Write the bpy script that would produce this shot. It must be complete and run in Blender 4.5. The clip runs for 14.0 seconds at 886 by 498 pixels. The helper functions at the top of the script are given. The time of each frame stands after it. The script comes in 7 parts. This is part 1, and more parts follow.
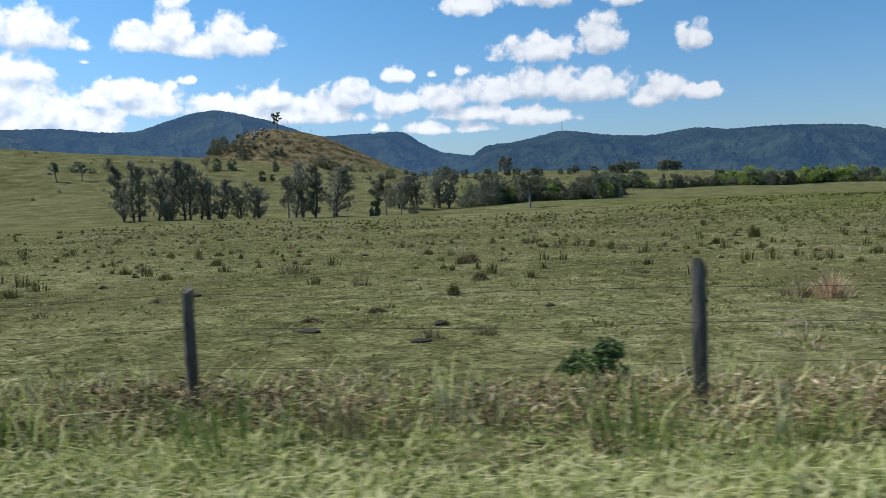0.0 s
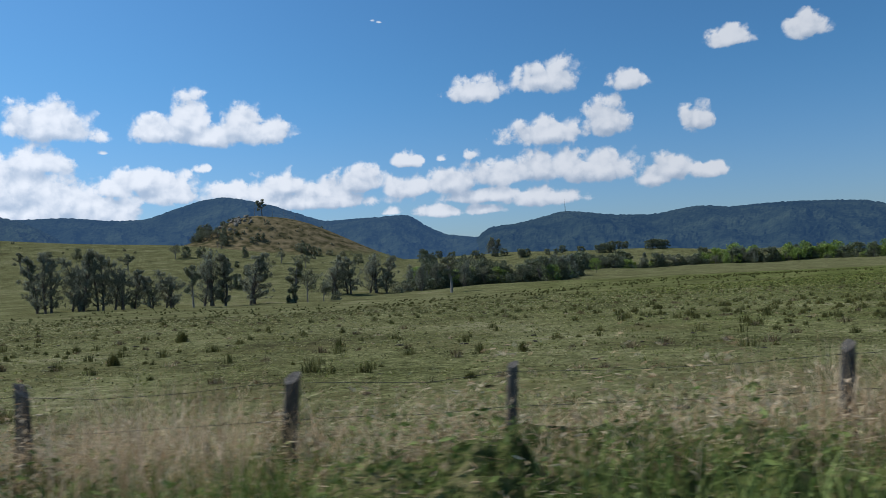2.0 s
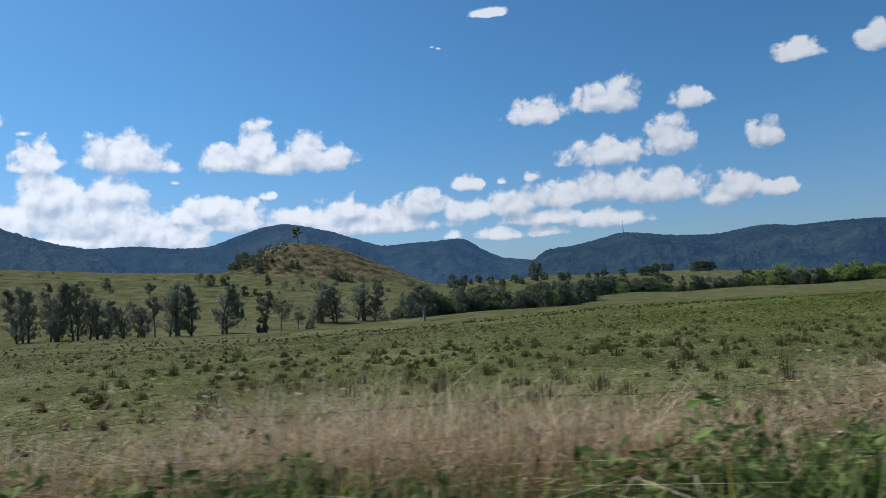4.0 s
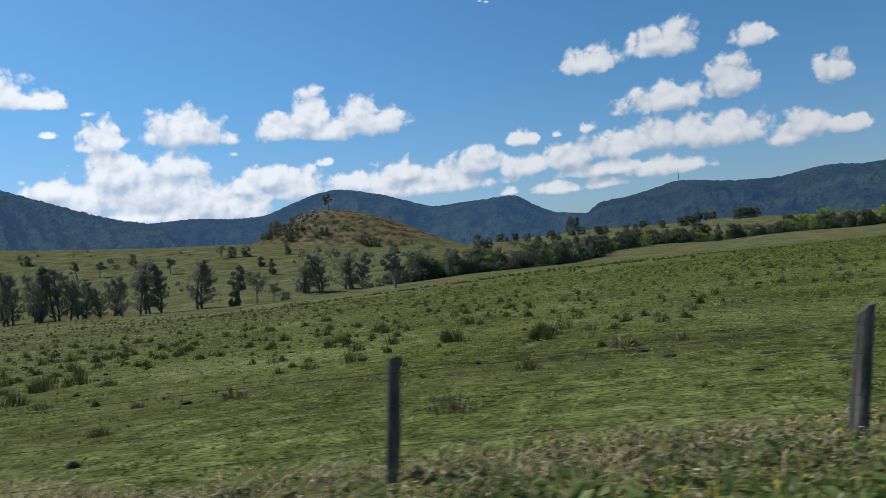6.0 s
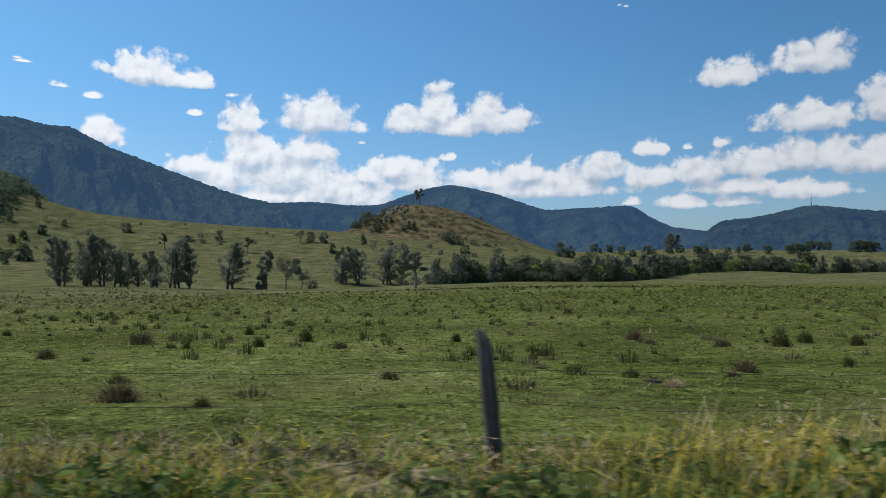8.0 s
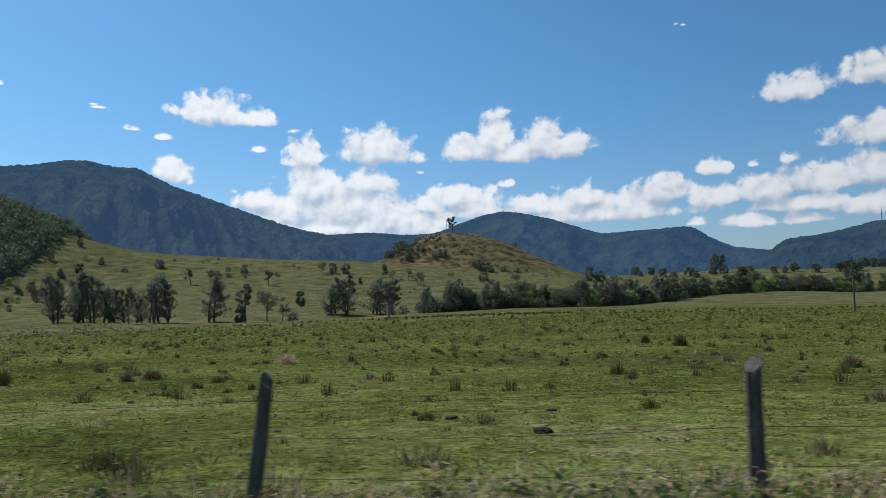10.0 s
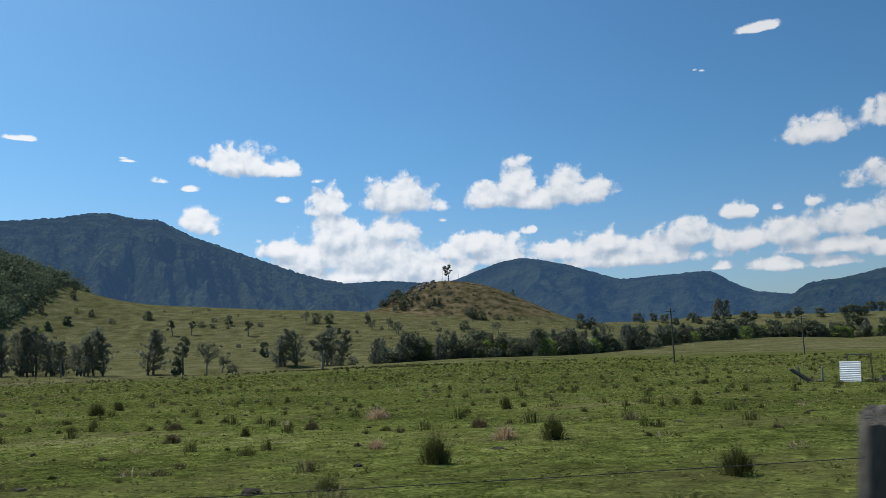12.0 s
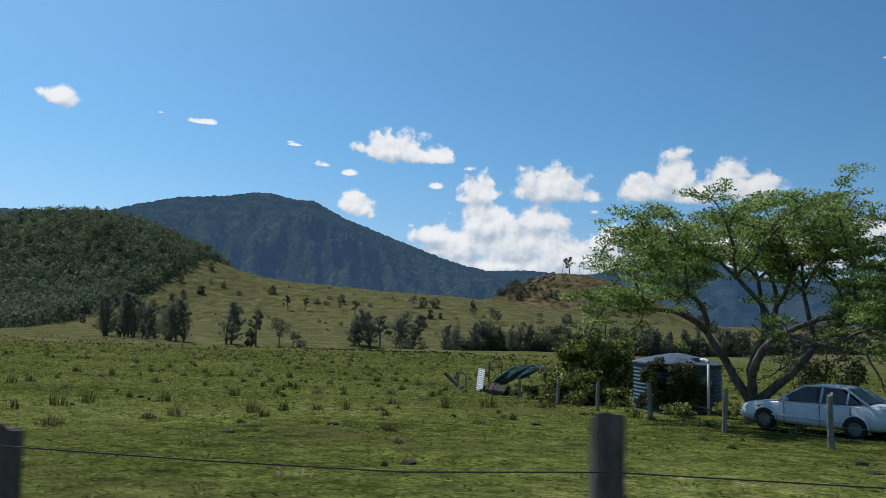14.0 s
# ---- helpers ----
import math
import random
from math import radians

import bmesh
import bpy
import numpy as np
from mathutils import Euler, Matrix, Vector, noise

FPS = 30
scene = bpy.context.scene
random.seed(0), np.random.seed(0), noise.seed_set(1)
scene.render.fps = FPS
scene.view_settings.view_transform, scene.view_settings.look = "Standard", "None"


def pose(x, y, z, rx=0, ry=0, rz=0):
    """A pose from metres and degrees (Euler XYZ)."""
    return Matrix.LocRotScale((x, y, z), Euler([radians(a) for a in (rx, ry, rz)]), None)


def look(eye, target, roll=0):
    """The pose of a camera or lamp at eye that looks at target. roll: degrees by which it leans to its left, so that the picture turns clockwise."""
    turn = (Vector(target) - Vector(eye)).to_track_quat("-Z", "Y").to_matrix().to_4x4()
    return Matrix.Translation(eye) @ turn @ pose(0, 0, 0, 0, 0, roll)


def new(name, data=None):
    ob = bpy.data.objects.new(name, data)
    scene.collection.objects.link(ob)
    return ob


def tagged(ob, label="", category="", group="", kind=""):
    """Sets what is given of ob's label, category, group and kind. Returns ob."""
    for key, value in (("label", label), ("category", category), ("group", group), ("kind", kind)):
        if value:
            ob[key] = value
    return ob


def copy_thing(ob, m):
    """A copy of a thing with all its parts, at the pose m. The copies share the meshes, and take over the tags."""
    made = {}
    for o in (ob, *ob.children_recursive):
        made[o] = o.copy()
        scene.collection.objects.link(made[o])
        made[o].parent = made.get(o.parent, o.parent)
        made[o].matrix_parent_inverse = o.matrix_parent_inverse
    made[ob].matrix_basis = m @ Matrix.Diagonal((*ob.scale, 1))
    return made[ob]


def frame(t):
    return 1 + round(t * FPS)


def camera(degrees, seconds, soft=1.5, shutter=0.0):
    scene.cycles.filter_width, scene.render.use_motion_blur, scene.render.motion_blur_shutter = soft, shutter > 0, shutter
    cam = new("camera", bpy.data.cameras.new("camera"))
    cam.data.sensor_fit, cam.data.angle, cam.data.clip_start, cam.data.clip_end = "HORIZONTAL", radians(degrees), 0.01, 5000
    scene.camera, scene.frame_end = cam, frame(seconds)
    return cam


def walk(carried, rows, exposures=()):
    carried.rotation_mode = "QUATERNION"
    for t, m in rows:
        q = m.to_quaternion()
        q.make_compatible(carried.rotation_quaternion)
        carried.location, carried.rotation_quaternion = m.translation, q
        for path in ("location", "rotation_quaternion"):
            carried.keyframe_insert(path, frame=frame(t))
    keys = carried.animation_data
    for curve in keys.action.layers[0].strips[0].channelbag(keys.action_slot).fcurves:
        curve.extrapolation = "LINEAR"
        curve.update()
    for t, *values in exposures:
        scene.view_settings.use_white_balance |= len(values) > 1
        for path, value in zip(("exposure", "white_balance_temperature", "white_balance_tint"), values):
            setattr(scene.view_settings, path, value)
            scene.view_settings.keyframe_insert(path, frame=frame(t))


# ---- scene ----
cam = camera(62.01, 14.0, soft=0.7, shutter=0.06)
PATH = [
    (0.0, pose(0.00, 0.00, 3.1, 85.47, 1.98, 1.57)),
    (0.5, pose(8.99, -0.32, 3.1, 87.90, 0.16, 4.41)),
    (1.0, pose(17.99, -0.35, 3.1, 90.32, 0.82, 5.17)),
    (1.5, pose(26.99, -0.10, 3.1, 92.04, 2.42, 1.87)),
    (2.0, pose(35.97, 0.41, 3.1, 91.83, 2.92, 2.42)),
    (2.5, pose(44.94, 1.17, 3.1, 92.10, 0.16, 2.57)),
    (3.0, pose(53.89, 2.17, 3.1, 93.59, -1.41, 1.79)),
    (3.5, pose(62.80, 3.39, 3.1, 93.06, 0.48, 0.87)),
    (4.0, pose(71.69, 4.82, 3.1, 93.90, 3.38, 7.24)),
    (6.5, pose(115.52, 14.89, 3.1, 90.21, 5.25, 12.64)),
    (7.0, pose(124.15, 17.46, 3.1, 89.57, 2.01, 15.50)),
    (7.5, pose(132.72, 20.20, 3.1, 92.17, 0.19, 19.40)),
    (8.0, pose(141.24, 23.11, 3.1, 91.45, 0.17, 20.58)),
    (8.5, pose(149.69, 26.21, 3.1, 92.64, 0.75, 21.93)),
    (9.0, pose(158.07, 29.48, 3.1, 92.94, 0.93, 23.88)),
    (11.5, pose(198.73, 48.70, 3.1, 96.32, 1.79, 26.53)),
    (12.0, pose(206.55, 53.16, 3.1, 97.38, 2.06, 27.20)),
    (12.5, pose(214.24, 57.84, 3.1, 95.53, 0.87, 29.89)),
    (13.0, pose(221.78, 62.74, 3.1, 96.12, 1.17, 31.82)),
    (13.5, pose(229.17, 67.89, 3.1, 98.34, -0.05, 34.56)),
    (14.0, pose(236.37, 73.28, 3.1, 96.52, -2.09, 38.27)),
]
walk(cam, PATH, [(0.0, 0.36, 6150, 10), (0.6, 0.16, 6150, 10), (1.5, 0.0, 5950, 10), (4.0, 0.0, 5900, 10), (6.5, 0.0, 6150, 9), (9.0, 0.0, 6200, 9), (11.0, 0.0, 6250, 9), (14.0, -0.07, 6400, 9)])

# ---- world, sun, exposure ----
SUN_AZ, SUN_EL = 82.0, 52.0          # degrees left of +y, above the horizon

world = bpy.data.worlds.new("sky_world")
scene.world = world
world.use_nodes = True
wt = world.node_tree
wt.nodes.clear()


def wnode(kind, **props):
    n = wt.nodes.new(kind)
    for key, value in props.items():
        if key == "op":
            n.operation = value
    return n


def wmath(op, a, b=None, c=None):
    n = wnode("ShaderNodeMath", op=op)
    for i, v in enumerate((a, b, c)):
        if v is None:
            continue
        if isinstance(v, (int, float)):
            n.inputs[i].default_value = v
        else:
            wt.links.new(v, n.inputs[i])
    return n.outputs[0]


def wramp(fac, lo, hi):
    n = wt.nodes.new("ShaderNodeMapRange")
    n.interpolation_type = "SMOOTHSTEP"
    wt.links.new(fac, n.inputs[0])
    n.inputs[1].default_value, n.inputs[2].default_value = lo, hi
    return n.outputs[0]


sky = wt.nodes.new("ShaderNodeTexSky")
sky.sky_type, sky.sun_disc = "NISHITA", False
sky.sun_elevation, sky.sun_rotation = radians(SUN_EL), radians(-SUN_AZ)
sky.altitude, sky.air_density, sky.dust_density, sky.ozone_density = 100, 1.0, 0.95, 2.2

# clouds: azimuth (left of +y), elevation, half width, half height, in degrees
CLOUDS_A = [
    (42.4, 14.2, 2.74, 1.09), (44.8, 14.0, 1.1, 0.46), (39.6, 13.6, 1.66, 0.56), (48.0, 12.6, 0.97, 0.3), (46.2, 12.1, 1.0, 0.31), (36.6, 12.9, 0.82, 0.36), (45.5, 9.8, 1.67, 0.9), (44.2, 9.0, 0.81, 0.51),
    (39.2, 11.4, 0.95, 0.32), (35.6, 11.2, 1.56, 1.07), (36.8, 10.6, 1.02, 0.53), (30.3, 11.6, 2.57, 1.38), (27.0, 10.9, 1.05, 0.64), (23.4, 11.4, 1.76, 0.98), (20.9, 12.2, 1.59, 1.78),
    (19.6, 11.0, 2.64, 0.85), (17.1, 11.7, 1.76, 1.36), (15.1, 11.3, 1.49, 0.93), (20.1, 8.7, 0.97, 0.52), (35.0, 8.8, 2.27, 1.59), (31.0, 9.1, 2.22, 1.1), (32.9, 7.3, 4.62, 1.78)]
CLOUDS_B = [
    (37.0, 7.0, 2.84, 1.25), (39.2, 7.6, 1.78, 0.74), (33.7, 5.7, 4.58, 0.94), (29.5, 6.2, 3.01, 1.55), (26.9, 5.6, 2.61, 1.22), (24.0, 7.7, 2.98, 0.87), (26.0, 7.1, 1.31, 0.69), (22.5, 6.8, 2.64, 0.96),
    (17.2, 6.8, 2.63, 0.78), (14.4, 7.3, 1.96, 0.99), (11.1, 6.8, 2.14, 0.77), (8.6, 7.5, 1.9, 1.19), (12.9, 6.1, 6.46, 0.74), (4.8, 8.9, 1.31, 0.58), (2.1, 8.9, 0.79, 0.41), (-0.3, 9.2, 0.96, 0.64),
    (4.8, 6.8, 2.04, 0.84), (1.2, 7.1, 2.35, 1.07), (-2.2, 7.4, 2.25, 1.0), (-5.5, 7.8, 2.13, 1.17), (-8.3, 7.6, 2.03, 1.22), (-1.1, 5.9, 3.42, 0.65), (-5.5, 5.5, 2.84, 0.71), (6.1, 5.0, 1.03, 0.42)]
CLOUDS_C = [
    (2.4, 4.8, 1.79, 0.5), (-1.1, 4.8, 1.71, 0.41), (-1.0, 13.9, 2.37, 0.93), (-6.5, 14.5, 2.38, 1.19), (-5.9, 10.4, 3.04, 0.96), (-5.3, 16.2, 0.72, 0.44), (26.9, 9.7, 0.65, 0.3),
    (7.0, 19.3, 0.67, 0.27), (-12.4, 13.7, 1.32, 0.77), (-10.7, 11.0, 1.67, 1.42), (-17.2, 10.4, 1.25, 0.93), (-19.7, 15.7, 1.52, 0.65), (-24.9, 15.6, 1.47, 0.81),
    (-10.1, 7.5, 2.6, 1.19), (-14.0, 6.4, 1.3, 0.75), (-15.2, 7.1, 1.52, 1.08), (-17.8, 6.6, 1.4, 0.61), (6.5, 19.2, 0.62, 0.28)]
CLOUDS_D = [
    (67.0, 15.3, 1.19, 0.83), (60.3, 15.2, 0.66, 0.2), (57.8, 14.9, 0.96, 0.28), (50.8, 14.1, 0.77, 0.17), (2.3, 21.4, 1.45, 0.33),
    (57.0, 14.9, 0.94, 0.26), (50.4, 13.9, 0.94, 0.16)]

coord = wt.nodes.new("ShaderNodeTexCoord")
sep = wt.nodes.new("ShaderNodeSeparateXYZ")
wt.links.new(coord.outputs["Generated"], sep.inputs[0])
azimuth = wmath("MULTIPLY", wmath("ARCTAN2", wmath("MULTIPLY", sep.outputs[0], -1.0), sep.outputs[1]), 57.2958)
elevation = wmath("MULTIPLY", wmath("ARCSINE", sep.outputs[2]), 57.2958)
chart = wt.nodes.new("ShaderNodeCombineXYZ")
wt.links.new(azimuth, chart.inputs[0])
wt.links.new(elevation, chart.inputs[1])
# azimuth, elevation and elevation again, for clouds flatter below than above
triple = wt.nodes.new("ShaderNodeCombineXYZ")
for k, v in enumerate((azimuth, elevation, elevation)):
    wt.links.new(v, triple.inputs[k])


def wvec(op, a, b=None, c=None):
    n = wt.nodes.new("ShaderNodeVectorMath")
    n.operation = op
    wt.links.new(a, n.inputs[0])
    for i, v in ((1, b), (2, c)):
        if v is not None:
            n.inputs[i].default_value = v
    return n.outputs["Value" if op == "LENGTH" else "Vector"]


def wvec_scale(v, k):
    n = wt.nodes.new("ShaderNodeVectorMath")
    n.operation = "SCALE"
    wt.links.new(v, n.inputs[0])
    wt.links.new(k, n.inputs["Scale"])
    return n.outputs[0]


def cloud_noise(scale, detail, rough, shift=(0, 0, 0)):
    n = wt.nodes.new("ShaderNodeTexNoise")
    wt.links.new(wvec("ADD", chart.outputs[0], shift), n.inputs["Vector"])
    n.inputs["Scale"].default_value, n.inputs["Detail"].default_value, n.inputs["Roughness"].default_value = scale, detail, rough
    return n.outputs[0]


def cauliflower(shift=(0, 0, 0), detail=2.0):
    """Rounded heads of cloud, each with smaller heads on it: 1 at their middles, 0 in the folds."""
    bend = wt.nodes.new("ShaderNodeTexNoise")
    at = wvec("ADD", chart.outputs[0], shift)
    wt.links.new(at, bend.inputs["Vector"])
    bend.inputs["Scale"].default_value, bend.inputs["Detail"].default_value = 0.9, 5.0
    push = wvec("MULTIPLY_ADD", bend.outputs["Color"], (1.6, 1.2, 0.0), (-0.8, -0.6, 0.0))
    both_at = wt.nodes.new("ShaderNodeVectorMath")
    wt.links.new(at, both_at.inputs[0])
    wt.links.new(push, both_at.inputs[1])
    n = wt.nodes.new("ShaderNodeTexVoronoi")
    n.voronoi_dimensions, n.normalize = "2D", True
    wt.links.new(both_at.outputs[0], n.inputs["Vector"])
    n.inputs["Scale"].default_value, n.inputs["Detail"].default_value, n.inputs["Roughness"].default_value, n.inputs["Lacunarity"].default_value = 0.62, detail, 0.42, 2.2
    return wmath("SUBTRACT", 1.0, n.outputs["Distance"])


def cloud_cover(rise=0.0):
    """0 in the middle of a cloud, 1 at its rim; rise: looked up so many degrees higher."""
    cover = None
    for az, el, w, h in CLOUDS_A + CLOUDS_B + CLOUDS_C + CLOUDS_D:
        low = el - 0.35 * h - rise
        away = wvec("MULTIPLY_ADD", triple.outputs[0], (1 / w, 1 / (1.35 * h), -1 / (0.65 * h)), (-az / w, -low / (1.35 * h), low / (0.65 * h)))
        size = wvec("LENGTH", wvec("MAXIMUM", away, (-99.0, 0.0, 0.0)))
        if w < 1.3:
            size = wmath("ADD", size, 1.5 * (1 - w / 1.3))
        cover = size if cover is None else wmath("SMOOTH_MIN", cover, size, 0.25)
    return cover


heads = cauliflower()
folds = cauliflower((0, 0, 0), 1.0)
toward_sun = cauliflower((0.30, 0.45, 0.0), 1.0)
wisps = cloud_noise(0.9, 10.0, 0.60)
billow = cloud_noise(0.35, 3.0, 0.5, (7, 3, 0))
cover = cloud_cover()
inside = wmath("ADD", wmath("SUBTRACT", 1.06, cover), wmath("ADD", wmath("MULTIPLY", wmath("SUBTRACT", heads, 0.66), 1.35), wmath("MULTIPLY", wmath("SUBTRACT", wisps, 0.5), 1.15)))
density = wramp(inside, -0.12, 0.34)
under = wmath("MINIMUM", wmath("SUBTRACT", cloud_cover(0.75), cover), 1.2)
shade = wramp(wmath("ADD", wmath("MULTIPLY_ADD", wmath("SUBTRACT", folds, toward_sun), 0.75, wmath("MULTIPLY", under, 0.42)), wmath("MULTIPLY_ADD", billow, 0.55, wmath("MULTIPLY", wisps, 0.55))), 0.12, 0.92)
tone = wt.nodes.new("ShaderNodeMix")
tone.data_type = "RGBA"
wt.links.new(shade, tone.inputs[0])
CLOUD_DARK, CLOUD_LIGHT = (4.3, 5.2, 6.4, 1), (8.9, 9.0, 9.2, 1)
tone.inputs[6].default_value, tone.inputs[7].default_value = CLOUD_DARK, CLOUD_LIGHT
both = wt.nodes.new("ShaderNodeMix")
both.data_type = "RGBA"
wt.links.new(density, both.inputs[0])
clear = wt.nodes.new("ShaderNodeVectorMath")
clear.operation = "MULTIPLY"
wt.links.new(sky.outputs[0], clear.inputs[0])
tint = wt.nodes.new("ShaderNodeMix")
tint.data_type = "RGBA"
wt.links.new(wramp(elevation, 0.0, 16.0), tint.inputs[0])
tint.inputs[6].default_value, tint.inputs[7].default_value = (0.76, 0.91, 1.10, 1), (0.56, 0.94, 1.13, 1)
wt.links.new(tint.outputs[2], clear.inputs[1])
wt.links.new(wvec_scale(clear.outputs[0], wmath("MULTIPLY_ADD", wramp(azimuth, -35.0, 30.0), 0.20, 0.82)), both.inputs[6])
# clouds and sky grow dimmer away from the sun
lit = wvec_scale(tone.outputs[2], wmath("MULTIPLY_ADD", wramp(azimuth, -30.0, 45.0), 0.30, 0.72))
wt.links.new(lit, both.inputs[7])
bg = wt.nodes.new("ShaderNodeBackground")
bg.inputs[1].default_value = 0.1
wt.links.new(both.outputs[2], bg.inputs[0])
wout = wt.nodes.new("ShaderNodeOutputWorld")
wt.links.new(bg.outputs[0], wout.inputs[0])

sun = new("sun", bpy.data.lights.new("sun", "SUN"))
sun.data.energy, sun.data.angle, sun.data.color = 3.6, radians(0.5), (1.0, 0.96, 0.90)
sun_dir = Vector((-math.sin(radians(SUN_AZ)) * math.cos(radians(SUN_EL)), math.cos(radians(SUN_AZ)) * math.cos(radians(SUN_EL)), math.sin(radians(SUN_EL))))
sun.matrix_world = look(sun_dir * 100, (0, 0, 0))
scene.view_settings.exposure = 0.0

# ---- materials ----


def surface(name, colours, scale=4.0, fine=40.0, rough=0.85, bump=0.3, metal=0.0, island=0.0, through_light=0.0, haze_glow=None, coords="Object", spec=0.3, stretch=(1, 1, 1), spread=(0.35, 0.65), height=0.05):
    """A surface of two to four colours that mix in patches, with fine grain, relief, a shift from piece to piece and light that shines through leaves."""
    m = bpy.data.materials.new(name)
    m.use_nodes = True
    t = m.node_tree
    p = t.nodes["Principled BSDF"]
    tc = t.nodes.new("ShaderNodeTexCoord")
    mp = t.nodes.new("ShaderNodeMapping")
    mp.inputs["Scale"].default_value = stretch
    t.links.new(tc.outputs[coords], mp.inputs[0])
    big, small = t.nodes.new("ShaderNodeTexNoise"), t.nodes.new("ShaderNodeTexNoise")
    for n, s, d in ((big, scale, 5.0), (small, fine, 4.0)):
        n.inputs["Scale"].default_value, n.inputs["Detail"].default_value = s, d
        t.links.new(mp.outputs[0], n.inputs["Vector"])
    mixed = t.nodes.new("ShaderNodeMath")
    mixed.operation = "MULTIPLY_ADD"
    t.links.new(small.outputs[0], mixed.inputs[0])
    mixed.inputs[1].default_value = 0.45
    low = t.nodes.new("ShaderNodeMath")
    low.operation = "MULTIPLY"
    t.links.new(big.outputs[0], low.inputs[0])
    low.inputs[1].default_value = 0.55
    t.links.new(low.outputs[0], mixed.inputs[2])
    fac = mixed.outputs[0]
    if island:
        geo = t.nodes.new("ShaderNodeNewGeometry")
        part_shift = t.nodes.new("ShaderNodeMath")
        part_shift.operation = "MULTIPLY_ADD"
        t.links.new(geo.outputs["Random Per Island"], part_shift.inputs[0])
        part_shift.inputs[1].default_value = island
        t.links.new(fac, part_shift.inputs[2])
        less = t.nodes.new("ShaderNodeMath")
        less.operation = "SUBTRACT"
        t.links.new(part_shift.outputs[0], less.inputs[0])
        less.inputs[1].default_value = island / 2
        fac = less.outputs[0]
    ramp = t.nodes.new("ShaderNodeValToRGB")
    e = ramp.color_ramp.elements
    lo, hi = spread
    e[0].position, e[1].position = lo, hi
    while len(e) < len(colours):
        e.new(0.5)
    for i, c in enumerate(colours):
        e[i].position = lo + (hi - lo) * i / (len(colours) - 1)
        e[i].color = (*c, 1)
    t.links.new(fac, ramp.inputs[0])
    t.links.new(ramp.outputs[0], p.inputs["Base Color"])
    p.inputs["Roughness"].default_value, p.inputs["Metallic"].default_value = rough, metal
    p.inputs["Specular IOR Level"].default_value = spec
    if bump:
        b = t.nodes.new("ShaderNodeBump")
        b.inputs["Strength"].default_value, b.inputs["Distance"].default_value = bump, height
        t.links.new(small.outputs[0], b.inputs["Height"])
        t.links.new(b.outputs[0], p.inputs["Normal"])
    # even emission that imitates haze over far surfaces
    if haze_glow:
        p.inputs["Emission Color"].default_value = (*haze_glow, 1)
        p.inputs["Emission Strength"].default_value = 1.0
    if through_light:
        tr = t.nodes.new("ShaderNodeBsdfTranslucent")
        t.links.new(ramp.outputs[0], tr.inputs[0])
        mix = t.nodes.new("ShaderNodeMixShader")
        mix.inputs[0].default_value = through_light
        t.links.new(p.outputs[0], mix.inputs[1])
        t.links.new(tr.outputs[0], mix.inputs[2])
        t.links.new(mix.outputs[0], t.nodes["Material Output"].inputs[0])
    return m


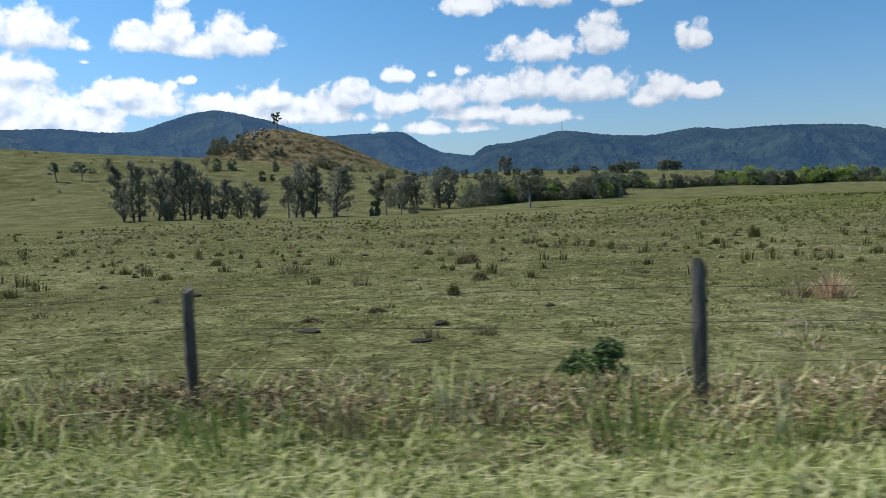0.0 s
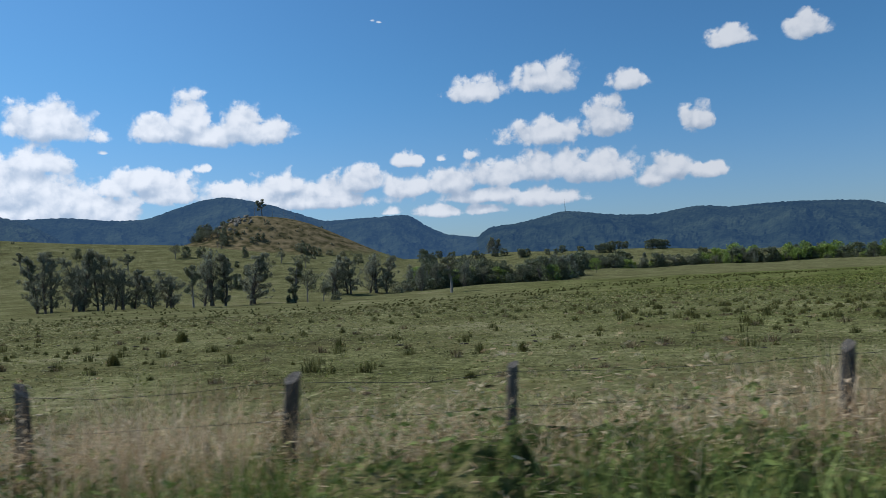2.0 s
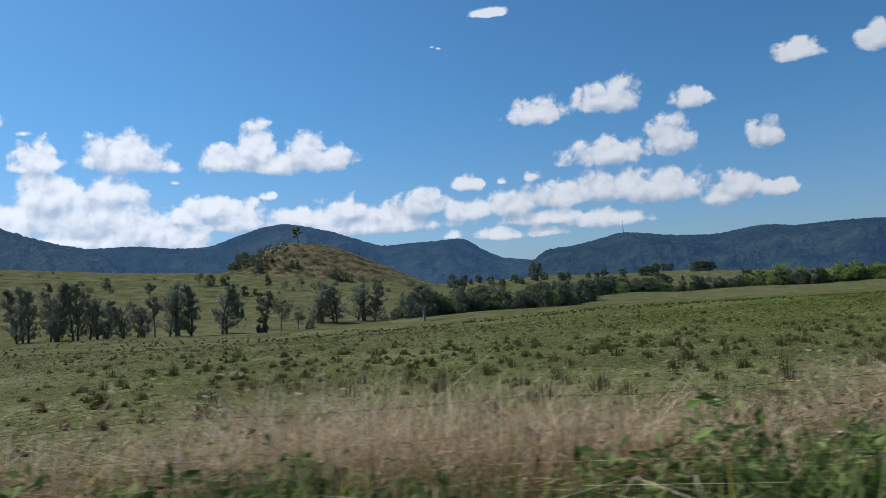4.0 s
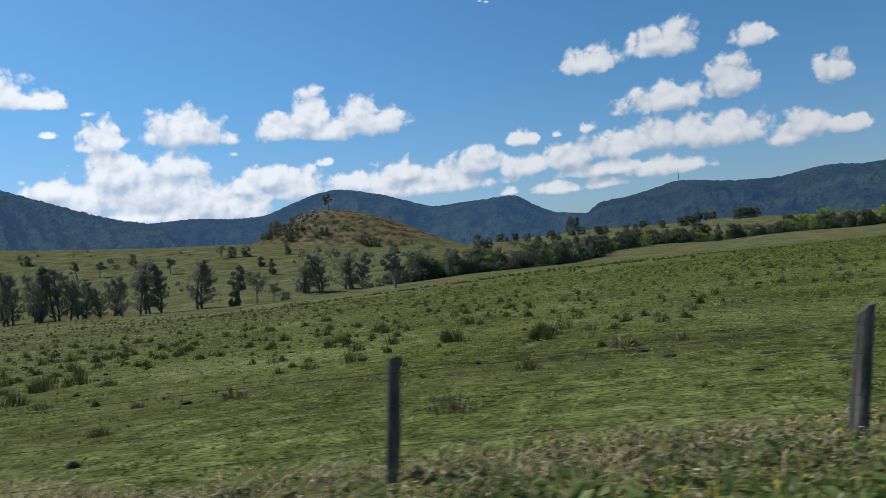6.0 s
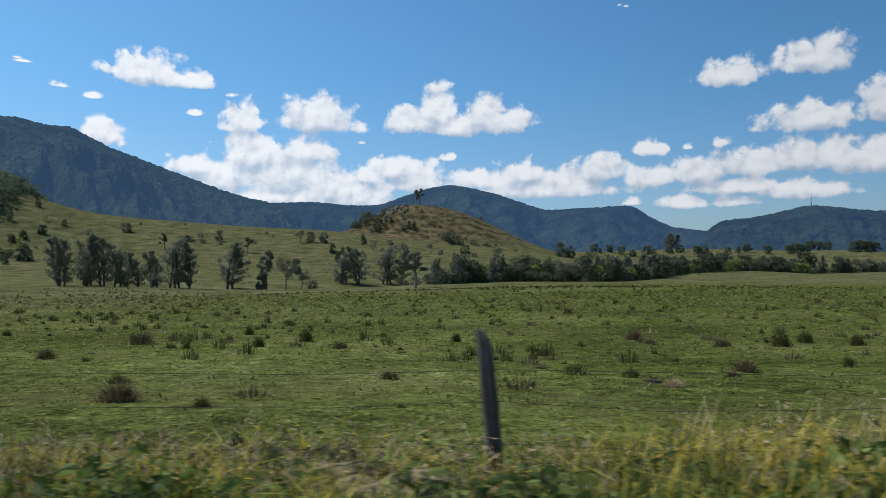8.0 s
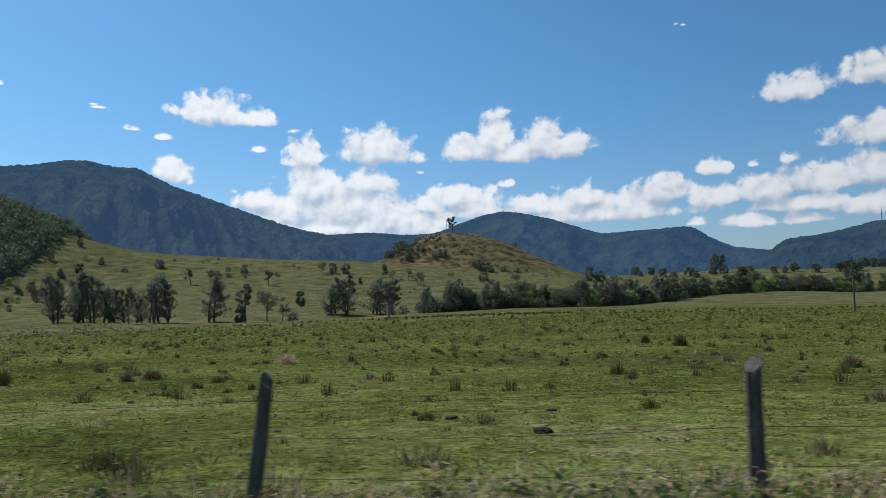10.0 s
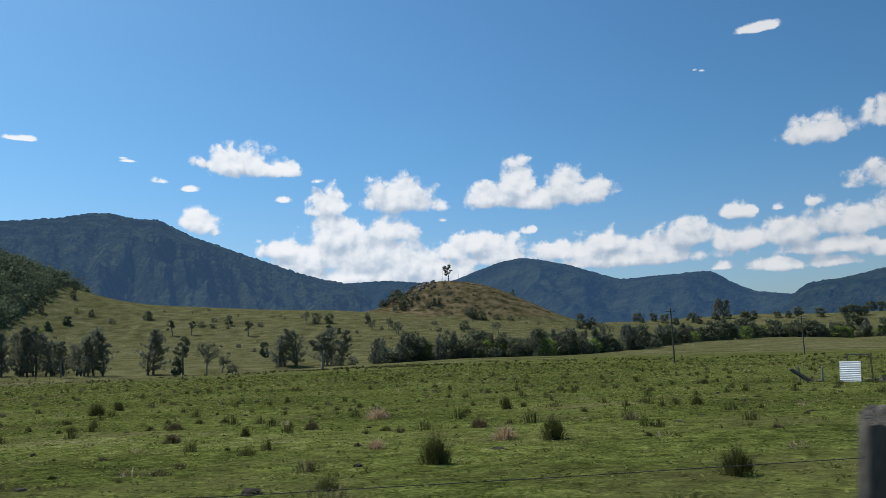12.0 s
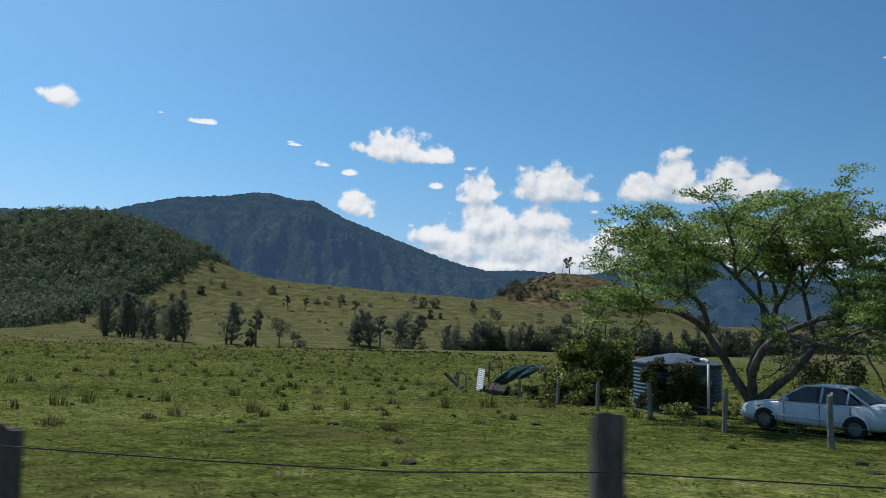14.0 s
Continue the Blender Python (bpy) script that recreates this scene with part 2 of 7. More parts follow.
def ground_material():
    """Grazed pasture: green and straw patches at several scales, bare brown spots, and dry stony grass high on the knoll."""
    m = surface("pasture", [(0.060, 0.050, 0.027), (0.118, 0.115, 0.046), (0.184, 0.176, 0.076), (0.270, 0.228, 0.138)], scale=0.09, fine=2.2, rough=1.0, bump=0.6, coords="Object", spec=0.0, spread=(0.33, 0.68), height=0.12)
    t = m.node_tree
    p = t.nodes["Principled BSDF"]
    base = p.inputs["Base Color"].links[0].from_socket
    tc = next(n for n in t.nodes if n.type == "TEX_COORD")
    # the eastern paddock is greener than the western
    ramp = next(n for n in t.nodes if n.type == "VALTORGB")
    lush = t.nodes.new("ShaderNodeValToRGB")
    e = lush.color_ramp.elements
    e.new(0.45)
    e.new(0.57)
    for k, (at, c) in enumerate(((0.33, (0.042, 0.042, 0.016)), (0.45, (0.088, 0.104, 0.025)), (0.57, (0.148, 0.164, 0.042)), (0.68, (0.228, 0.206, 0.092)))):
        e[k].position, e[k].color = at, (*c, 1)
    t.links.new(ramp.inputs[0].links[0].from_socket, lush.inputs[0])
    where = t.nodes.new("ShaderNodeSeparateXYZ")
    t.links.new(tc.outputs["Object"], where.inputs[0])
    drift = t.nodes.new("ShaderNodeTexNoise")
    drift.inputs["Scale"].default_value, drift.inputs["Detail"].default_value = 0.035, 4.0
    t.links.new(tc.outputs["Object"], drift.inputs["Vector"])
    east = t.nodes.new("ShaderNodeMath")
    east.operation = "MULTIPLY_ADD"
    t.links.new(drift.outputs[0], east.inputs[0])
    east.inputs[1].default_value = 120.0
    t.links.new(where.outputs[0], east.inputs[2])
    green = t.nodes.new("ShaderNodeMapRange")
    green.inputs[1].default_value, green.inputs[2].default_value = 90.0, 190.0
    t.links.new(east.outputs[0], green.inputs[0])
    south = t.nodes.new("ShaderNodeMapRange")
    south.inputs[1].default_value, south.inputs[2].default_value = 420.0, 300.0
    t.links.new(where.outputs[1], south.inputs[0])
    both_ways = t.nodes.new("ShaderNodeMath")
    both_ways.operation = "MULTIPLY"
    t.links.new(green.outputs[0], both_ways.inputs[0])
    t.links.new(south.outputs[0], both_ways.inputs[1])
    meadow = t.nodes.new("ShaderNodeMix")
    meadow.data_type = "RGBA"
    t.links.new(both_ways.outputs[0], meadow.inputs[0])
    t.links.new(base, meadow.inputs[6])
    t.links.new(lush.outputs[0], meadow.inputs[7])
    base = meadow.outputs[2]
    grain = t.nodes.new("ShaderNodeTexNoise")
    grain.inputs["Scale"].default_value, grain.inputs["Detail"].default_value, grain.inputs["Roughness"].default_value = 1.6, 8.0, 0.8
    t.links.new(tc.outputs["Object"], grain.inputs["Vector"])
    light = t.nodes.new("ShaderNodeMapRange")
    light.inputs[1].default_value, light.inputs[2].default_value = 0.3, 0.7
    light.inputs[3].default_value, light.inputs[4].default_value = 0.26, 1.32
    t.links.new(grain.outputs[0], light.inputs[0])
    mul = t.nodes.new("ShaderNodeVectorMath")
    mul.operation = "SCALE"
    t.links.new(base, mul.inputs[0])
    t.links.new(light.outputs[0], mul.inputs["Scale"])
    # blades and bare specks
    speck = t.nodes.new("ShaderNodeTexNoise")
    speck.inputs["Scale"].default_value, speck.inputs["Detail"].default_value, speck.inputs["Roughness"].default_value = 11.0, 5.0, 0.7
    t.links.new(tc.outputs["Object"], speck.inputs["Vector"])
    fleck = t.nodes.new("ShaderNodeMapRange")
    fleck.inputs[1].default_value, fleck.inputs[2].default_value, fleck.inputs[3].default_value, fleck.inputs[4].default_value = 0.33, 0.67, 0.25, 1.8
    t.links.new(speck.outputs[0], fleck.inputs[0])
    flecked = t.nodes.new("ShaderNodeVectorMath")
    flecked.operation = "SCALE"
    t.links.new(mul.outputs[0], flecked.inputs[0])
    t.links.new(fleck.outputs[0], flecked.inputs["Scale"])
    mul = flecked
    # worn olive-brown stretches
    worn = t.nodes.new("ShaderNodeTexNoise")
    worn.inputs["Scale"].default_value, worn.inputs["Detail"].default_value, worn.inputs["Roughness"].default_value = 0.16, 7.0, 0.65
    t.links.new(tc.outputs["Object"], worn.inputs["Vector"])
    bare = t.nodes.new("ShaderNodeMapRange")
    bare.inputs[1].default_value, bare.inputs[2].default_value, bare.inputs[4].default_value = 0.50, 0.68, 0.6
    t.links.new(worn.outputs[0], bare.inputs[0])
    olive = t.nodes.new("ShaderNodeMix")
    olive.data_type = "RGBA"
    t.links.new(bare.outputs[0], olive.inputs[0])
    t.links.new(mul.outputs[0], olive.inputs[6])
    olive.inputs[7].default_value = (0.115, 0.098, 0.042, 1)
    # dry grass and stone on high ground
    sepz = t.nodes.new("ShaderNodeSeparateXYZ")
    t.links.new(tc.outputs["Object"], sepz.inputs[0])
    wob = t.nodes.new("ShaderNodeTexNoise")
    wob.inputs["Scale"].default_value, wob.inputs["Detail"].default_value = 0.03, 6.0
    t.links.new(tc.outputs["Object"], wob.inputs["Vector"])
    rise = t.nodes.new("ShaderNodeMath")
    rise.operation = "MULTIPLY_ADD"
    t.links.new(wob.outputs[0], rise.inputs[0])
    rise.inputs[1].default_value = 22.0
    t.links.new(sepz.outputs[2], rise.inputs[2])
    dry = t.nodes.new("ShaderNodeMapRange")
    dry.inputs[1].default_value, dry.inputs[2].default_value = 40.0, 50.0
    t.links.new(rise.outputs[0], dry.inputs[0])
    stone = t.nodes.new("ShaderNodeValToRGB")
    stone.color_ramp.elements[0].position, stone.color_ramp.elements[1].position = 0.35, 0.68
    stone.color_ramp.elements[0].color, stone.color_ramp.elements[1].color = (0.055, 0.050, 0.022, 1), (0.215, 0.160, 0.085, 1)
    rock = t.nodes.new("ShaderNodeTexNoise")
    rock.inputs["Scale"].default_value, rock.inputs["Detail"].default_value = 0.11, 7.0
    t.links.new(tc.outputs["Object"], rock.inputs["Vector"])
    t.links.new(rock.outputs[0], stone.inputs[0])
    mix = t.nodes.new("ShaderNodeMix")
    mix.data_type = "RGBA"
    north = t.nodes.new("ShaderNodeMapRange")
    north.inputs[1].default_value, north.inputs[2].default_value = 775.0, 825.0
    t.links.new(sepz.outputs[1], north.inputs[0])
    knoll = t.nodes.new("ShaderNodeMath")
    knoll.operation = "MULTIPLY"
    t.links.new(dry.outputs[0], knoll.inputs[0])
    t.links.new(north.outputs[0], knoll.inputs[1])
    t.links.new(knoll.outputs[0], mix.inputs[0])
    t.links.new(olive.outputs[2], mix.inputs[6])
    t.links.new(stone.outputs[0], mix.inputs[7])
    t.links.new(mix.outputs[2], p.inputs["Base Color"])
    # hummocks and stock tracks
    swell = t.nodes.new("ShaderNodeTexNoise")
    swell.inputs["Scale"].default_value, swell.inputs["Detail"].default_value = 0.11, 4.0
    t.links.new(tc.outputs["Object"], swell.inputs["Vector"])
    hummock = t.nodes.new("ShaderNodeBump")
    hummock.inputs["Strength"].default_value, hummock.inputs["Distance"].default_value = 1.0, 1.6
    t.links.new(swell.outputs[0], hummock.inputs["Height"])
    fine_bump = next(n for n in t.nodes if n.type == "BUMP" and n != hummock)
    t.links.new(hummock.outputs[0], fine_bump.inputs["Normal"])
    return m


PASTURE = ground_material()
ASPHALT = surface("asphalt", [(0.035, 0.035, 0.036), (0.07, 0.07, 0.07)], scale=1.5, fine=60, rough=0.9, bump=0.4, height=0.01)
GRAVEL = surface("gravel", [(0.10, 0.085, 0.06), (0.24, 0.20, 0.15), (0.34, 0.30, 0.24)], scale=3, fine=28, rough=0.95, bump=0.8, height=0.03)
WHITE_LINE = surface("road_paint", [(0.55, 0.55, 0.52), (0.75, 0.75, 0.72)], scale=2, fine=30, rough=0.7, bump=0.1, height=0.01)
OLD_WOOD = surface("weathered_wood", [(0.036, 0.029, 0.022), (0.10, 0.084, 0.066), (0.20, 0.172, 0.14)], scale=3, fine=22, rough=0.9, bump=0.8, stretch=(5, 5, 0.6), height=0.02, island=0.1)
WIRE = surface("rusty_wire", [(0.045, 0.036, 0.028), (0.13, 0.11, 0.09)], scale=4, fine=30, rough=0.7, metal=0.2, bump=0)
GALVANISED = surface("galvanised_steel", [(0.30, 0.32, 0.34), (0.50, 0.53, 0.56)], scale=5, fine=40, rough=0.45, metal=0.6, bump=0.1, height=0.005)
STEEL_DARK = surface("dark_steel", [(0.02, 0.018, 0.016), (0.06, 0.05, 0.045)], scale=5, fine=40, rough=0.6, metal=0.3, bump=0.1, height=0.005)
PLASTIC_WHITE = surface("white_plastic", [(0.62, 0.63, 0.62), (0.80, 0.81, 0.80)], scale=4, fine=30, rough=0.45, bump=0.05, height=0.005)
REFLECTOR = surface("red_reflector", [(0.25, 0.02, 0.02), (0.45, 0.03, 0.03)], scale=20, fine=80, rough=0.25, bump=0.1, height=0.002)
STRAW = surface("dry_grass", [(0.36, 0.235, 0.12), (0.60, 0.42, 0.24), (0.76, 0.59, 0.38)], scale=0.6, fine=5, rough=0.8, bump=0, island=0.5, through_light=0.3, spec=0.2)
GRASS = surface("green_grass", [(0.065, 0.10, 0.02), (0.155, 0.21, 0.04), (0.30, 0.34, 0.10)], scale=0.6, fine=5, rough=0.7, bump=0, island=0.5, through_light=0.35, spec=0.25)
YELLOW_GRASS = surface("yellow_grass", [(0.12, 0.135, 0.018), (0.42, 0.36, 0.040), (0.72, 0.54, 0.09)], scale=0.6, fine=5, rough=0.7, bump=0, island=0.5, through_light=0.35, spec=0.2)
TURF = surface("short_turf", [(0.080, 0.100, 0.020), (0.180, 0.200, 0.042), (0.34, 0.33, 0.11)], scale=0.12, fine=3, rough=0.9, bump=0, island=0.6, through_light=0.5, spec=0.04)
DRY_TURF = surface("dry_turf", [(0.105, 0.100, 0.040), (0.21, 0.20, 0.075), (0.40, 0.36, 0.18)], scale=0.12, fine=3, rough=0.9, bump=0, island=0.6, through_light=0.5, spec=0.04)
VERGE_TURF = surface("verge_turf", [(0.20, 0.23, 0.06), (0.38, 0.41, 0.12), (0.60, 0.56, 0.28)], scale=0.35, fine=3, rough=0.8, bump=0, island=0.45, through_light=0.35, spec=0.2)
RUSH = surface("rush_leaves", [(0.056, 0.058, 0.015), (0.118, 0.115, 0.028), (0.205, 0.18, 0.058)], scale=0.3, fine=5, rough=0.8, bump=0, island=0.35, through_light=0.2, spec=0.2)
DEAD_WEED = surface("dead_weeds", [(0.085, 0.060, 0.028), (0.19, 0.142, 0.070), (0.33, 0.255, 0.145)], scale=0.8, fine=6, rough=0.9, bump=0, island=0.4, through_light=0.15, spec=0.1)
BARK = surface("grey_bark", [(0.05, 0.042, 0.034), (0.12, 0.10, 0.085), (0.22, 0.195, 0.165)], scale=2, fine=12, rough=0.95, bump=0.6, stretch=(3, 3, 0.7), height=0.03)
PALE_BARK = surface("pale_bark", [(0.14, 0.12, 0.10), (0.30, 0.27, 0.23)], scale=1, fine=8, rough=0.9, bump=0.4, height=0.03)
OAK_LEAF = surface("she_oak_needles", [(0.13, 0.134, 0.092), (0.225, 0.23, 0.158), (0.35, 0.35, 0.25)], scale=0.25, fine=2, rough=0.8, bump=0, island=0.45, through_light=0.35, spec=0.15)
GUM_LEAF = surface("gum_leaves", [(0.095, 0.10, 0.056), (0.175, 0.178, 0.096), (0.27, 0.26, 0.155)], scale=0.25, fine=2, rough=0.6, bump=0, island=0.45, through_light=0.3, spec=0.3)
DARK_LEAF = surface("dark_leaves", [(0.066, 0.078, 0.045), (0.125, 0.143, 0.072), (0.205, 0.216, 0.115)], scale=0.25, fine=2, rough=0.6, bump=0, island=0.45, through_light=0.3, spec=0.3)
BRIGHT_LEAF = surface("bright_leaves", [(0.10, 0.15, 0.03), (0.22, 0.30, 0.05), (0.38, 0.45, 0.10)], scale=0.25, fine=2, rough=0.55, bump=0, island=0.45, through_light=0.4, spec=0.3)
FOREST = surface("forest_canopy", [(0.075, 0.096, 0.06), (0.15, 0.18, 0.105), (0.25, 0.28, 0.16)], scale=0.03, fine=0.6, rough=0.9, bump=0, island=0.22, through_light=0.4, spec=0.1)
# dark forest; the blue emission of these three imitates distance haze
FAR_HAZY_FOREST = surface("hazy_distant_forest", [(0.007, 0.011, 0.007), (0.018, 0.024, 0.014), (0.036, 0.044, 0.024)], scale=0.004, fine=0.03, rough=1.0, bump=1.0, haze_glow=(0.026, 0.056, 0.114), spec=0.0, height=14.0)
HAZY_RANGE = surface("hazy_range_forest", [(0.007, 0.011, 0.007), (0.018, 0.024, 0.014), (0.036, 0.044, 0.024)], scale=0.004, fine=0.03, rough=1.0, bump=1.0, haze_glow=(0.019, 0.043, 0.090), spec=0.0, height=14.0)
HAZY_MOUNTAIN = surface("hazy_mountain_forest", [(0.008, 0.013, 0.008), (0.026, 0.036, 0.018), (0.066, 0.078, 0.04)], scale=0.010, fine=0.07, rough=1.0, bump=1.0, haze_glow=(0.027, 0.053, 0.104), spec=0.0, height=26.0)
THATCH = surface("matted_grass", [(0.028, 0.034, 0.010), (0.085, 0.098, 0.026), (0.165, 0.142, 0.060), (0.30, 0.235, 0.125)], scale=0.7, fine=9, rough=0.95, bump=1.0, spec=0.1, spread=(0.34, 0.66), height=0.10)
DUNG = surface("dried_dung", [(0.022, 0.017, 0.010), (0.055, 0.043, 0.027)], scale=4, fine=20, rough=0.95, bump=0.6, height=0.02)

# ---- the lie of the land ----
LENGTH = 18.0 * 14


def heading(l):
    u = np.clip(l, 0, LENGTH) / LENGTH
    return np.radians(-3.02 + 55.56 * u - 46.26 * u ** 2 + 31.55 * u ** 3)


ROAD_L = np.arange(-420, 700, 1.0)
_h = heading(ROAD_L)
_mid = heading(ROAD_L[:-1] + 0.5)
ROAD_X = np.concatenate([[0], np.cumsum(np.cos(_mid))])
ROAD_Y = np.concatenate([[0], np.cumsum(np.sin(_mid))])
ROAD_X -= ROAD_X[420]
ROAD_Y -= ROAD_Y[420]


def road_point(l, s):
    """The place l metres along the lane and s metres to its left."""
    l = np.asarray(l, float)
    h = heading(l)
    return np.interp(l, ROAD_L, ROAD_X) - s * np.sin(h), np.interp(l, ROAD_L, ROAD_Y) + s * np.cos(h)


def beside(x, y):
    """Metres to the left of the lane's middle line (negative to the right), good to about 400 m."""
    x, y = np.asarray(x, float).ravel(), np.asarray(y, float).ravel()
    out = np.empty(len(x))
    for i in range(0, len(x), 4000):
        dx, dy = x[i:i + 4000, None] - ROAD_X[None, :], y[i:i + 4000, None] - ROAD_Y[None, :]
        k = np.argmin(dx * dx + dy * dy, axis=1)
        r = np.arange(len(k))
        out[i:i + 4000] = -dx[r, k] * np.sin(_h[k]) + dy[r, k] * np.cos(_h[k])
    return out


def bump(x, y, cx, cy, sx, sy, amp):
    return amp * np.exp(-0.5 * (((x - cx) / sx) ** 2 + ((y - cy) / sy) ** 2))


def smooth(v, a, b):
    u = np.clip((v - a) / (b - a), 0, 1)
    return u * u * (3 - 2 * u)


CREEK = [(-420, 150), (-160, 236), (-108, 250), (-34, 281), (-4, 350), (30, 410), (76, 432), (95, 520), (112, 640), (150, 800), (225, 915), (330, 960), (480, 990), (760, 1000)]


def from_creek(x, y):
    """Metres from the creek's line."""
    best = np.full(np.shape(x), 1e9)
    for (ax, ay), (bx, by) in zip(CREEK, CREEK[1:]):
        k = np.clip(((x - ax) * (bx - ax) + (y - ay) * (by - ay)) / ((bx - ax) ** 2 + (by - ay) ** 2), 0, 1)
        best = np.minimum(best, np.hypot(x - ax - k * (bx - ax), y - ay - k * (by - ay)))
    return best


def land(x, y, s=None):
    """Height of the ground."""
    x, y = np.asarray(x, float), np.asarray(y, float)
    shape = x.shape
    x, y = x.ravel(), y.ravel()
    if s is None:
        s = beside(x, y)
    sf = np.clip(s, 5, 260)
    field = 1.4 - 2.0 * (1 - np.exp(-(sf - 5) / 30)) - 0.008 * (sf - 5)
    verge = 1.62 - 0.22 * smooth(s, 2.2, 5.0)
    z = np.where(s > 5, field, verge)
    z = np.where(s < -7, 1.62 - 0.5 * smooth(-s, 7, 30), z)
    drop = 3.7 - (0.5 + 1.4 * smooth(-x, 10, 80) + 1.7 * smooth(x, 20, 85)) * (1 - smooth(y, 330, 450))
    z = z - drop * smooth(s, 55, 220) * (1 - 0.7 * smooth(y, 420, 640) * smooth(-x, -60, 40))
    roll = 0.13 * np.sin(x / 17 + 1.3 * np.sin(y / 31)) + 0.11 * np.sin(y / 13 + 0.7 + np.sin(x / 23)) + 0.05 * np.sin(x / 4.1 + y / 5.3)
    z = z + roll * smooth(np.abs(s), 8, 30)
    z = z + bump(x, y, 112, 205, 60, 55, 1.3)
    z = z + bump(x, y, -359, 724, 223, 173, 48.8) + bump(x, y, -690, 500, 145, 145, 124) + bump(x, y, 163, 1253, 366, 128, 35.1) + bump(x, y, -152, 992, 200, 202, 7.3)
    # the knoll: steep to the west and south, long to the east
    e = (x + 237.6) * 0.980 + (y - 932.8) * 0.199
    g = -(x + 237.6) * 0.199 + (y - 932.8) * 0.980
    z = z + 62.5 * np.exp(-0.5 * np.abs(e / np.where(e < 0, 56.5, 105.4)) ** 2.2 - 0.5 * np.abs(g / np.where(g < 0, 61.7, 112.4)) ** 2.5)
    z = z - 1.1 * np.exp(-0.5 * (from_creek(x, y) / 9) ** 2)
    far = np.hypot(x - 120, y - 200)
    z = z + smooth(far, 250, 900) * (2.5 * np.sin(x / 83 + 0.5) * np.sin(y / 97) + 1.2 * np.sin(x / 37 + y / 51))
    return z.reshape(shape)


def spot(x, y):
    return float(land(np.array([x]), np.array([y]))[0])


# ---- mesh helpers ----


def mesh(name, verts, faces, material, parent=None, label="", shade_smooth=False):
    me = bpy.data.meshes.new(name)
    me.from_pydata(np.asarray(verts, float).tolist(), [], [list(map(int, f)) for f in faces] if not isinstance(faces, np.ndarray) else faces.tolist())
    me.materials.append(material)
    if shade_smooth:
        me.polygons.foreach_set("use_smooth", [True] * len(me.polygons))
    ob = new(name, me)
    if parent:
        ob.parent = parent
    if label:
        tagged(ob, label=label)
    return ob


def part(name, bm, material, parent=None, label="", shade_smooth=False):
    me = bpy.data.meshes.new(name)
    bm.to_mesh(me)
    bm.free()
    me.materials.append(material)
    if shade_smooth:
        me.polygons.foreach_set("use_smooth", [True] * len(me.polygons))
    ob = new(name, me)
    if parent:
        ob.parent = parent
    if label:
        tagged(ob, label=label)
    return ob


def thing(name, m, label, category, group="", kind=""):
    ob = new(name)
    ob.matrix_basis = m
    return tagged(ob, label, category, group, kind)


def join(pieces):
    """One vertex array and face list from several."""
    vs, fs, n = [], [], 0
    for v, f in pieces:
        v = np.asarray(v, float).reshape(-1, 3)
        vs.append(v)
        fs.extend([[i + n for i in face] for face in f])
        n += len(v)
    return np.concatenate(vs), fs


def tube(points, radii, sides=7, closed=True):
    """A tapered round rod along points."""
    points = [Vector(p) for p in points]
    v, f = [], []
    for i, p in enumerate(points):
        d = (points[min(i + 1, len(points) - 1)] - points[max(i - 1, 0)]).normalized()
        a = d.orthogonal().normalized() if i == 0 else (a - d * a.dot(d)).normalized()
        b = d.cross(a)
        for k in range(sides):
            w = 2 * math.pi * k / sides
            v.append(p + (a * math.cos(w) + b * math.sin(w)) * radii[i])
        if i:
            o = (i - 1) * sides
            f += [[o + k, o + (k + 1) % sides, o + sides + (k + 1) % sides, o + sides + k] for k in range(sides)]
    if closed:
        f.append(list(range(sides))[::-1])
        f.append([len(v) - sides + k for k in range(sides)])
    return [tuple(q) for q in v], f


def box(cx, cy, cz, sx, sy, sz, bevel=0.0, m=None):
    bm = bmesh.new()
    bmesh.ops.create_cube(bm, size=1, matrix=Matrix.Translation((cx, cy, cz)) @ Matrix.Diagonal((sx, sy, sz, 1)))
    if bevel:
        bmesh.ops.bevel(bm, geom=bm.edges[:], offset=bevel, segments=2, affect="EDGES", profile=0.6)
    if m:
        bm.transform(m)
    return bm


def leaves(rng, centres, radii, count, size, droop=0.0, slim=0.45, shell=0.55):
    """count leaf sprays scattered through ellipsoids, as small bent quads."""
    centres, radii = np.asarray(centres, float), np.asarray(radii, float)
    weight = np.prod(radii, axis=1) ** 0.7
    k = rng.choice(len(centres), count, p=weight / weight.sum())
    d = rng.normal(size=(count, 3))
    d /= np.linalg.norm(d, axis=1)[:, None]
    r = rng.uniform(shell ** 3, 1, count) ** (1 / 3) * rng.uniform(0.75, 1.12, count)
    c = centres[k] + d * radii[k] * r[:, None]
    a = rng.normal(size=(count, 3))
    a[:, 2] = a[:, 2] * (1 - droop) - droop * 2.2
    a /= np.linalg.norm(a, axis=1)[:, None]
    b = np.cross(a, rng.normal(size=(count, 3)))
    b /= np.linalg.norm(b, axis=1)[:, None] + 1e-9
    s = size * rng.uniform(0.55, 1.35, count)[:, None]
    n = np.cross(a, b)
    v = np.stack([c - a * s, c + b * s * slim + n * s * 0.12, c + a * s, c - b * s * slim + n * s * 0.12], 1).reshape(-1, 3)
    f = np.arange(count * 4).reshape(-1, 4)
    return v, f


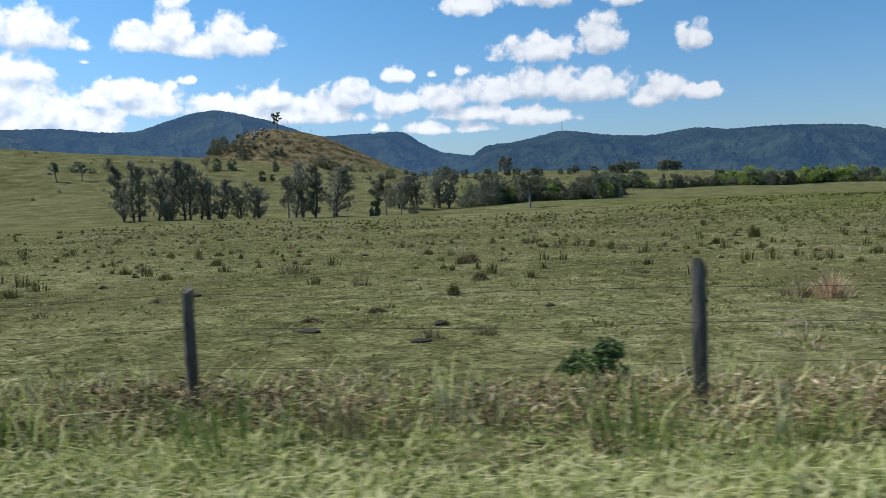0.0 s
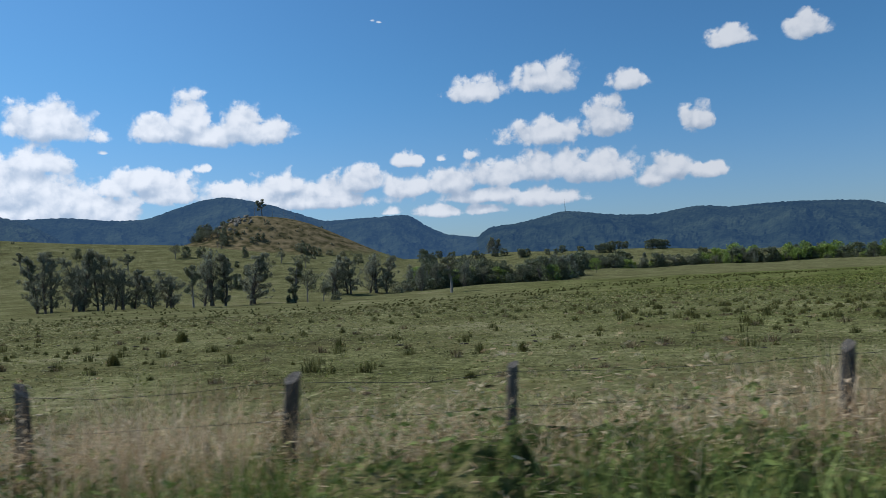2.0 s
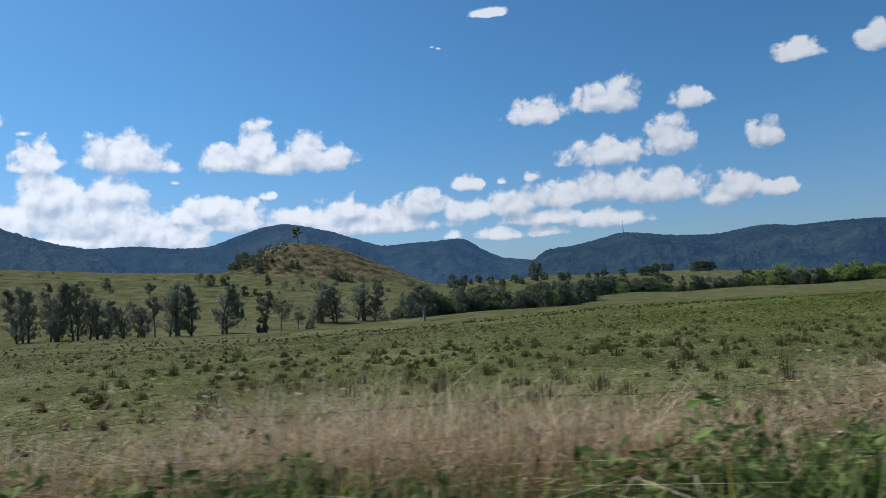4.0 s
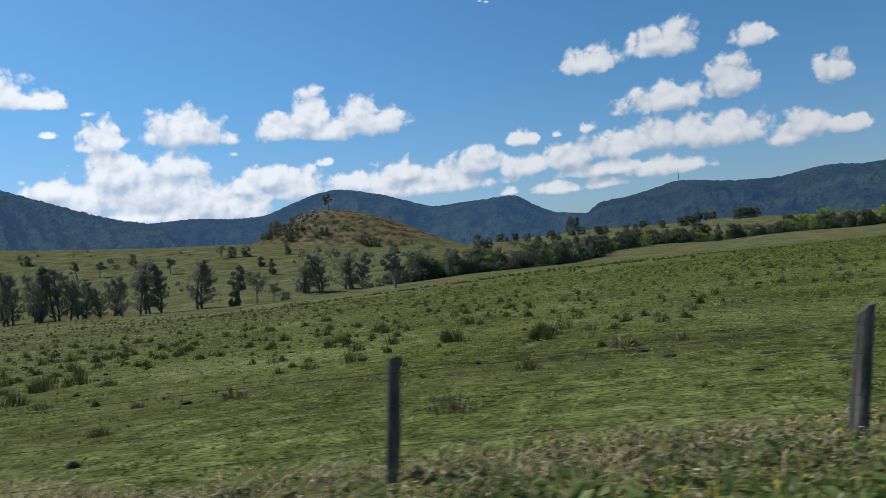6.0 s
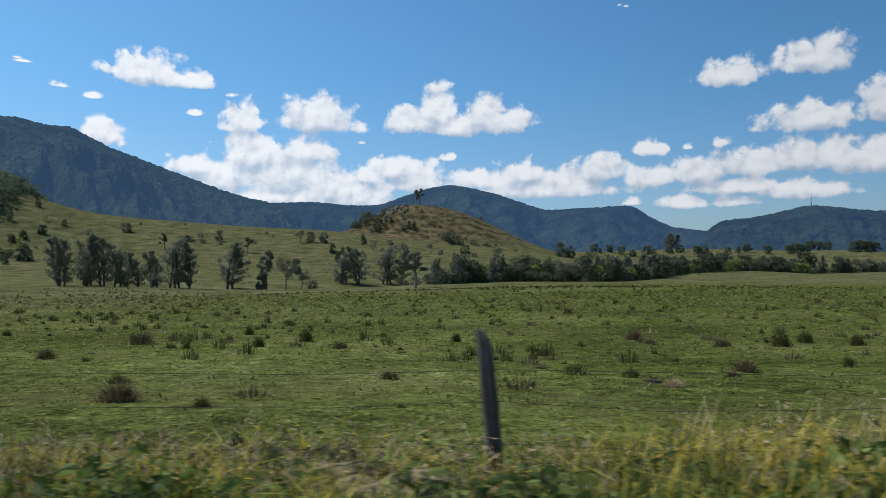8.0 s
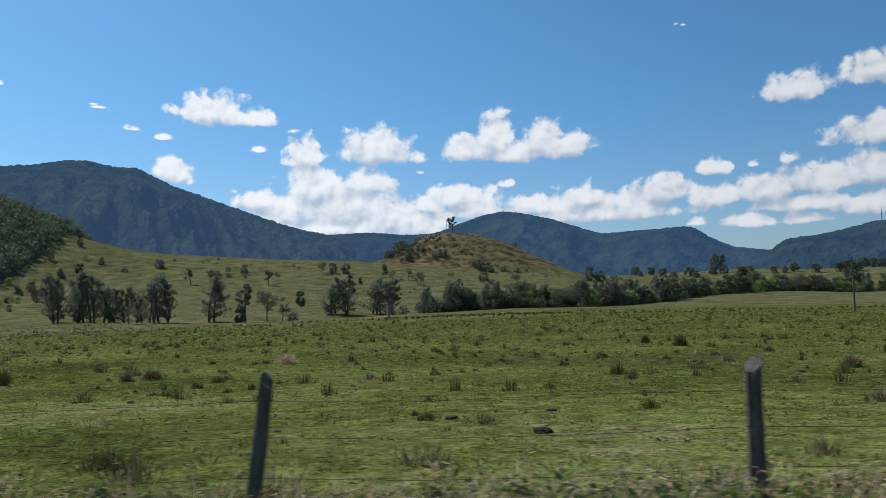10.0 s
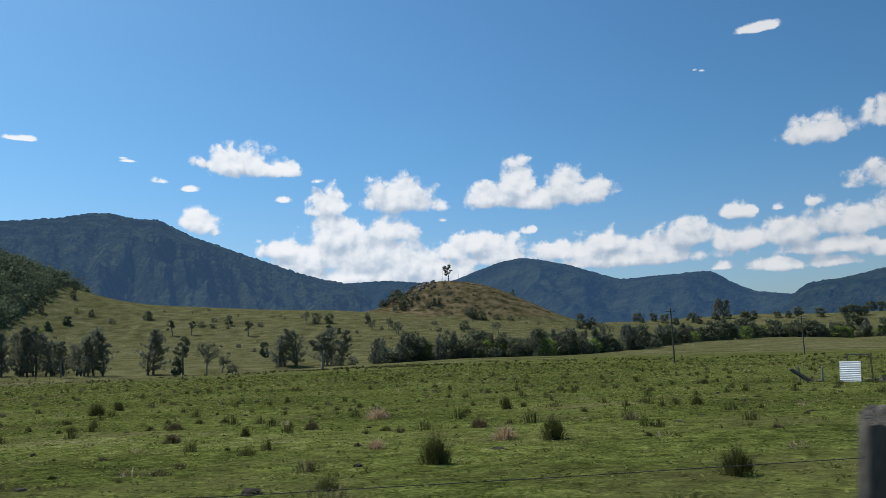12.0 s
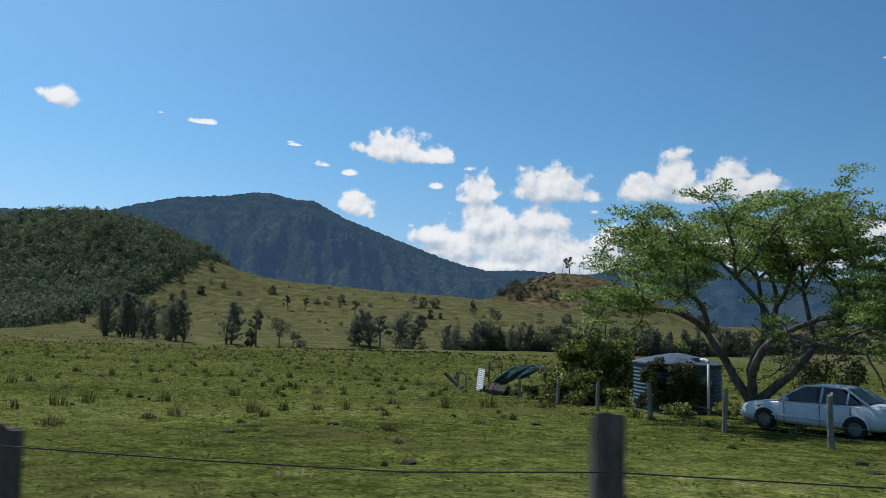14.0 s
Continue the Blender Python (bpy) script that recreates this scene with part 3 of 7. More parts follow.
def blades(rng, x, y, z, height, width, lean=0.35, bunch=None):
    """Grass blades with two joints each, at the places given."""
    n = len(x)
    w = rng.uniform(0, 2 * math.pi, n)
    tilt = rng.normal(0, lean, n)
    ca, sa = np.cos(w), np.sin(w)
    dx, dy = ca * tilt, sa * tilt
    if bunch is not None:
        dx, dy = dx + bunch[0], dy + bunch[1]
    px, py = -sa, ca
    hw = width / 2
    rows = []
    for t, k in ((0.0, 1.0), (0.55, 0.75)):
        bx, by, bz = x + dx * height * t * t * 1.2, y + dy * height * t * t * 1.2, z + height * t
        rows.append(np.stack([bx - px * hw * k, by - py * hw * k, bz], 1))
        rows.append(np.stack([bx + px * hw * k, by + py * hw * k, bz], 1))
    tip = np.stack([x + dx * height * 1.2, y + dy * height * 1.2, z + height * (1 - 0.25 * np.minimum(np.hypot(dx, dy), 1))], 1)
    v = np.stack([rows[0], rows[1], rows[3], rows[2], tip], 1).reshape(-1, 3)
    o = np.arange(n)[:, None] * 5
    quads = (o + np.array([[0, 1, 2, 3]])).tolist()
    tips = (o + np.array([[3, 2, 4]])).tolist()
    return v, quads + tips


def stuff(name, v, f, material, label, category):
    return tagged(mesh(name, v, f, material), label, category, kind="stuff")


# ---- ground, road ----


def axis(lo, hi, step, near_lo, near_hi, cap):
    mid = list(np.arange(near_lo, near_hi + step, step))
    up, d = [mid[-1]], step
    while up[-1] < hi:
        d = min(d * 1.05, cap if up[-1] < 1300 else 1e9)
        if up[-1] >= 1300:
            d = d * 1.15
        up.append(up[-1] + d)
    down, d = [mid[0]], step
    while down[-1] > lo:
        d = min(d * 1.05, cap if down[-1] > -800 else 1e9)
        if down[-1] <= -800:
            d = d * 1.15
        down.append(down[-1] - d)
    return np.array(down[:0:-1] + mid + up[1:])


def build_ground():
    gx, gy = axis(-4800, 4800, 1.0, -16, 262, 13), axis(-4800, 4900, 1.0, -8, 112, 13)
    X, Y = np.meshgrid(gx, gy)
    s = beside(X, Y).reshape(X.shape)
    Z = land(X, Y, s.ravel())
    rng = np.random.default_rng(4)
    Z = Z + rng.normal(0, 0.022, Z.shape) * smooth(s, 2.6, 4) * (1 - smooth(s, 70, 120))
    v = np.stack([X, Y, Z], -1).reshape(-1, 3)
    nx = len(gx)
    i = (np.arange(len(gy) - 1)[:, None] * nx + np.arange(nx - 1)[None, :]).ravel()
    f = np.stack([i, i + 1, i + 1 + nx, i + nx], 1)
    ob = mesh("ground", v, f, PASTURE, shade_smooth=True)
    return tagged(ob, "grazed green and straw pasture rolling up to low hills", "ground", kind="structure")


build_ground()


def strip(name, s0, s1, lift, material, label, category, l0=-400, l1=680, step=2.0, cols=4):
    l = np.arange(l0, l1 + step, step)
    rows = []
    for k in range(cols + 1):
        s = s0 + (s1 - s0) * k / cols
        x, y = road_point(l, s)
        rows.append(np.stack([x, y, land(x, y, np.full(len(l), s)) + lift], 1))
    v = np.stack(rows, 1).reshape(-1, 3)
    f = [[i * (cols + 1) + k, (i + 1) * (cols + 1) + k, (i + 1) * (cols + 1) + k + 1, i * (cols + 1) + k + 1] for i in range(len(l) - 1) for k in range(cols)]
    return tagged(mesh(name, v, f, material), label, category, kind="structure")


strip("road", -5.0, 1.75, 0.05, ASPHALT, "worn grey asphalt country road", "road")
strip("road_shoulder", 1.75, 3.2, 0.03, GRAVEL, "pale gravel shoulder beside the road", "shoulder")
strip("edge_line", 1.45, 1.57, 0.056, WHITE_LINE, "worn white edge line on the asphalt", "road line", cols=1)
strip("centre_line", -1.72, -1.60, 0.056, WHITE_LINE, "worn white centre line on the asphalt", "road line", cols=1)

# ---- mountains on the skyline, their blue haze put in as emission ----


def mountain(name, ridge, dist, depth, material, label, centre=(120.0, 15.0), turn=0.0, spurs=0.15, seed=1, rough=1.0, columns=420, depth_rows=46):
    """A forested range: (azimuth, elevation) of its summits and saddles from the middle of the road, at dist metres, falling towards the valley over depth metres."""
    az = np.array([r[0] + turn for r in ridge])[::-1]
    el = np.array([r[1] for r in ridge])[::-1]
    a = np.linspace(az[0], az[-1], columns)
    # monotone-free smooth curve through the summits
    e = np.interp(a, az, el)
    k = np.ones(7) / 7
    e = np.convolve(np.pad(e, 3, mode="edge"), k, mode="valid")
    rows = depth_rows
    v = []
    for j in range(rows + 6):
        t = j / (rows - 1)
        for i in range(columns):
            ang = radians(a[i])
            top = math.tan(radians(e[i])) * dist + 3
            if t <= 1:
                r = dist - depth * (1 - t)
                gully = noise.fractal(Vector((a[i] * 0.16 + seed, t * 1.3, seed)), 0.8, 2.0, 4) + spurs * (0.45 - abs(noise.noise(Vector((a[i] * 0.24 + t * 1.4, t * 0.7, seed + 4)))) * 1.6 - abs(noise.noise(Vector((a[i] * 0.7 - t * 1.6, t * 1.6, seed + 8)))) * 0.8)
                lay = t ** 1.25
                z = top * lay + gully * top * 0.26 * math.sin(math.pi * min(t, 1.0)) ** 1.2
                z += rough * (noise.noise(Vector((a[i] * 2.6, t * 30, seed))) * 7 + noise.noise(Vector((a[i] * 6.5, t * 77, seed))) * 6) * min(1, t * 3)
                z = min(z, top + rough * 4 * noise.noise(Vector((a[i] * 17, 3.3, seed)))) if t < 1 else top + rough * (5 * noise.noise(Vector((a[i] * 15, 3.3, seed))) + 3 * noise.noise(Vector((a[i] * 40, 1.3, seed))))
                if t < 1:
                    z = min(z, top * r / dist * (0.80 + 0.19 * t))
            else:
                r = dist + (t - 1) * depth
                z = top * (1 - (t - 1) * 3)
            v.append((centre[0] - math.sin(ang) * r, centre[1] + math.cos(ang) * r, z - 4 * (1 - min(t, 1)) - 2))
    f = [[j * columns + i, j * columns + i + 1, (j + 1) * columns + i + 1, (j + 1) * columns + i] for j in range(rows + 5) for i in range(columns - 1)]
    return tagged(mesh(name, v, [q[::-1] for q in f], material, shade_smooth=False), label, "mountain", kind="structure")


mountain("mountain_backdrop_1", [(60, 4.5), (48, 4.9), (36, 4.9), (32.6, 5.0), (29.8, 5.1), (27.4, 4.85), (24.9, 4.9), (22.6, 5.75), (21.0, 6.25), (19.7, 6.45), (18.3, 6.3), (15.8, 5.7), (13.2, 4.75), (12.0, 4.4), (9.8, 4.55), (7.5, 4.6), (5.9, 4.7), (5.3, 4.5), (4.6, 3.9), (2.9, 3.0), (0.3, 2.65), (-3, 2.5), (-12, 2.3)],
         4850, 2600, FAR_HAZY_FOREST, "forested range glowing with painted blue haze, a rounded peak on the skyline", centre=(100.0, 12.0), seed=3)
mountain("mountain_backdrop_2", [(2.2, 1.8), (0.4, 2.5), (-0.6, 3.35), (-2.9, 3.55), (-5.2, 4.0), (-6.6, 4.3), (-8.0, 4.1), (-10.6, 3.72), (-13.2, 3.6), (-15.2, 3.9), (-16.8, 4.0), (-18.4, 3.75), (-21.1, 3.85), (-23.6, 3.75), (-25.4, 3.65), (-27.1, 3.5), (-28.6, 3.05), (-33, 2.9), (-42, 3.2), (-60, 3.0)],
         4800, 2500, HAZY_RANGE, "long forested ridge with painted blue haze and a stepped skyline across the valley", centre=(65.0, 5.0), turn=-0.3, seed=9)
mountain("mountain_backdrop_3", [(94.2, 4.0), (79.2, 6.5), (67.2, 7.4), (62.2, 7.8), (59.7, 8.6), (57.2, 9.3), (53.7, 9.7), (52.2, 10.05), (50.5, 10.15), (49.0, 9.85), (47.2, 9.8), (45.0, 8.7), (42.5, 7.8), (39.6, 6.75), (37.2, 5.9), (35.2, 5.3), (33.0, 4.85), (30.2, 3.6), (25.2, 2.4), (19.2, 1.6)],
         4750, 3100, HAZY_MOUNTAIN, "tall dark forested mountain with painted blue haze, falling away in gullied spurs", centre=(185.0, 42.0), turn=0.8, spurs=0.45, seed=5, rough=1.5, columns=520, depth_rows=96)

# ---- trees ----


def limb(rng, p, d, length, r0, r1, bend=0.18, steps=4, lift=0.0):
    """A crooked tapered branch; returns its mesh and its points."""
    p, d = Vector(p), Vector(d).normalized()
    pts, rad = [p.copy()], [r0]
    for i in range(steps):
        d = (d + Vector(rng.normal(0, bend, 3)) + Vector((0, 0, lift))).normalized()
        p = p + d * (length / steps)
        pts.append(p.copy())
        rad.append(r0 + (r1 - r0) * (i + 1) / steps)
    return tube(pts, rad, 6), pts, d


def she_oak(rng, height, width, stems=1, count=6000, spray=0.022):
    """Feathery drooping she-oak: one or more straight stems with up-swept limbs and hanging sprays."""
    wood, centres, radii = [], [], []
    for k in range(stems):
        base = Vector((rng.uniform(-0.18, 0.18) * width * (stems > 1), rng.uniform(-0.18, 0.18) * width * (stems > 1), -0.3))
        top = height * (1 if k == 0 else rng.uniform(0.7, 0.95))
        m, pts, _ = limb(rng, base, (rng.normal(0, 0.05), rng.normal(0, 0.05), 1), top * 0.95, height * 0.016, height * 0.003, 0.05, 7)
        wood.append(m)
        for i in range(int(70 / stems) + 12):
            u = rng.uniform(0.06, 0.99)
            q = pts[0].lerp(pts[-1], u)
            reach = width * 0.62 * (1.08 - u) ** 0.6 * min(1.0, 0.5 + 2.2 * u) * rng.uniform(0.35, 1.2)
            w = rng.uniform(0, 2 * math.pi)
            m, lp, _ = limb(rng, q, (math.cos(w), math.sin(w), rng.uniform(0.6, 1.5)), reach * 1.2, height * 0.0045, height * 0.0012, 0.14, 3)
            wood.append(m)
            size = width * rng.uniform(0.045, 0.085)
            for c in (lp[-1], lp[2]):
                centres.append((c.x, c.y, c.z))
                radii.append((size, size, size * rng.uniform(1.3, 2.4)))
    return join(wood), leaves(rng, centres, radii, count, height * spray, droop=0.5, slim=0.16, shell=0.0)


def gum(rng, height, spread, lean=0.06, sparse=1.0, clear=0.35):
    """Gum tree: bare forked trunk and loose flattened clumps of leaf with sky between."""
    wood, centres, radii = [], [], []
    m, pts, d = limb(rng, (0, 0, -0.3), (rng.normal(0, lean), rng.normal(0, lean), 1), height * 0.62, height * 0.022, height * 0.011, 0.06, 5)
    wood.append(m)
    for i in range(9):
        u = clear + (1 - clear) * (i + rng.uniform(0, 0.8)) / 9
        q = pts[0].lerp(pts[-1], min(1, u))
        w = i * 2.4 + rng.uniform(-0.5, 0.5)
        m, lp, ld = limb(rng, q, (math.cos(w), math.sin(w), rng.uniform(0.5, 1.3)), spread * rng.uniform(0.3, 0.6), height * 0.009, height * 0.003, 0.2, 4, 0.05)
        wood.append(m)
        for _ in range(2):
            m, tp, _d = limb(rng, lp[2], ld + Vector(rng.normal(0, 0.5, 3)), spread * rng.uniform(0.12, 0.3), height * 0.004, height * 0.0015, 0.2, 3, 0.08)
            wood.append(m)
            c = tp[-1]
            centres.append((c.x, c.y, c.z))
            r = spread * rng.uniform(0.10, 0.19)
            radii.append((r, r, r * 0.7))
        c = lp[-1]
        centres.append((c.x, c.y, c.z))
        r = spread * rng.uniform(0.12, 0.22)
        radii.append((r, r, r * 0.75))
    return join(wood), leaves(rng, centres, radii, int(2000 * sparse), height * 0.022, droop=0.3, slim=0.28, shell=0.0)


def round_tree(rng, height, width, count=2600, skirt=0.02, size=0.030):
    """Dense round-headed tree or shrub built of many overlapping leaf clumps."""
    wood, centres, radii = [], [], []
    m, pts, d = limb(rng, (0, 0, -0.3), (0, 0, 1), height * 0.55, height * 0.03, height * 0.012, 0.06, 4)
    wood.append(m)
    for i in range(34):
        w, u = rng.uniform(0, 2 * math.pi), rng.uniform(0, 1)
        z = height * (skirt + (0.92 - skirt) * u)
        r = width * 0.5 * math.sqrt(max(0.08, 1 - ((u - 0.42) / 0.62) ** 2)) * rng.uniform(0.45, 0.85)
        c = (math.cos(w) * r, math.sin(w) * r, z)
        if i % 3 == 0:
            m, lp, _ = limb(rng, pts[rng.integers(1, 4)], Vector(c) - pts[1], (Vector(c) - pts[1]).length * 0.8, height * 0.008, height * 0.002, 0.1, 3)
            wood.append(m)
        centres.append(c)
        b = width * rng.uniform(0.12, 0.22)
        radii.append((b, b, b * rng.uniform(0.7, 1.0)))
    return join(wood), leaves(rng, centres, radii, count, height * size, droop=0.15, slim=0.42, shell=0.2)


TEMPLATES = {}


def plant(kind, variant, x, y, scale=1.0, widen=1.0, label="", category="tree", group="", sink=0.15, name=None):
    """Stand a tree or shrub of a kind on the ground; the first of each variant is built, the rest are copies."""
    z = spot(x, y) - sink
    turn = (x * 37.7 + y * 91.3) % 360
    key = (kind, variant)
    m = pose(x, y, z, 0, 0, turn) @ Matrix.Diagonal((scale * widen, scale * widen, scale, 1))
    make, leaf, bark = KINDS[kind]
    if key not in TEMPLATES:
        rng = np.random.default_rng(100 + variant + 17 * list(KINDS).index(kind))
        wood, leaf_mesh = make(rng, variant)
        ob = new(name or NAMES[kind])
        mesh("trunk", *wood, bark, ob)
        mesh("crown", leaf_mesh[0], leaf_mesh[1], leaf, ob)
        TEMPLATES[key] = ob
        ob.matrix_basis = m
    else:
        src = TEMPLATES[key]
        keep = src.scale.copy()
        src.scale = (1, 1, 1)
        ob = copy_thing(src, m)
        src.scale = keep
        if name:
            ob.name = name
    return tagged(ob, label or LABELS[kind], category, group)


KINDS = {
    "oak": (lambda r, v: she_oak(r, 20, 6.5 + (v % 3) * 1.2, 1 + v % 3, 4000, 0.022), OAK_LEAF, BARK),
    "far_oak": (lambda r, v: she_oak(r, 20, 9.0 + v, 1 + v % 2, 1300, 0.05), OAK_LEAF, BARK),
    "far_round": (lambda r, v: round_tree(r, 12, 10.5 - v * 0.8, 1000, 0.0, 0.055), DARK_LEAF, BARK),
    "far_bright": (lambda r, v: round_tree(r, 10, 9.5, 900, 0.0, 0.055), BRIGHT_LEAF, BARK),
    "gum": (lambda r, v: gum(r, 14, 9.5), GUM_LEAF, PALE_BARK),
    "thin": (lambda r, v: gum(r, 20, 6.5, 0.03, 1.0, 0.42), GUM_LEAF, PALE_BARK),
    "round": (lambda r, v: round_tree(r, 12, 10 - v), DARK_LEAF, BARK),
    "bright": (lambda r, v: round_tree(r, 10, 9, 1900), BRIGHT_LEAF, BARK),
    "ball": (lambda r, v: round_tree(r, 6.5, 5.0, 1800, 0.06, 0.05), DARK_LEAF, BARK),
    "shrub": (lambda r, v: round_tree(r, 3.2, 4.2, 700, 0.1, 0.07), GUM_LEAF, BARK),
    "thicket": (lambda r, v: round_tree(r, 4.6, 7.0, 620, 0.0, 0.09), DARK_LEAF, BARK),
}
NAMES = {"thicket": "creek_thicket", "far_oak": "she_oak", "far_round": "shade_tree", "far_bright": "green_tree", "oak": "she_oak", "gum": "gum_tree", "thin": "tall_gum_tree", "round": "shade_tree", "bright": "green_tree", "ball": "round_bush", "shrub": "shrub"}
LABELS = {
    "thicket": "dark tangled thicket below the creek trees",
    "far_oak": "grey-green she-oak in the distant creek belt",
    "far_round": "dense dark tree in the distant creek belt",
    "far_bright": "bright green tree in the distant creek belt",
    "oak": "feathery grey-green she-oak standing along the creek bank",
    "gum": "open-crowned gum tree with a pale trunk on grass",
    "thin": "tall thin gum tree with a bare trunk",
    "round": "dense dark green tree with a rounded crown",
    "bright": "bright green leafy tree in the creek line",
    "ball": "dark dense round bush at the paddock edge",
    "shrub": "low grey-green shrub on the grassy slope"}

# she-oaks on the near creek bank: x, y, height, variant, widening
for x, y, h, v, w in [(-120, 257, 21, 0, 1.5), (-113, 254, 22, 1, 1.5), (-107, 260, 21, 2, 1.4), (-102, 255, 22, 0, 1.4), (-97, 259, 23, 1, 1.5), (-92, 262, 20, 2, 1.3), (-86, 260, 15, 0, 1.25),
                      (-79, 259, 13, 1, 1.3), (-74, 262, 15, 2, 1.3), (-57, 254, 21, 2, 1.5), (-52, 257, 19, 0, 1.5), (-48, 279, 20, 1, 1.9), (-28, 339, 16, 2, 1.6), (-22, 342, 19, 1, 1.6),
                      (-13, 354, 20, 2, 1.7), (-7, 358, 18, 0, 1.6)]:
    plant("oak", v, x, y, h / 20, w * 20 / max(h, 15), group="creek she-oaks")
plant("ball", 0, -33.5, 278, 1.0)
plant("thin", 0, -33.0, 281, 1.1, group="thin creek trees")
plant("thin", 1, 26.5, 297, 1.05, 1.35, group="thin creek trees")
plant("thin", 2, -58, 243, 1.0, 0.8, group="thin creek trees")
plant("gum", 0, -30.8, 292, 1.2, 1.0, group="creek gums")
plant("gum", 1, -25, 295, 0.75, group="creek gums")
plant("shrub", 0, -20, 296, 1.3)
plant("shrub", 1, -1, 345, 1.7)
plant("shrub", 0, 4, 352, 1.5)
plant("shrub", 1, -34, 345, 1.3)

# the long belt of trees along the creek
rng = np.random.default_rng(21)
belt = [((2, 372), (38, 414), 22, 15), ((38, 414), (84, 436), 22, 15), ((84, 436), (100, 520), 16, 15), ((100, 520), (118, 650), 14, 15), ((118, 650), (160, 810), 16, 17), ((160, 810), (228, 915), 19, 18), ((228, 915), (335, 960), 19, 19), ((335, 960), (480, 985), 20, 19), ((480, 985), (760, 1000), 26, 20)]
for (ax, ay), (bx, by), n, h in belt:
    for i in range(n):
        u = (i + rng.uniform(0, 0.9)) / n
        x, y = ax + (bx - ax) * u + rng.normal(0, 4), ay + (by - ay) * u + rng.normal(0, 6)
        kind = str(rng.choice(["oak", "round", "gum", "bright"], p=[0.30, 0.48, 0.12, 0.10]))
        top = {"oak": 20, "round": 12, "gum": 14, "bright": 10}[kind]
        hh = h * rng.uniform(0.6, 1.1) * (0.7 if kind == "bright" else 1)
        if kind != "gum" and ay > 430:
            kind = "far_" + kind
        plant(kind, int(rng.integers(0, 3)), x, y, hh / top, rng.uniform(1.05, 1.4), group="creek tree belt")
    for i in range(n):
        u = (i + rng.uniform(0, 0.9)) / n
        x, y = ax + (bx - ax) * u + rng.normal(0, 4), ay + (by - ay) * u + rng.normal(0, 6)
        plant("thicket", i % 2, x, y, rng.uniform(0.9, 1.6), rng.uniform(1.0, 1.5), group="creek thickets")
for x, y, h in [(3, 416, 11), (14, 400, 11), (33, 446, 10), (80, 418, 10), (77, 460, 10), (20, 418, 9), (150, 700, 12)]:
    plant("bright", 0, x, y, h / 10, 1.15, group="creek tree belt")
# bright poplars and hedge trees beyond the paddock
for i in range(44):
    x = 345 + i * 9.5 + rng.normal(0, 4)
    y = 1000 - i * 1.0 + rng.normal(0, 16)
    plant("far_bright" if i % 4 else "far_round", i % 3, x, y, rng.uniform(1.6, 2.3) if i % 4 else 1.7, 1.1, group="green tree row")

# scattered trees on the slopes: x, y, kind, variant, height, widening
SCATTER = [(-281, 505, "thin", 0, 18, 1.3), (-267, 512, "thin", 1, 17, 1.3), (-271, 560, "round", 0, 10, 1.0), (-259, 547, "shrub", 0, 3.4, 1.0), (-292, 548, "shrub", 1, 5, 1.3), (-277, 547, "shrub", 0, 4.5, 1.2),
           (-212, 520, "thin", 2, 18, 1.3), (-200, 469, "shrub", 1, 3, 1.0), (-95, 404, "ball", 0, 10, 0.8), (-148, 543, "ball", 0, 8.5, 0.95), (-142, 549, "ball", 0, 5.5, 0.9), (-119, 500, "ball", 0, 9, 0.85),
           (-198, 592, "round", 1, 10.5, 1.2), (-187, 598, "round", 2, 10, 1.35), (-204, 586, "gum", 0, 14, 1.0), (-155, 611, "round", 2, 10.5, 0.9), (-118, 586, "gum", 1, 13, 1.1), (-128, 576, "gum", 2, 11, 1.0),
           (-92, 558, "gum", 0, 13, 1.0), (-99, 567, "gum", 2, 12, 1.0), (-60, 612, "round", 0, 10, 1.15), (-30, 614, "gum", 1, 13, 1.2), (-18, 812, "round", 1, 18, 1.2), (-10, 818, "round", 2, 14, 1.2),
           (31, 700, "gum", 0, 13, 1.3), (38, 706, "gum", 2, 10, 1.2), (59, 1010, "ball", 0, 8, 0.8), (-372, 558, "round", 1, 9, 1.6), (-337, 419, "ball", 0, 10, 1.2), (-412, 502, "ball", 0, 9, 1.3), (-396, 578, "shrub", 0, 4, 1.2),
           (-387, 530, "shrub", 1, 5, 1.2), (-105, 644, "shrub", 0, 4, 1.3), (-121, 543, "gum", 0, 6, 1.0), (-240, 566, "shrub", 1, 3.5, 1.2), (-302, 574, "shrub", 0, 4, 1.3), (20, 600, "shrub", 0, 5, 2.0), (-235, 563, "shrub", 0, 3, 1.0),
           (-76, 596, "shrub", 1, 4, 1.2), (-50, 606, "shrub", 0, 4, 1.2)]
TALL = {"oak": 20, "round": 12, "gum": 14, "thin": 20, "bright": 10, "ball": 6.5, "shrub": 3.2}
for x, y, kind, v, h, w in SCATTER:
    plant(kind, v, x, y, h / TALL[kind], w, group="paddock trees", label="lone %s on the grassy hillside" % {"gum": "open gum tree", "thin": "tall bare-stemmed gum", "round": "dark shade tree", "ball": "dark round bush", "shrub": "grey-green shrub"}[kind])
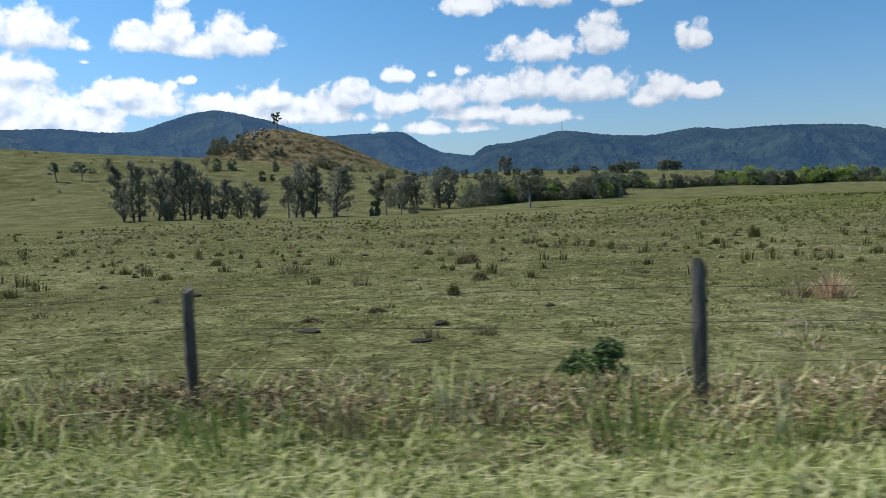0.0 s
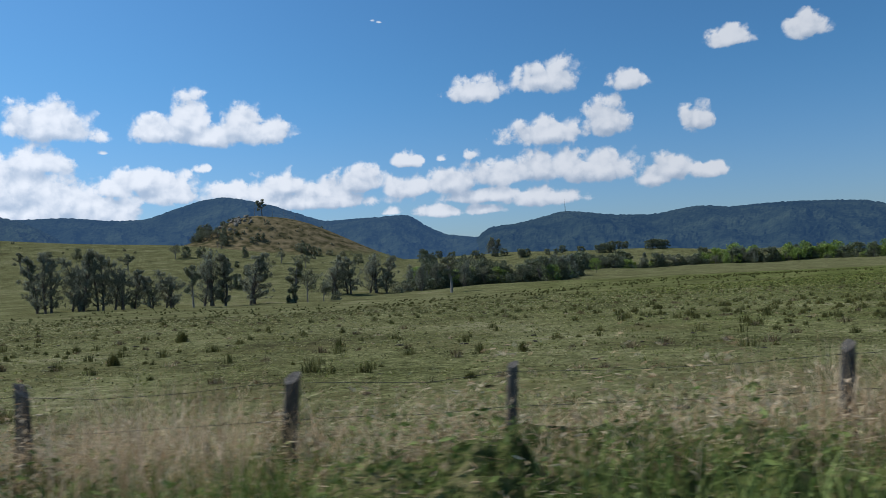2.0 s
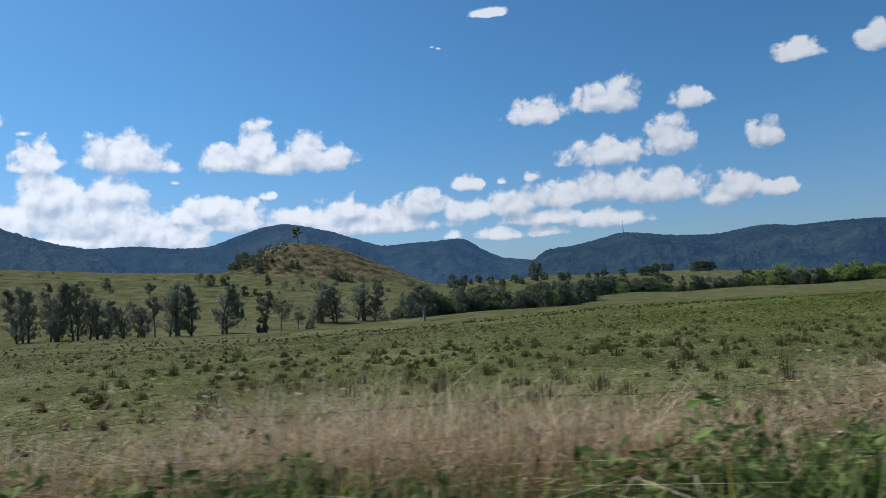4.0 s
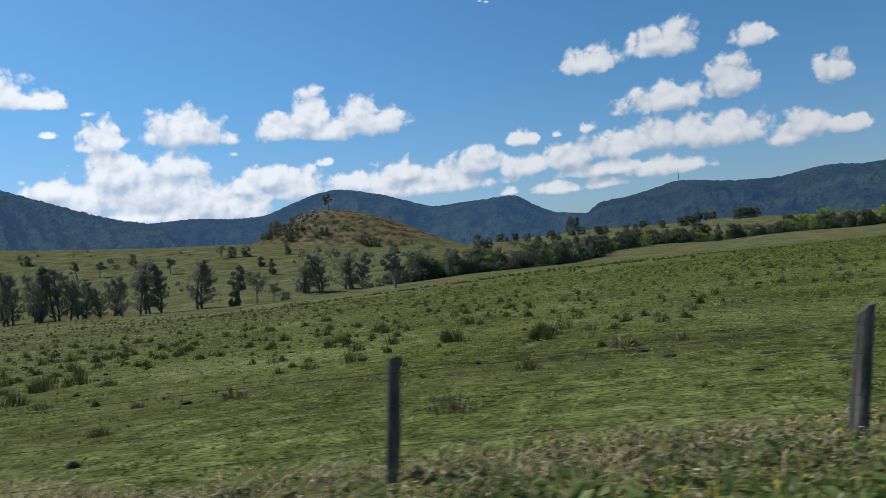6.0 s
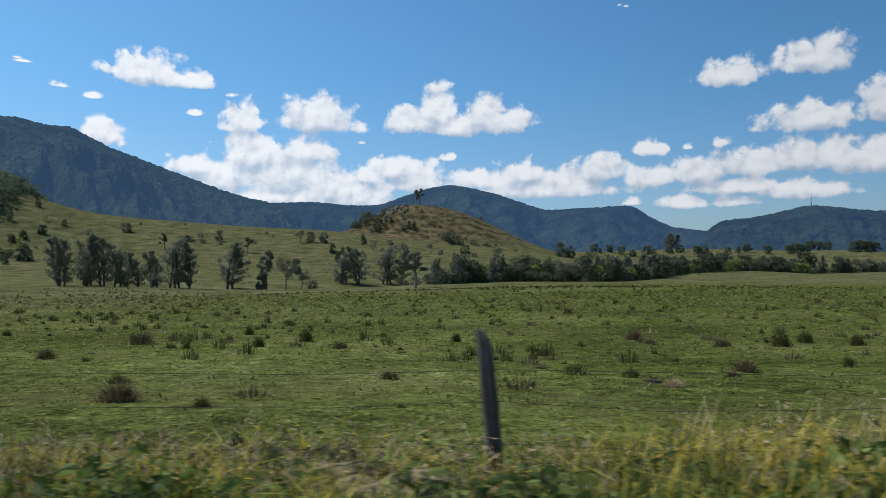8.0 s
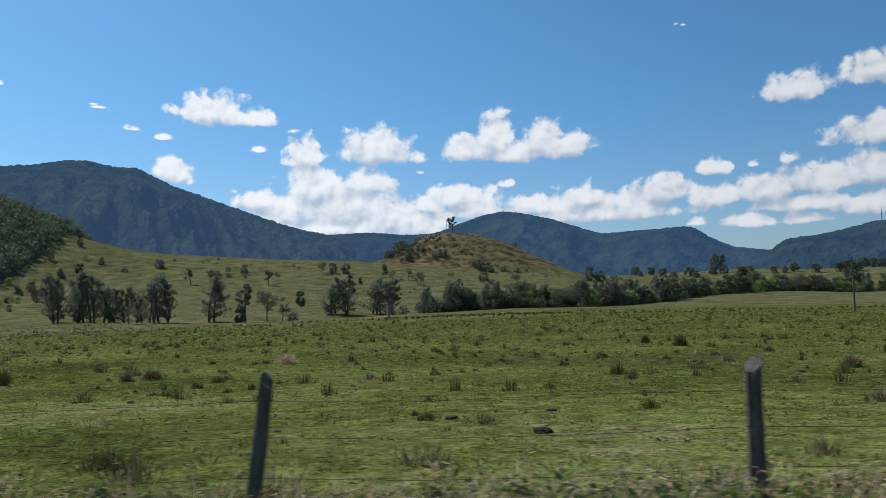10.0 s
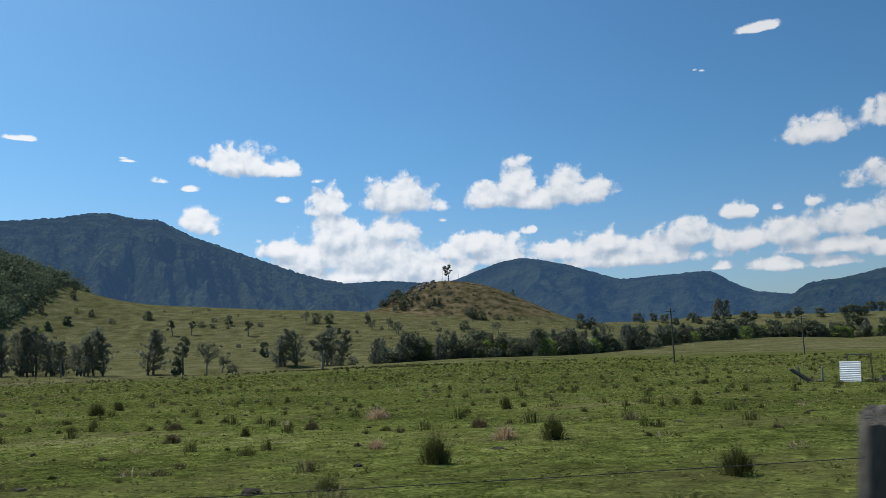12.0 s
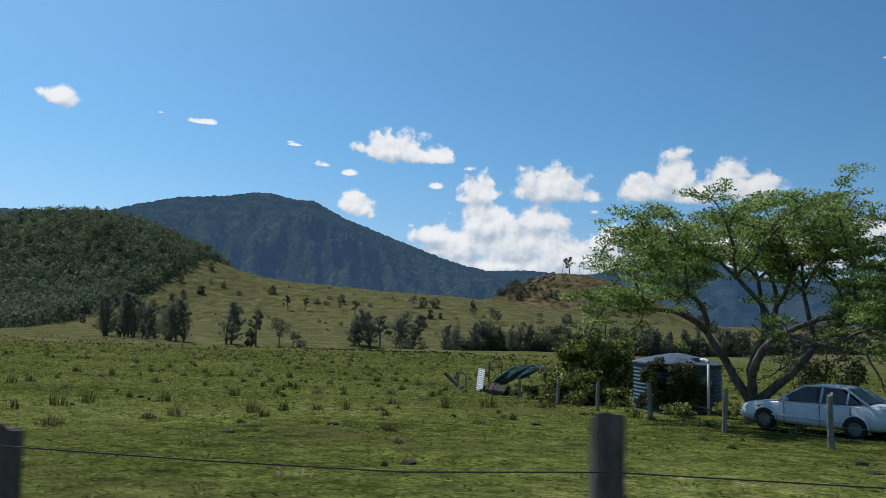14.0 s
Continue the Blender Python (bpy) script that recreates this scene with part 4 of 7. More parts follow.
# woods on the flank and foot of the knoll
rng = np.random.default_rng(64)
WOODS = [(-314, 925, "round", 0, 22, 0.8), (-300, 905, "gum", 1, 22, 1.1), (-306, 915, "round", 1, 24, 0.7), (-290, 890, "gum", 2, 18, 1.0), (-330, 930, "gum", 0, 20, 1.2),
         (-215, 852, "round", 1, 10, 1.0), (-209, 856, "round", 2, 9, 0.9), (-219, 846, "shrub", 0, 7, 1.0), (-170, 1000, "round", 0, 12, 0.7), (-160, 838, "round", 0, 12, 1.1), (-152, 832, "round", 2, 14, 1.0),
         (-145, 836, "round", 1, 11, 1.2), (-140, 830, "round", 0, 9, 1.3), (-165, 846, "shrub", 1, 8, 1.2), (-130, 846, "shrub", 0, 6, 1.3), (-116, 853, "shrub", 1, 5, 1.3), (-212, 880, "gum", 2, 13, 0.9)]
for i in range(26):
    u = rng.uniform(0, 1)
    WOODS.append((-240 - 56 * u + rng.normal(0, 6), 815 + 66 * u + rng.normal(0, 14), ("round", "gum", "gum")[i % 3], i % 3, rng.uniform(7, 13), 1.05))
for i in range(14):
    u = rng.uniform(0, 1)
    WOODS.append((-252 - 26 * u + rng.normal(0, 4), 866 + 62 * u + rng.normal(0, 6), ("gum", "round", "shrub")[i % 3], i % 2, rng.uniform(4, 7), 1.1))
for x, y, kind, v, h, w in WOODS:
    plant(kind, v, x, y, h / TALL[kind], w, group="knoll trees", label="dark bushy tree on the dry stony knoll")
plant("thin", 2, -229, 924, 1.55, 1.2, "tall bare-trunked gum alone on the knoll's crest", group="", name="hilltop_gum")
# dark trees along the skyline behind the western slope
for i in range(9):
    x, y = -425 + i * 7 + rng.normal(0, 4), 1010 + rng.normal(0, 12)
    plant("far_round", i % 3, x, y, rng.uniform(1.0, 1.7), 1.2, group="far trees", label="dark tree on the skyline behind the slope")
# rows along the far rise
for i in range(20):
    x, y = -40 + i * 13 + rng.normal(0, 5), 1165 + rng.normal(0, 12)
    if i % 5 != 4:
        plant("far_round", i % 3, x, y, rng.uniform(0.7, 1.25), 1.4, group="far trees", label="dark tree in the far row below the ranges")
for x, y, k in [(232, 1165, 1.1), (240, 1168, 1.3), (248, 1170, 1.2), (256, 1172, 1.0), (318, 1190, 1.3), (327, 1192, 1.4), (336, 1196, 1.3), (345, 1198, 1.2), (268, 1250, 1.2), (280, 1254, 1.2), (292, 1252, 1.1), (236, 1010, 1.6), (244, 1014, 1.3)]:
    plant("far_round", 0, x, y, k, 1.3, group="far trees", label="dark tree on the far grassy rise")
for x, y, h in [(70, 1240, 27), (77, 1244, 24), (62, 1246, 20)]:
    plant("far_oak", 0, x, y, h / 20, 1.3, group="far trees", label="tall dark pointed tree on the far rise")

rng = np.random.default_rng(58)
for i in range(26):
    x, y = rng.uniform(-420, -60), rng.uniform(420, 640)
    if from_creek(x, y) > 18:
        plant("shrub", i % 2, x, y, rng.uniform(0.35, 0.9), 1.15, group="slope shrubs", label="small dry shrub dotted on the grassy slope")


def forest(name, count, seed, inside, height, material, label, spray=26):
    """Close forest on a hillside: many small trees with a stem and a ragged crown, joined."""
    rng = np.random.default_rng(seed)
    x, y = rng.uniform(-800, -180, count * 4), rng.uniform(230, 800, count * 4)
    ok = inside(x, y)
    x, y = x[ok][:count], y[ok][:count]
    z = land(x, y)
    h = height * rng.uniform(0.65, 1.15, len(x))
    c = np.stack([x, y, z + h * 0.62], 1)
    cs = np.repeat(c, 3, 0) + rng.normal(0, 1, (len(x) * 3, 3)) * np.repeat(np.stack([h * 0.10, h * 0.10, h * 0.20], 1), 3, 0)
    rad = np.repeat(np.stack([h * 0.23, h * 0.23, h * 0.25], 1), 3, 0)
    v, f = leaves(rng, cs, rad, len(x) * spray, 1.25, droop=0.2, slim=0.6, shell=0.3)
    # undergrowth that hides the ground
    ux, uy = rng.uniform(-800, -180, count * 12), rng.uniform(230, 800, count * 12)
    ok = inside(ux, uy)
    ux, uy = ux[ok][:count * 4], uy[ok][:count * 4]
    uv, _ = leaves(rng, [(0, 0, 0)], [(0.8, 0.8, 0.9)], len(ux), 1.7, droop=0.1, slim=0.8)
    uv = uv + np.repeat(np.stack([ux, uy, land(ux, uy) + 1.2], 1), 4, 0)
    v = np.concatenate([v, uv])
    f = np.arange(len(v)).reshape(-1, 4)
    pieces = [tube([(a, b, d - 0.5), (a, b, d + e * 0.8)], [0.22, 0.08], 4, False) for a, b, d, e in zip(x, y, z, h)]
    tv, tf = join(pieces)
    stuff(name + "_trunks", tv, tf, PALE_BARK, "pale slender trunks of the hillside forest", "forest")
    return stuff(name, v, f, material, label, "forest")


def on_hill(x, y):
    edge = np.interp(y, [230, 300, 380, 470, 600, 730, 900], [-200, -290, -380, -445, -545, -650, -780])
    return (x < edge) & (from_creek(x, y) > 14)


forest("hill_forest", 6000, 31, on_hill, 15, FOREST, "dark close forest covering the steep hill")

# shrubs thinning out along the forest's edge
for i in range(34):
    u = rng.uniform(0, 1)
    x, y = -280 - 270 * u + rng.normal(10, 10), 310 + 300 * u + rng.normal(0, 12)
    plant("round" if i % 3 else "bright", i % 3 if i % 3 else 0, x + 12, y, rng.uniform(0.35, 0.8), 1.1, group="forest edge trees", label="green bushy tree at the forest's edge")

# bare dead stems on the knoll, and rocks on its steep face
rng = np.random.default_rng(77)
for x, y, h in ((-238, 922, 17), (-217, 928, 15), (-203, 931, 9), (-190, 935, 7)):
    ob = thing("dead_tree", pose(x, y, spot(x, y) - 0.3, 0, rng.normal(0, 2), 0), "bare grey dead tree stem on the knoll", "dead tree", "dead trees")
    m, pts, _ = limb(rng, (0, 0, 0), (0, 0, 1), h, 0.35, 0.12, 0.03, 5)
    mesh("stem", *m, PALE_BARK, ob)
    m, _, _ = limb(rng, pts[3], (0.7, 0.2, 0.6), h * 0.2, 0.12, 0.04, 0.1, 3)
    mesh("branch", *m, PALE_BARK, ob)
ROCK = surface("knoll_rock", [(0.09, 0.075, 0.055), (0.20, 0.165, 0.12), (0.32, 0.27, 0.21)], scale=0.3, fine=3, rough=0.95, bump=0.6, height=0.2)
for i in range(46):
    x, y = -250 + rng.normal(0, 12), 892 + rng.normal(0, 14)
    r = rng.uniform(0.8, 2.6)
    bm = bmesh.new()
    bmesh.ops.create_icosphere(bm, subdivisions=2, radius=r)
    for q in bm.verts:
        q.co *= 1 + 0.5 * noise.noise(q.co * (0.9 / r) + Vector((x, y, 0)))
    ob = tagged(part("boulder", bm, ROCK), "brown weathered boulder on the knoll's face", "boulder", "knoll boulders")
    ob.matrix_basis = pose(x, y, spot(x, y) + r * 0.2, 0, 0, x * 31 % 360)
for i in range(42):
    x, y = -195 + rng.normal(0, 50), 862 + rng.normal(0, 22)
    plant("shrub", i % 2, x, y, rng.uniform(0.4, 1.1), 1.2, group="knoll shrubs", label="low dry shrub on the knoll's slope")

# ---- roadside fence ----
POSTS = [-26, -22.1, -18.2, -14.3, -10.4, -6.5, -2.5, 1.5, 5.2, 8.8, 12.7, 16.5, 19.8, 23.8, 26.8, 30.7, 32.9, 34.8, 36.6, 39.2, 41.7, 44.1, 46.9, 49.4, 52.1, 54.8, 57.4, 60.1, 62.7, 65.3, 67.3, 70.1, 72.8, 75.5, 78.3, 81.4,
         84.9, 88.8, 92.7, 96.5, 100.3, 104, 107.7, 111.4, 115, 119, 122.5, 125.9, 129.3, 133.2, 136.8, 140.3, 144.3, 148, 151.7, 155.4, 159, 163.2, 167, 170.8, 174.6, 178.4, 182.2, 186, 190, 194, 198.2, 202.3, 205.98, 209.6, 213.7, 218.1]
POSTS_EAST = [226.8, 229.3, 231.5, 235.7, 250.0, 252.72, 256.6, 260.4, 264.2, 268, 272, 276, 280]
STEEL_POSTS = [239.4, 242.5, 246.0]


def fence_offset(l):
    return 5.6 - 2.2 * smooth(np.asarray(l, float), 186, 212)


def fence_place(l):
    s = float(fence_offset(l))
    x, y = road_point(l, s)
    return float(x), float(y), spot(float(x), float(y))


def split_post(rng, height, r):
    """A split hardwood post: crooked, with a cleft face, weathered grooves, a bulge or two and a broken worn top."""
    bm = bmesh.new()
    sides, rings = 12, 11
    shape = [r * rng.uniform(0.82, 1.16) for _ in range(sides)]
    cut = rng.integers(0, sides)
    shape[cut] *= 0.72
    shape[(cut + 1) % sides] *= 0.80
    slant, way = rng.uniform(0.02, 0.06), rng.uniform(0, 6.28)
    bow, knot = rng.normal(0, 0.018, 2), rng.uniform(0.3, 0.8)
    rows = []
    for j in range(rings):
        u = j / (rings - 1)
        z = -0.4 + (height + 0.4) * u
        taper = 1.06 - 0.14 * u + 0.10 * math.exp(-((u - knot) / 0.06) ** 2)
        cx, cy = bow[0] * math.sin(3.1 * u), bow[1] * math.sin(4.2 * u)
        ring = []
        for k in range(sides):
            a = 2 * math.pi * k / sides
            q = shape[k] * taper * rng.uniform(0.95, 1.05)
            top = (slant * math.cos(a - way) + rng.uniform(-0.02, 0.012)) if j == rings - 1 else 0
            ring.append(bm.verts.new((cx + math.cos(a) * q, cy + math.sin(a) * q * 0.85, z + top)))
        rows.append(ring)
    for a, b in zip(rows, rows[1:]):
        for k in range(sides):
            bm.faces.new((a[k], a[(k + 1) % sides], b[(k + 1) % sides], b[k]))
    crown = bm.verts.new((0, 0, height - 0.012))
    for k in range(sides):
        bm.faces.new((rows[-1][k], rows[-1][(k + 1) % sides], crown))
    return bm


def build_fence():
    rng = np.random.default_rng(8)
    x0, y0, z0 = fence_place(POSTS[0])
    fence = thing("roadside_fence", pose(0, 0, 0), "old wire fence on weathered grey split posts", "fence")
    kinds = []
    for i in range(6):
        me = bpy.data.meshes.new("post")
        bm = split_post(rng, 1.08, 0.056 + 0.010 * (i % 3))
        bm.to_mesh(me)
        bm.free()
        me.materials.append(OLD_WOOD)
        kinds.append(me)
    tops = {}
    stout = []
    for i in range(3):
        me = bpy.data.meshes.new("post")
        bm = split_post(rng, 1.08, 0.074 + 0.010 * i)
        bm.to_mesh(me)
        bm.free()
        me.materials.append(OLD_WOOD)
        stout.append(me)
    high = ([-30, -2.5, 1.5, 16, 20, 23.8, 26.8, 30, 60, 66, 69, 79, 86, 100, 115, 119, 126, 130, 133, 137, 144, 152, 156, 160, 164, 190, 204, 206], [0.97, 0.97, 1.05, 1.02, 1.10, 1.12, 0.87, 0.95, 0.95, 0.88, 0.66, 0.66, 0.94, 0.98, 1.02, 1.07, 1.11, 1.15, 1.05, 1.11, 1.12, 1.18, 1.20, 1.12, 1.11, 1.08, 1.1, 1.1])
    leans = {144.3: -4, 140.3: 5, 125.9: 7, 129.3: 9, 133.2: 10, 136.8: 8, 151.7: 9, 155.4: 3, 159: 13, 163.2: 3, 115: 1, 119: 5, 1.5: -1, -2.5: 0}
    odd = {205.98: 1.14, 250.0: 0.98, 252.72: 1.10, 235.7: 1.18, 226.8: 0.96}
    for n, l in enumerate(POSTS + POSTS_EAST):
        x, y, z = fence_place(l)
        ob = new("post", kinds[n % 6] if l < 200 else stout[n % 3])
        ob.parent = fence
        tall = odd.get(l, float(np.interp(l, *high)) * rng.uniform(0.98, 1.02))
        ob.matrix_basis = pose(x, y, z, rng.normal(0, 1.5), leans.get(l, rng.normal(4.5, 3.0)), 0) @ pose(0, 0, 0, 0, 0, rng.uniform(0, 360)) @ Matrix.Diagonal((1, 1, tall, 1))
        tops[l] = (x, y, z)
    for l in STEEL_POSTS:
        x, y, z = fence_place(l)
        bm = box(0, 0, 0.31, 0.045, 0.006, 1.5)
        extra = box(0, 0.018, 0.31, 0.006, 0.036, 1.5)
        me = bpy.data.meshes.new("tmp")
        extra.to_mesh(me)
        extra.free()
        bm.from_mesh(me)
        ob = part("steel_post", bm, STEEL_DARK, fence, "thin dark steel star picket")
        ob.matrix_basis = pose(x, y, z, 0, 4, 20)
        tops[l] = (x, y, z)
    for level in (0.98, 0.72, 0.42):
        for run in (POSTS, [223.4] + sorted(POSTS_EAST + STEEL_POSTS)):
            pts = []
            for a, b in zip(run, run[1:]):
                pa, pb = Vector(fence_place(a)), Vector(fence_place(b))
                for k in range(3):
                    q = pa.lerp(pb, k / 3)
                    h = heading(a)
                    pts.append((q.x + 0.10 * float(np.sin(h)), q.y - 0.10 * float(np.cos(h)), q.z + level - 0.03 * (k > 0) + rng.normal(0, 0.012)))
            pts.append((pb.x + 0.1 * float(np.sin(h)), pb.y - 0.1 * float(np.cos(h)), pb.z + level))
            v, f = tube(pts, [0.0022 if run is POSTS else 0.0045] * len(pts), 4)
            mesh("wire", v, f, WIRE, fence, "thin slack fence wire")


build_fence()


def build_gate():
    l0, l1 = 220.2, 223.46
    a, b = Vector(fence_place(l0)), Vector(fence_place(l1))
    along = (b - a).normalized()
    gate = thing("farm_gate", pose(0, 0, 0), "galvanised steel tube farm gate, shut between timber posts", "gate")
    n = Vector((along.y, -along.x, 0)) * 0.23
    top, low, r = 1.05, 0.15, 0.16

    def at(d, z):
        q = a + along * d + n
        return (q.x, q.y, a.z + (b.z - a.z) * d / (b - a).length + z)
    w = (b - a).length
    ring = [at(0, low), at(0, top - r)] + [at(r - r * math.cos(t), top - r + r * math.sin(t)) for t in (0.5, 1.0, 1.4)] + [at(r, top), at(w - r, top)]
    ring += [at(w - r + r * math.sin(t), top - r + r * math.cos(t)) for t in (0.5, 1.0, 1.4)] + [at(w, top - r), at(w, low), at(0, low)]
    mesh("gate_frame", *tube(ring, [0.026] * len(ring), 8), GALVANISED, gate, shade_smooth=True)
    mesh("upright", *tube([at(w * 0.55, low), at(w * 0.55, top)], [0.02] * 2, 8), GALVANISED, gate, shade_smooth=True)
    for z in (0.36, 0.54, 0.72, 0.88):
        mesh("rail_wire", *tube([at(0, z), at(w, z)], [0.006] * 2, 5), WIRE, gate)
    rng = np.random.default_rng(5)
    for l, tall, r, lean in ((219.3, 1.22, 0.15, 3), (223.4, 1.04, 0.19, 14)):
        x, y, z = fence_place(l)
        p = tagged(part("strainer_post", split_post(rng, tall, r), OLD_WOOD), "thick weathered grey strainer post beside the gate", "post", "gate posts")
        p.matrix_basis = pose(x, y, z, 0, lean, 40)
    x, y, z = fence_place(219.8)
    p = tagged(part("stay_post", split_post(rng, 0.95, 0.12), OLD_WOOD), "short leaning timber stay beside the gate", "post", "gate posts")
    p.matrix_basis = pose(x, y, z - 0.1, 0, -28, 30)


build_gate()


def guide_post(l, s, lean, tall=1.33):
    x, y = road_point(l, s)
    x, y = float(x), float(y)
    ob = thing("guide_post", pose(x, y, spot(x, y), 0, lean, math.degrees(float(heading(l)))), "white plastic roadside guide post with a red reflector", "guide post", "guide posts")
    bm = box(0, 0, 0.6, 0.05, 0.09, 1.5, 0.008)
    bmesh.ops.bisect_plane(bm, geom=bm.verts[:] + bm.edges[:] + bm.faces[:], plane_co=(0, 0, tall), plane_no=(0.25, 0, 1), clear_outer=True)
    bmesh.ops.holes_fill(bm, edges=bm.edges[:])
    part("post", bm, PLASTIC_WHITE, ob)
    for side in (-1, 1):
        part("reflector", box(side * 0.027, 0.0, tall - 0.23, 0.006, 0.04, 0.16, 0.002), REFLECTOR, ob, "red reflector strip")


guide_post(26.04, 2.6, 17)
guide_post(68.16, 2.6, 18, 1.23)
guide_post(129.4, 2.5, 4)
guide_post(250.6, 2.05, 3)

# ---- the sheds' yard: tank, bush, tree, junk, car ----
TANK_BLUE = surface("tank_steel", [(0.040, 0.075, 0.120), (0.065, 0.110, 0.165), (0.12, 0.17, 0.22)], scale=2, fine=18, rough=0.5, metal=0.2, bump=0.15, height=0.01)
ROOF_IRON = surface("roof_iron", [(0.07, 0.08, 0.09), (0.22, 0.24, 0.26)], scale=2, fine=18, rough=0.4, metal=0.5, bump=0.15, height=0.01)
WHITE_IRON = surface("white_iron", [(0.50, 0.52, 0.53), (0.72, 0.74, 0.75)], scale=2, fine=14, rough=0.55, bump=0.1, height=0.01)
SHADE_CLOTH = surface("shade_cloth", [(0.012, 0.045, 0.042), (0.028, 0.085, 0.078), (0.075, 0.16, 0.15)], scale=2.5, fine=30, rough=0.8, bump=0.2, through_light=0.25, height=0.01)
PVC = surface("white_pipe", [(0.55, 0.56, 0.56), (0.75, 0.76, 0.75)], scale=3, fine=30, rough=0.5, bump=0.05, height=0.005)
CAR_PAINT = surface("white_car_paint", [(0.50, 0.53, 0.55), (0.62, 0.65, 0.67)], scale=1.2, fine=10, rough=0.32, bump=0, spec=0.5)
GLASS = surface("dark_car_glass", [(0.010, 0.012, 0.013), (0.03, 0.032, 0.034)], scale=2, fine=20, rough=0.12, bump=0, spec=0.6)
RUBBER = surface("tyre_rubber", [(0.012, 0.012, 0.012), (0.03, 0.03, 0.03)], scale=6, fine=50, rough=0.9, bump=0.2, height=0.01)
ALLOY = surface("alloy_rim", [(0.05, 0.05, 0.052), (0.16, 0.165, 0.17)], scale=6, fine=40, rough=0.4, metal=0.6, bump=0)
LAMP_GLASS = surface("lamp_lens", [(0.45, 0.48, 0.50), (0.65, 0.68, 0.70)], scale=8, fine=40, rough=0.2, bump=0)
TAIL_RED = surface("tail_lens", [(0.16, 0.012, 0.012), (0.28, 0.02, 0.02)], scale=8, fine=40, rough=0.25, bump=0)
VINE = surface("creeper_leaves", [(0.026, 0.036, 0.012), (0.060, 0.078, 0.024), (0.120, 0.115, 0.045)], scale=0.8, fine=3, rough=0.6, bump=0, island=0.5, through_light=0.3)


def water_tank(x, y):
    r, h = 1.88, 2.12
    ob = thing("water_tank", pose(x, y, spot(x, y) - 0.05, 0, 0, 10), "corrugated blue-grey steel water tank with a low cone roof", "water tank")
    n, sides = 92, 48
    v, f = [], []
    for j in range(n + 1):
        z = h * j / n
        q = r + 0.022 * math.sin(2 * math.pi * 13 * j / n)
        v += [(q * math.cos(2 * math.pi * k / sides), q * math.sin(2 * math.pi * k / sides), z) for k in range(sides)]
    for j in range(n):
        f += [[j * sides + k, j * sides + (k + 1) % sides, (j + 1) * sides + (k + 1) % sides, (j + 1) * sides + k] for k in range(sides)]
    mesh("wall", v, f, TANK_BLUE, ob, shade_smooth=True)
    v, f, ribs = [], [], 24
    for j, (q, z) in enumerate(((r + 0.08, h - 0.06), (r + 0.08, h + 0.01), (1.2, h + 0.24), (0.35, h + 0.42), (0.02, h + 0.45))):
        v += [((q + 0.0) * math.cos(2 * math.pi * k / sides), q * math.sin(2 * math.pi * k / sides), z + 0.02 * (k % 2) * (q / r)) for k in range(sides)]
        if j:
            o = (j - 1) * sides
            f += [[o + k, o + (k + 1) % sides, o + sides + (k + 1) % sides, o + sides + k] for k in range(sides)]
    mesh("roof", v, f, ROOF_IRON, ob, "ribbed pale iron cone roof")
    bm = bmesh.new()
    bmesh.ops.create_cone(bm, cap_ends=True, segments=20, radius1=0.26, radius2=0.24, depth=0.10, matrix=Matrix.Translation((0.9, -0.9, h + 0.24)))
    part("hatch", bm, ROOF_IRON, ob)


water_tank(224.0, 105.9)

px, py = 226.3, 103.2
pipe = thing("downpipe", pose(px, py, spot(px, py)), "white plastic pipe standing beside the water tank", "pipe")
mesh("pipe", *tube([(0, 0, -0.2), (0, 0, 2.05)], [0.055, 0.055], 12), PVC, pipe, shade_smooth=True)
mesh("elbow", *tube([(0, 0, 2.02), (-0.02, 0.03, 2.12), (-0.16, 0.12, 2.17), (-0.42, 0.36, 2.17)], [0.062, 0.064, 0.062, 0.058], 12), PVC, pipe, shade_smooth=True)


def leafy(name, x, y, clumps, count, size, leaf, label, category, seed, bark=BARK, droop=0.2):
    rng = np.random.default_rng(seed)
    ob = thing(name, pose(x, y, spot(x, y) - 0.05), label, category)
    centres, radii, wood = [], [], []
    for cx, cy, cz, rx, rz in clumps:
        for _ in range(7):
            d = rng.normal(0, 1, 3)
            d /= np.linalg.norm(d)
            centres.append((cx + d[0] * rx * 0.6, cy + d[1] * rx * 0.6, max(0.2, cz + d[2] * rz * 0.6)))
            radii.append((rx * 0.5, rx * 0.5, rz * 0.45))
        m, _, _ = limb(rng, (rng.normal(0, 0.15), rng.normal(0, 0.15), -0.1), (cx, cy, cz), math.sqrt(cx * cx + cy * cy + cz * cz) * 0.85, 0.05, 0.012, 0.1, 4)
        wood.append(m)
    mesh("branches", *join(wood), bark, ob)
    v, f = leaves(rng, centres, radii, count, size, droop=droop, slim=0.5, shell=0.35)
    v[:, 2] = np.maximum(v[:, 2], 0.02)
    mesh("foliage", v, f, leaf, ob)
    return ob


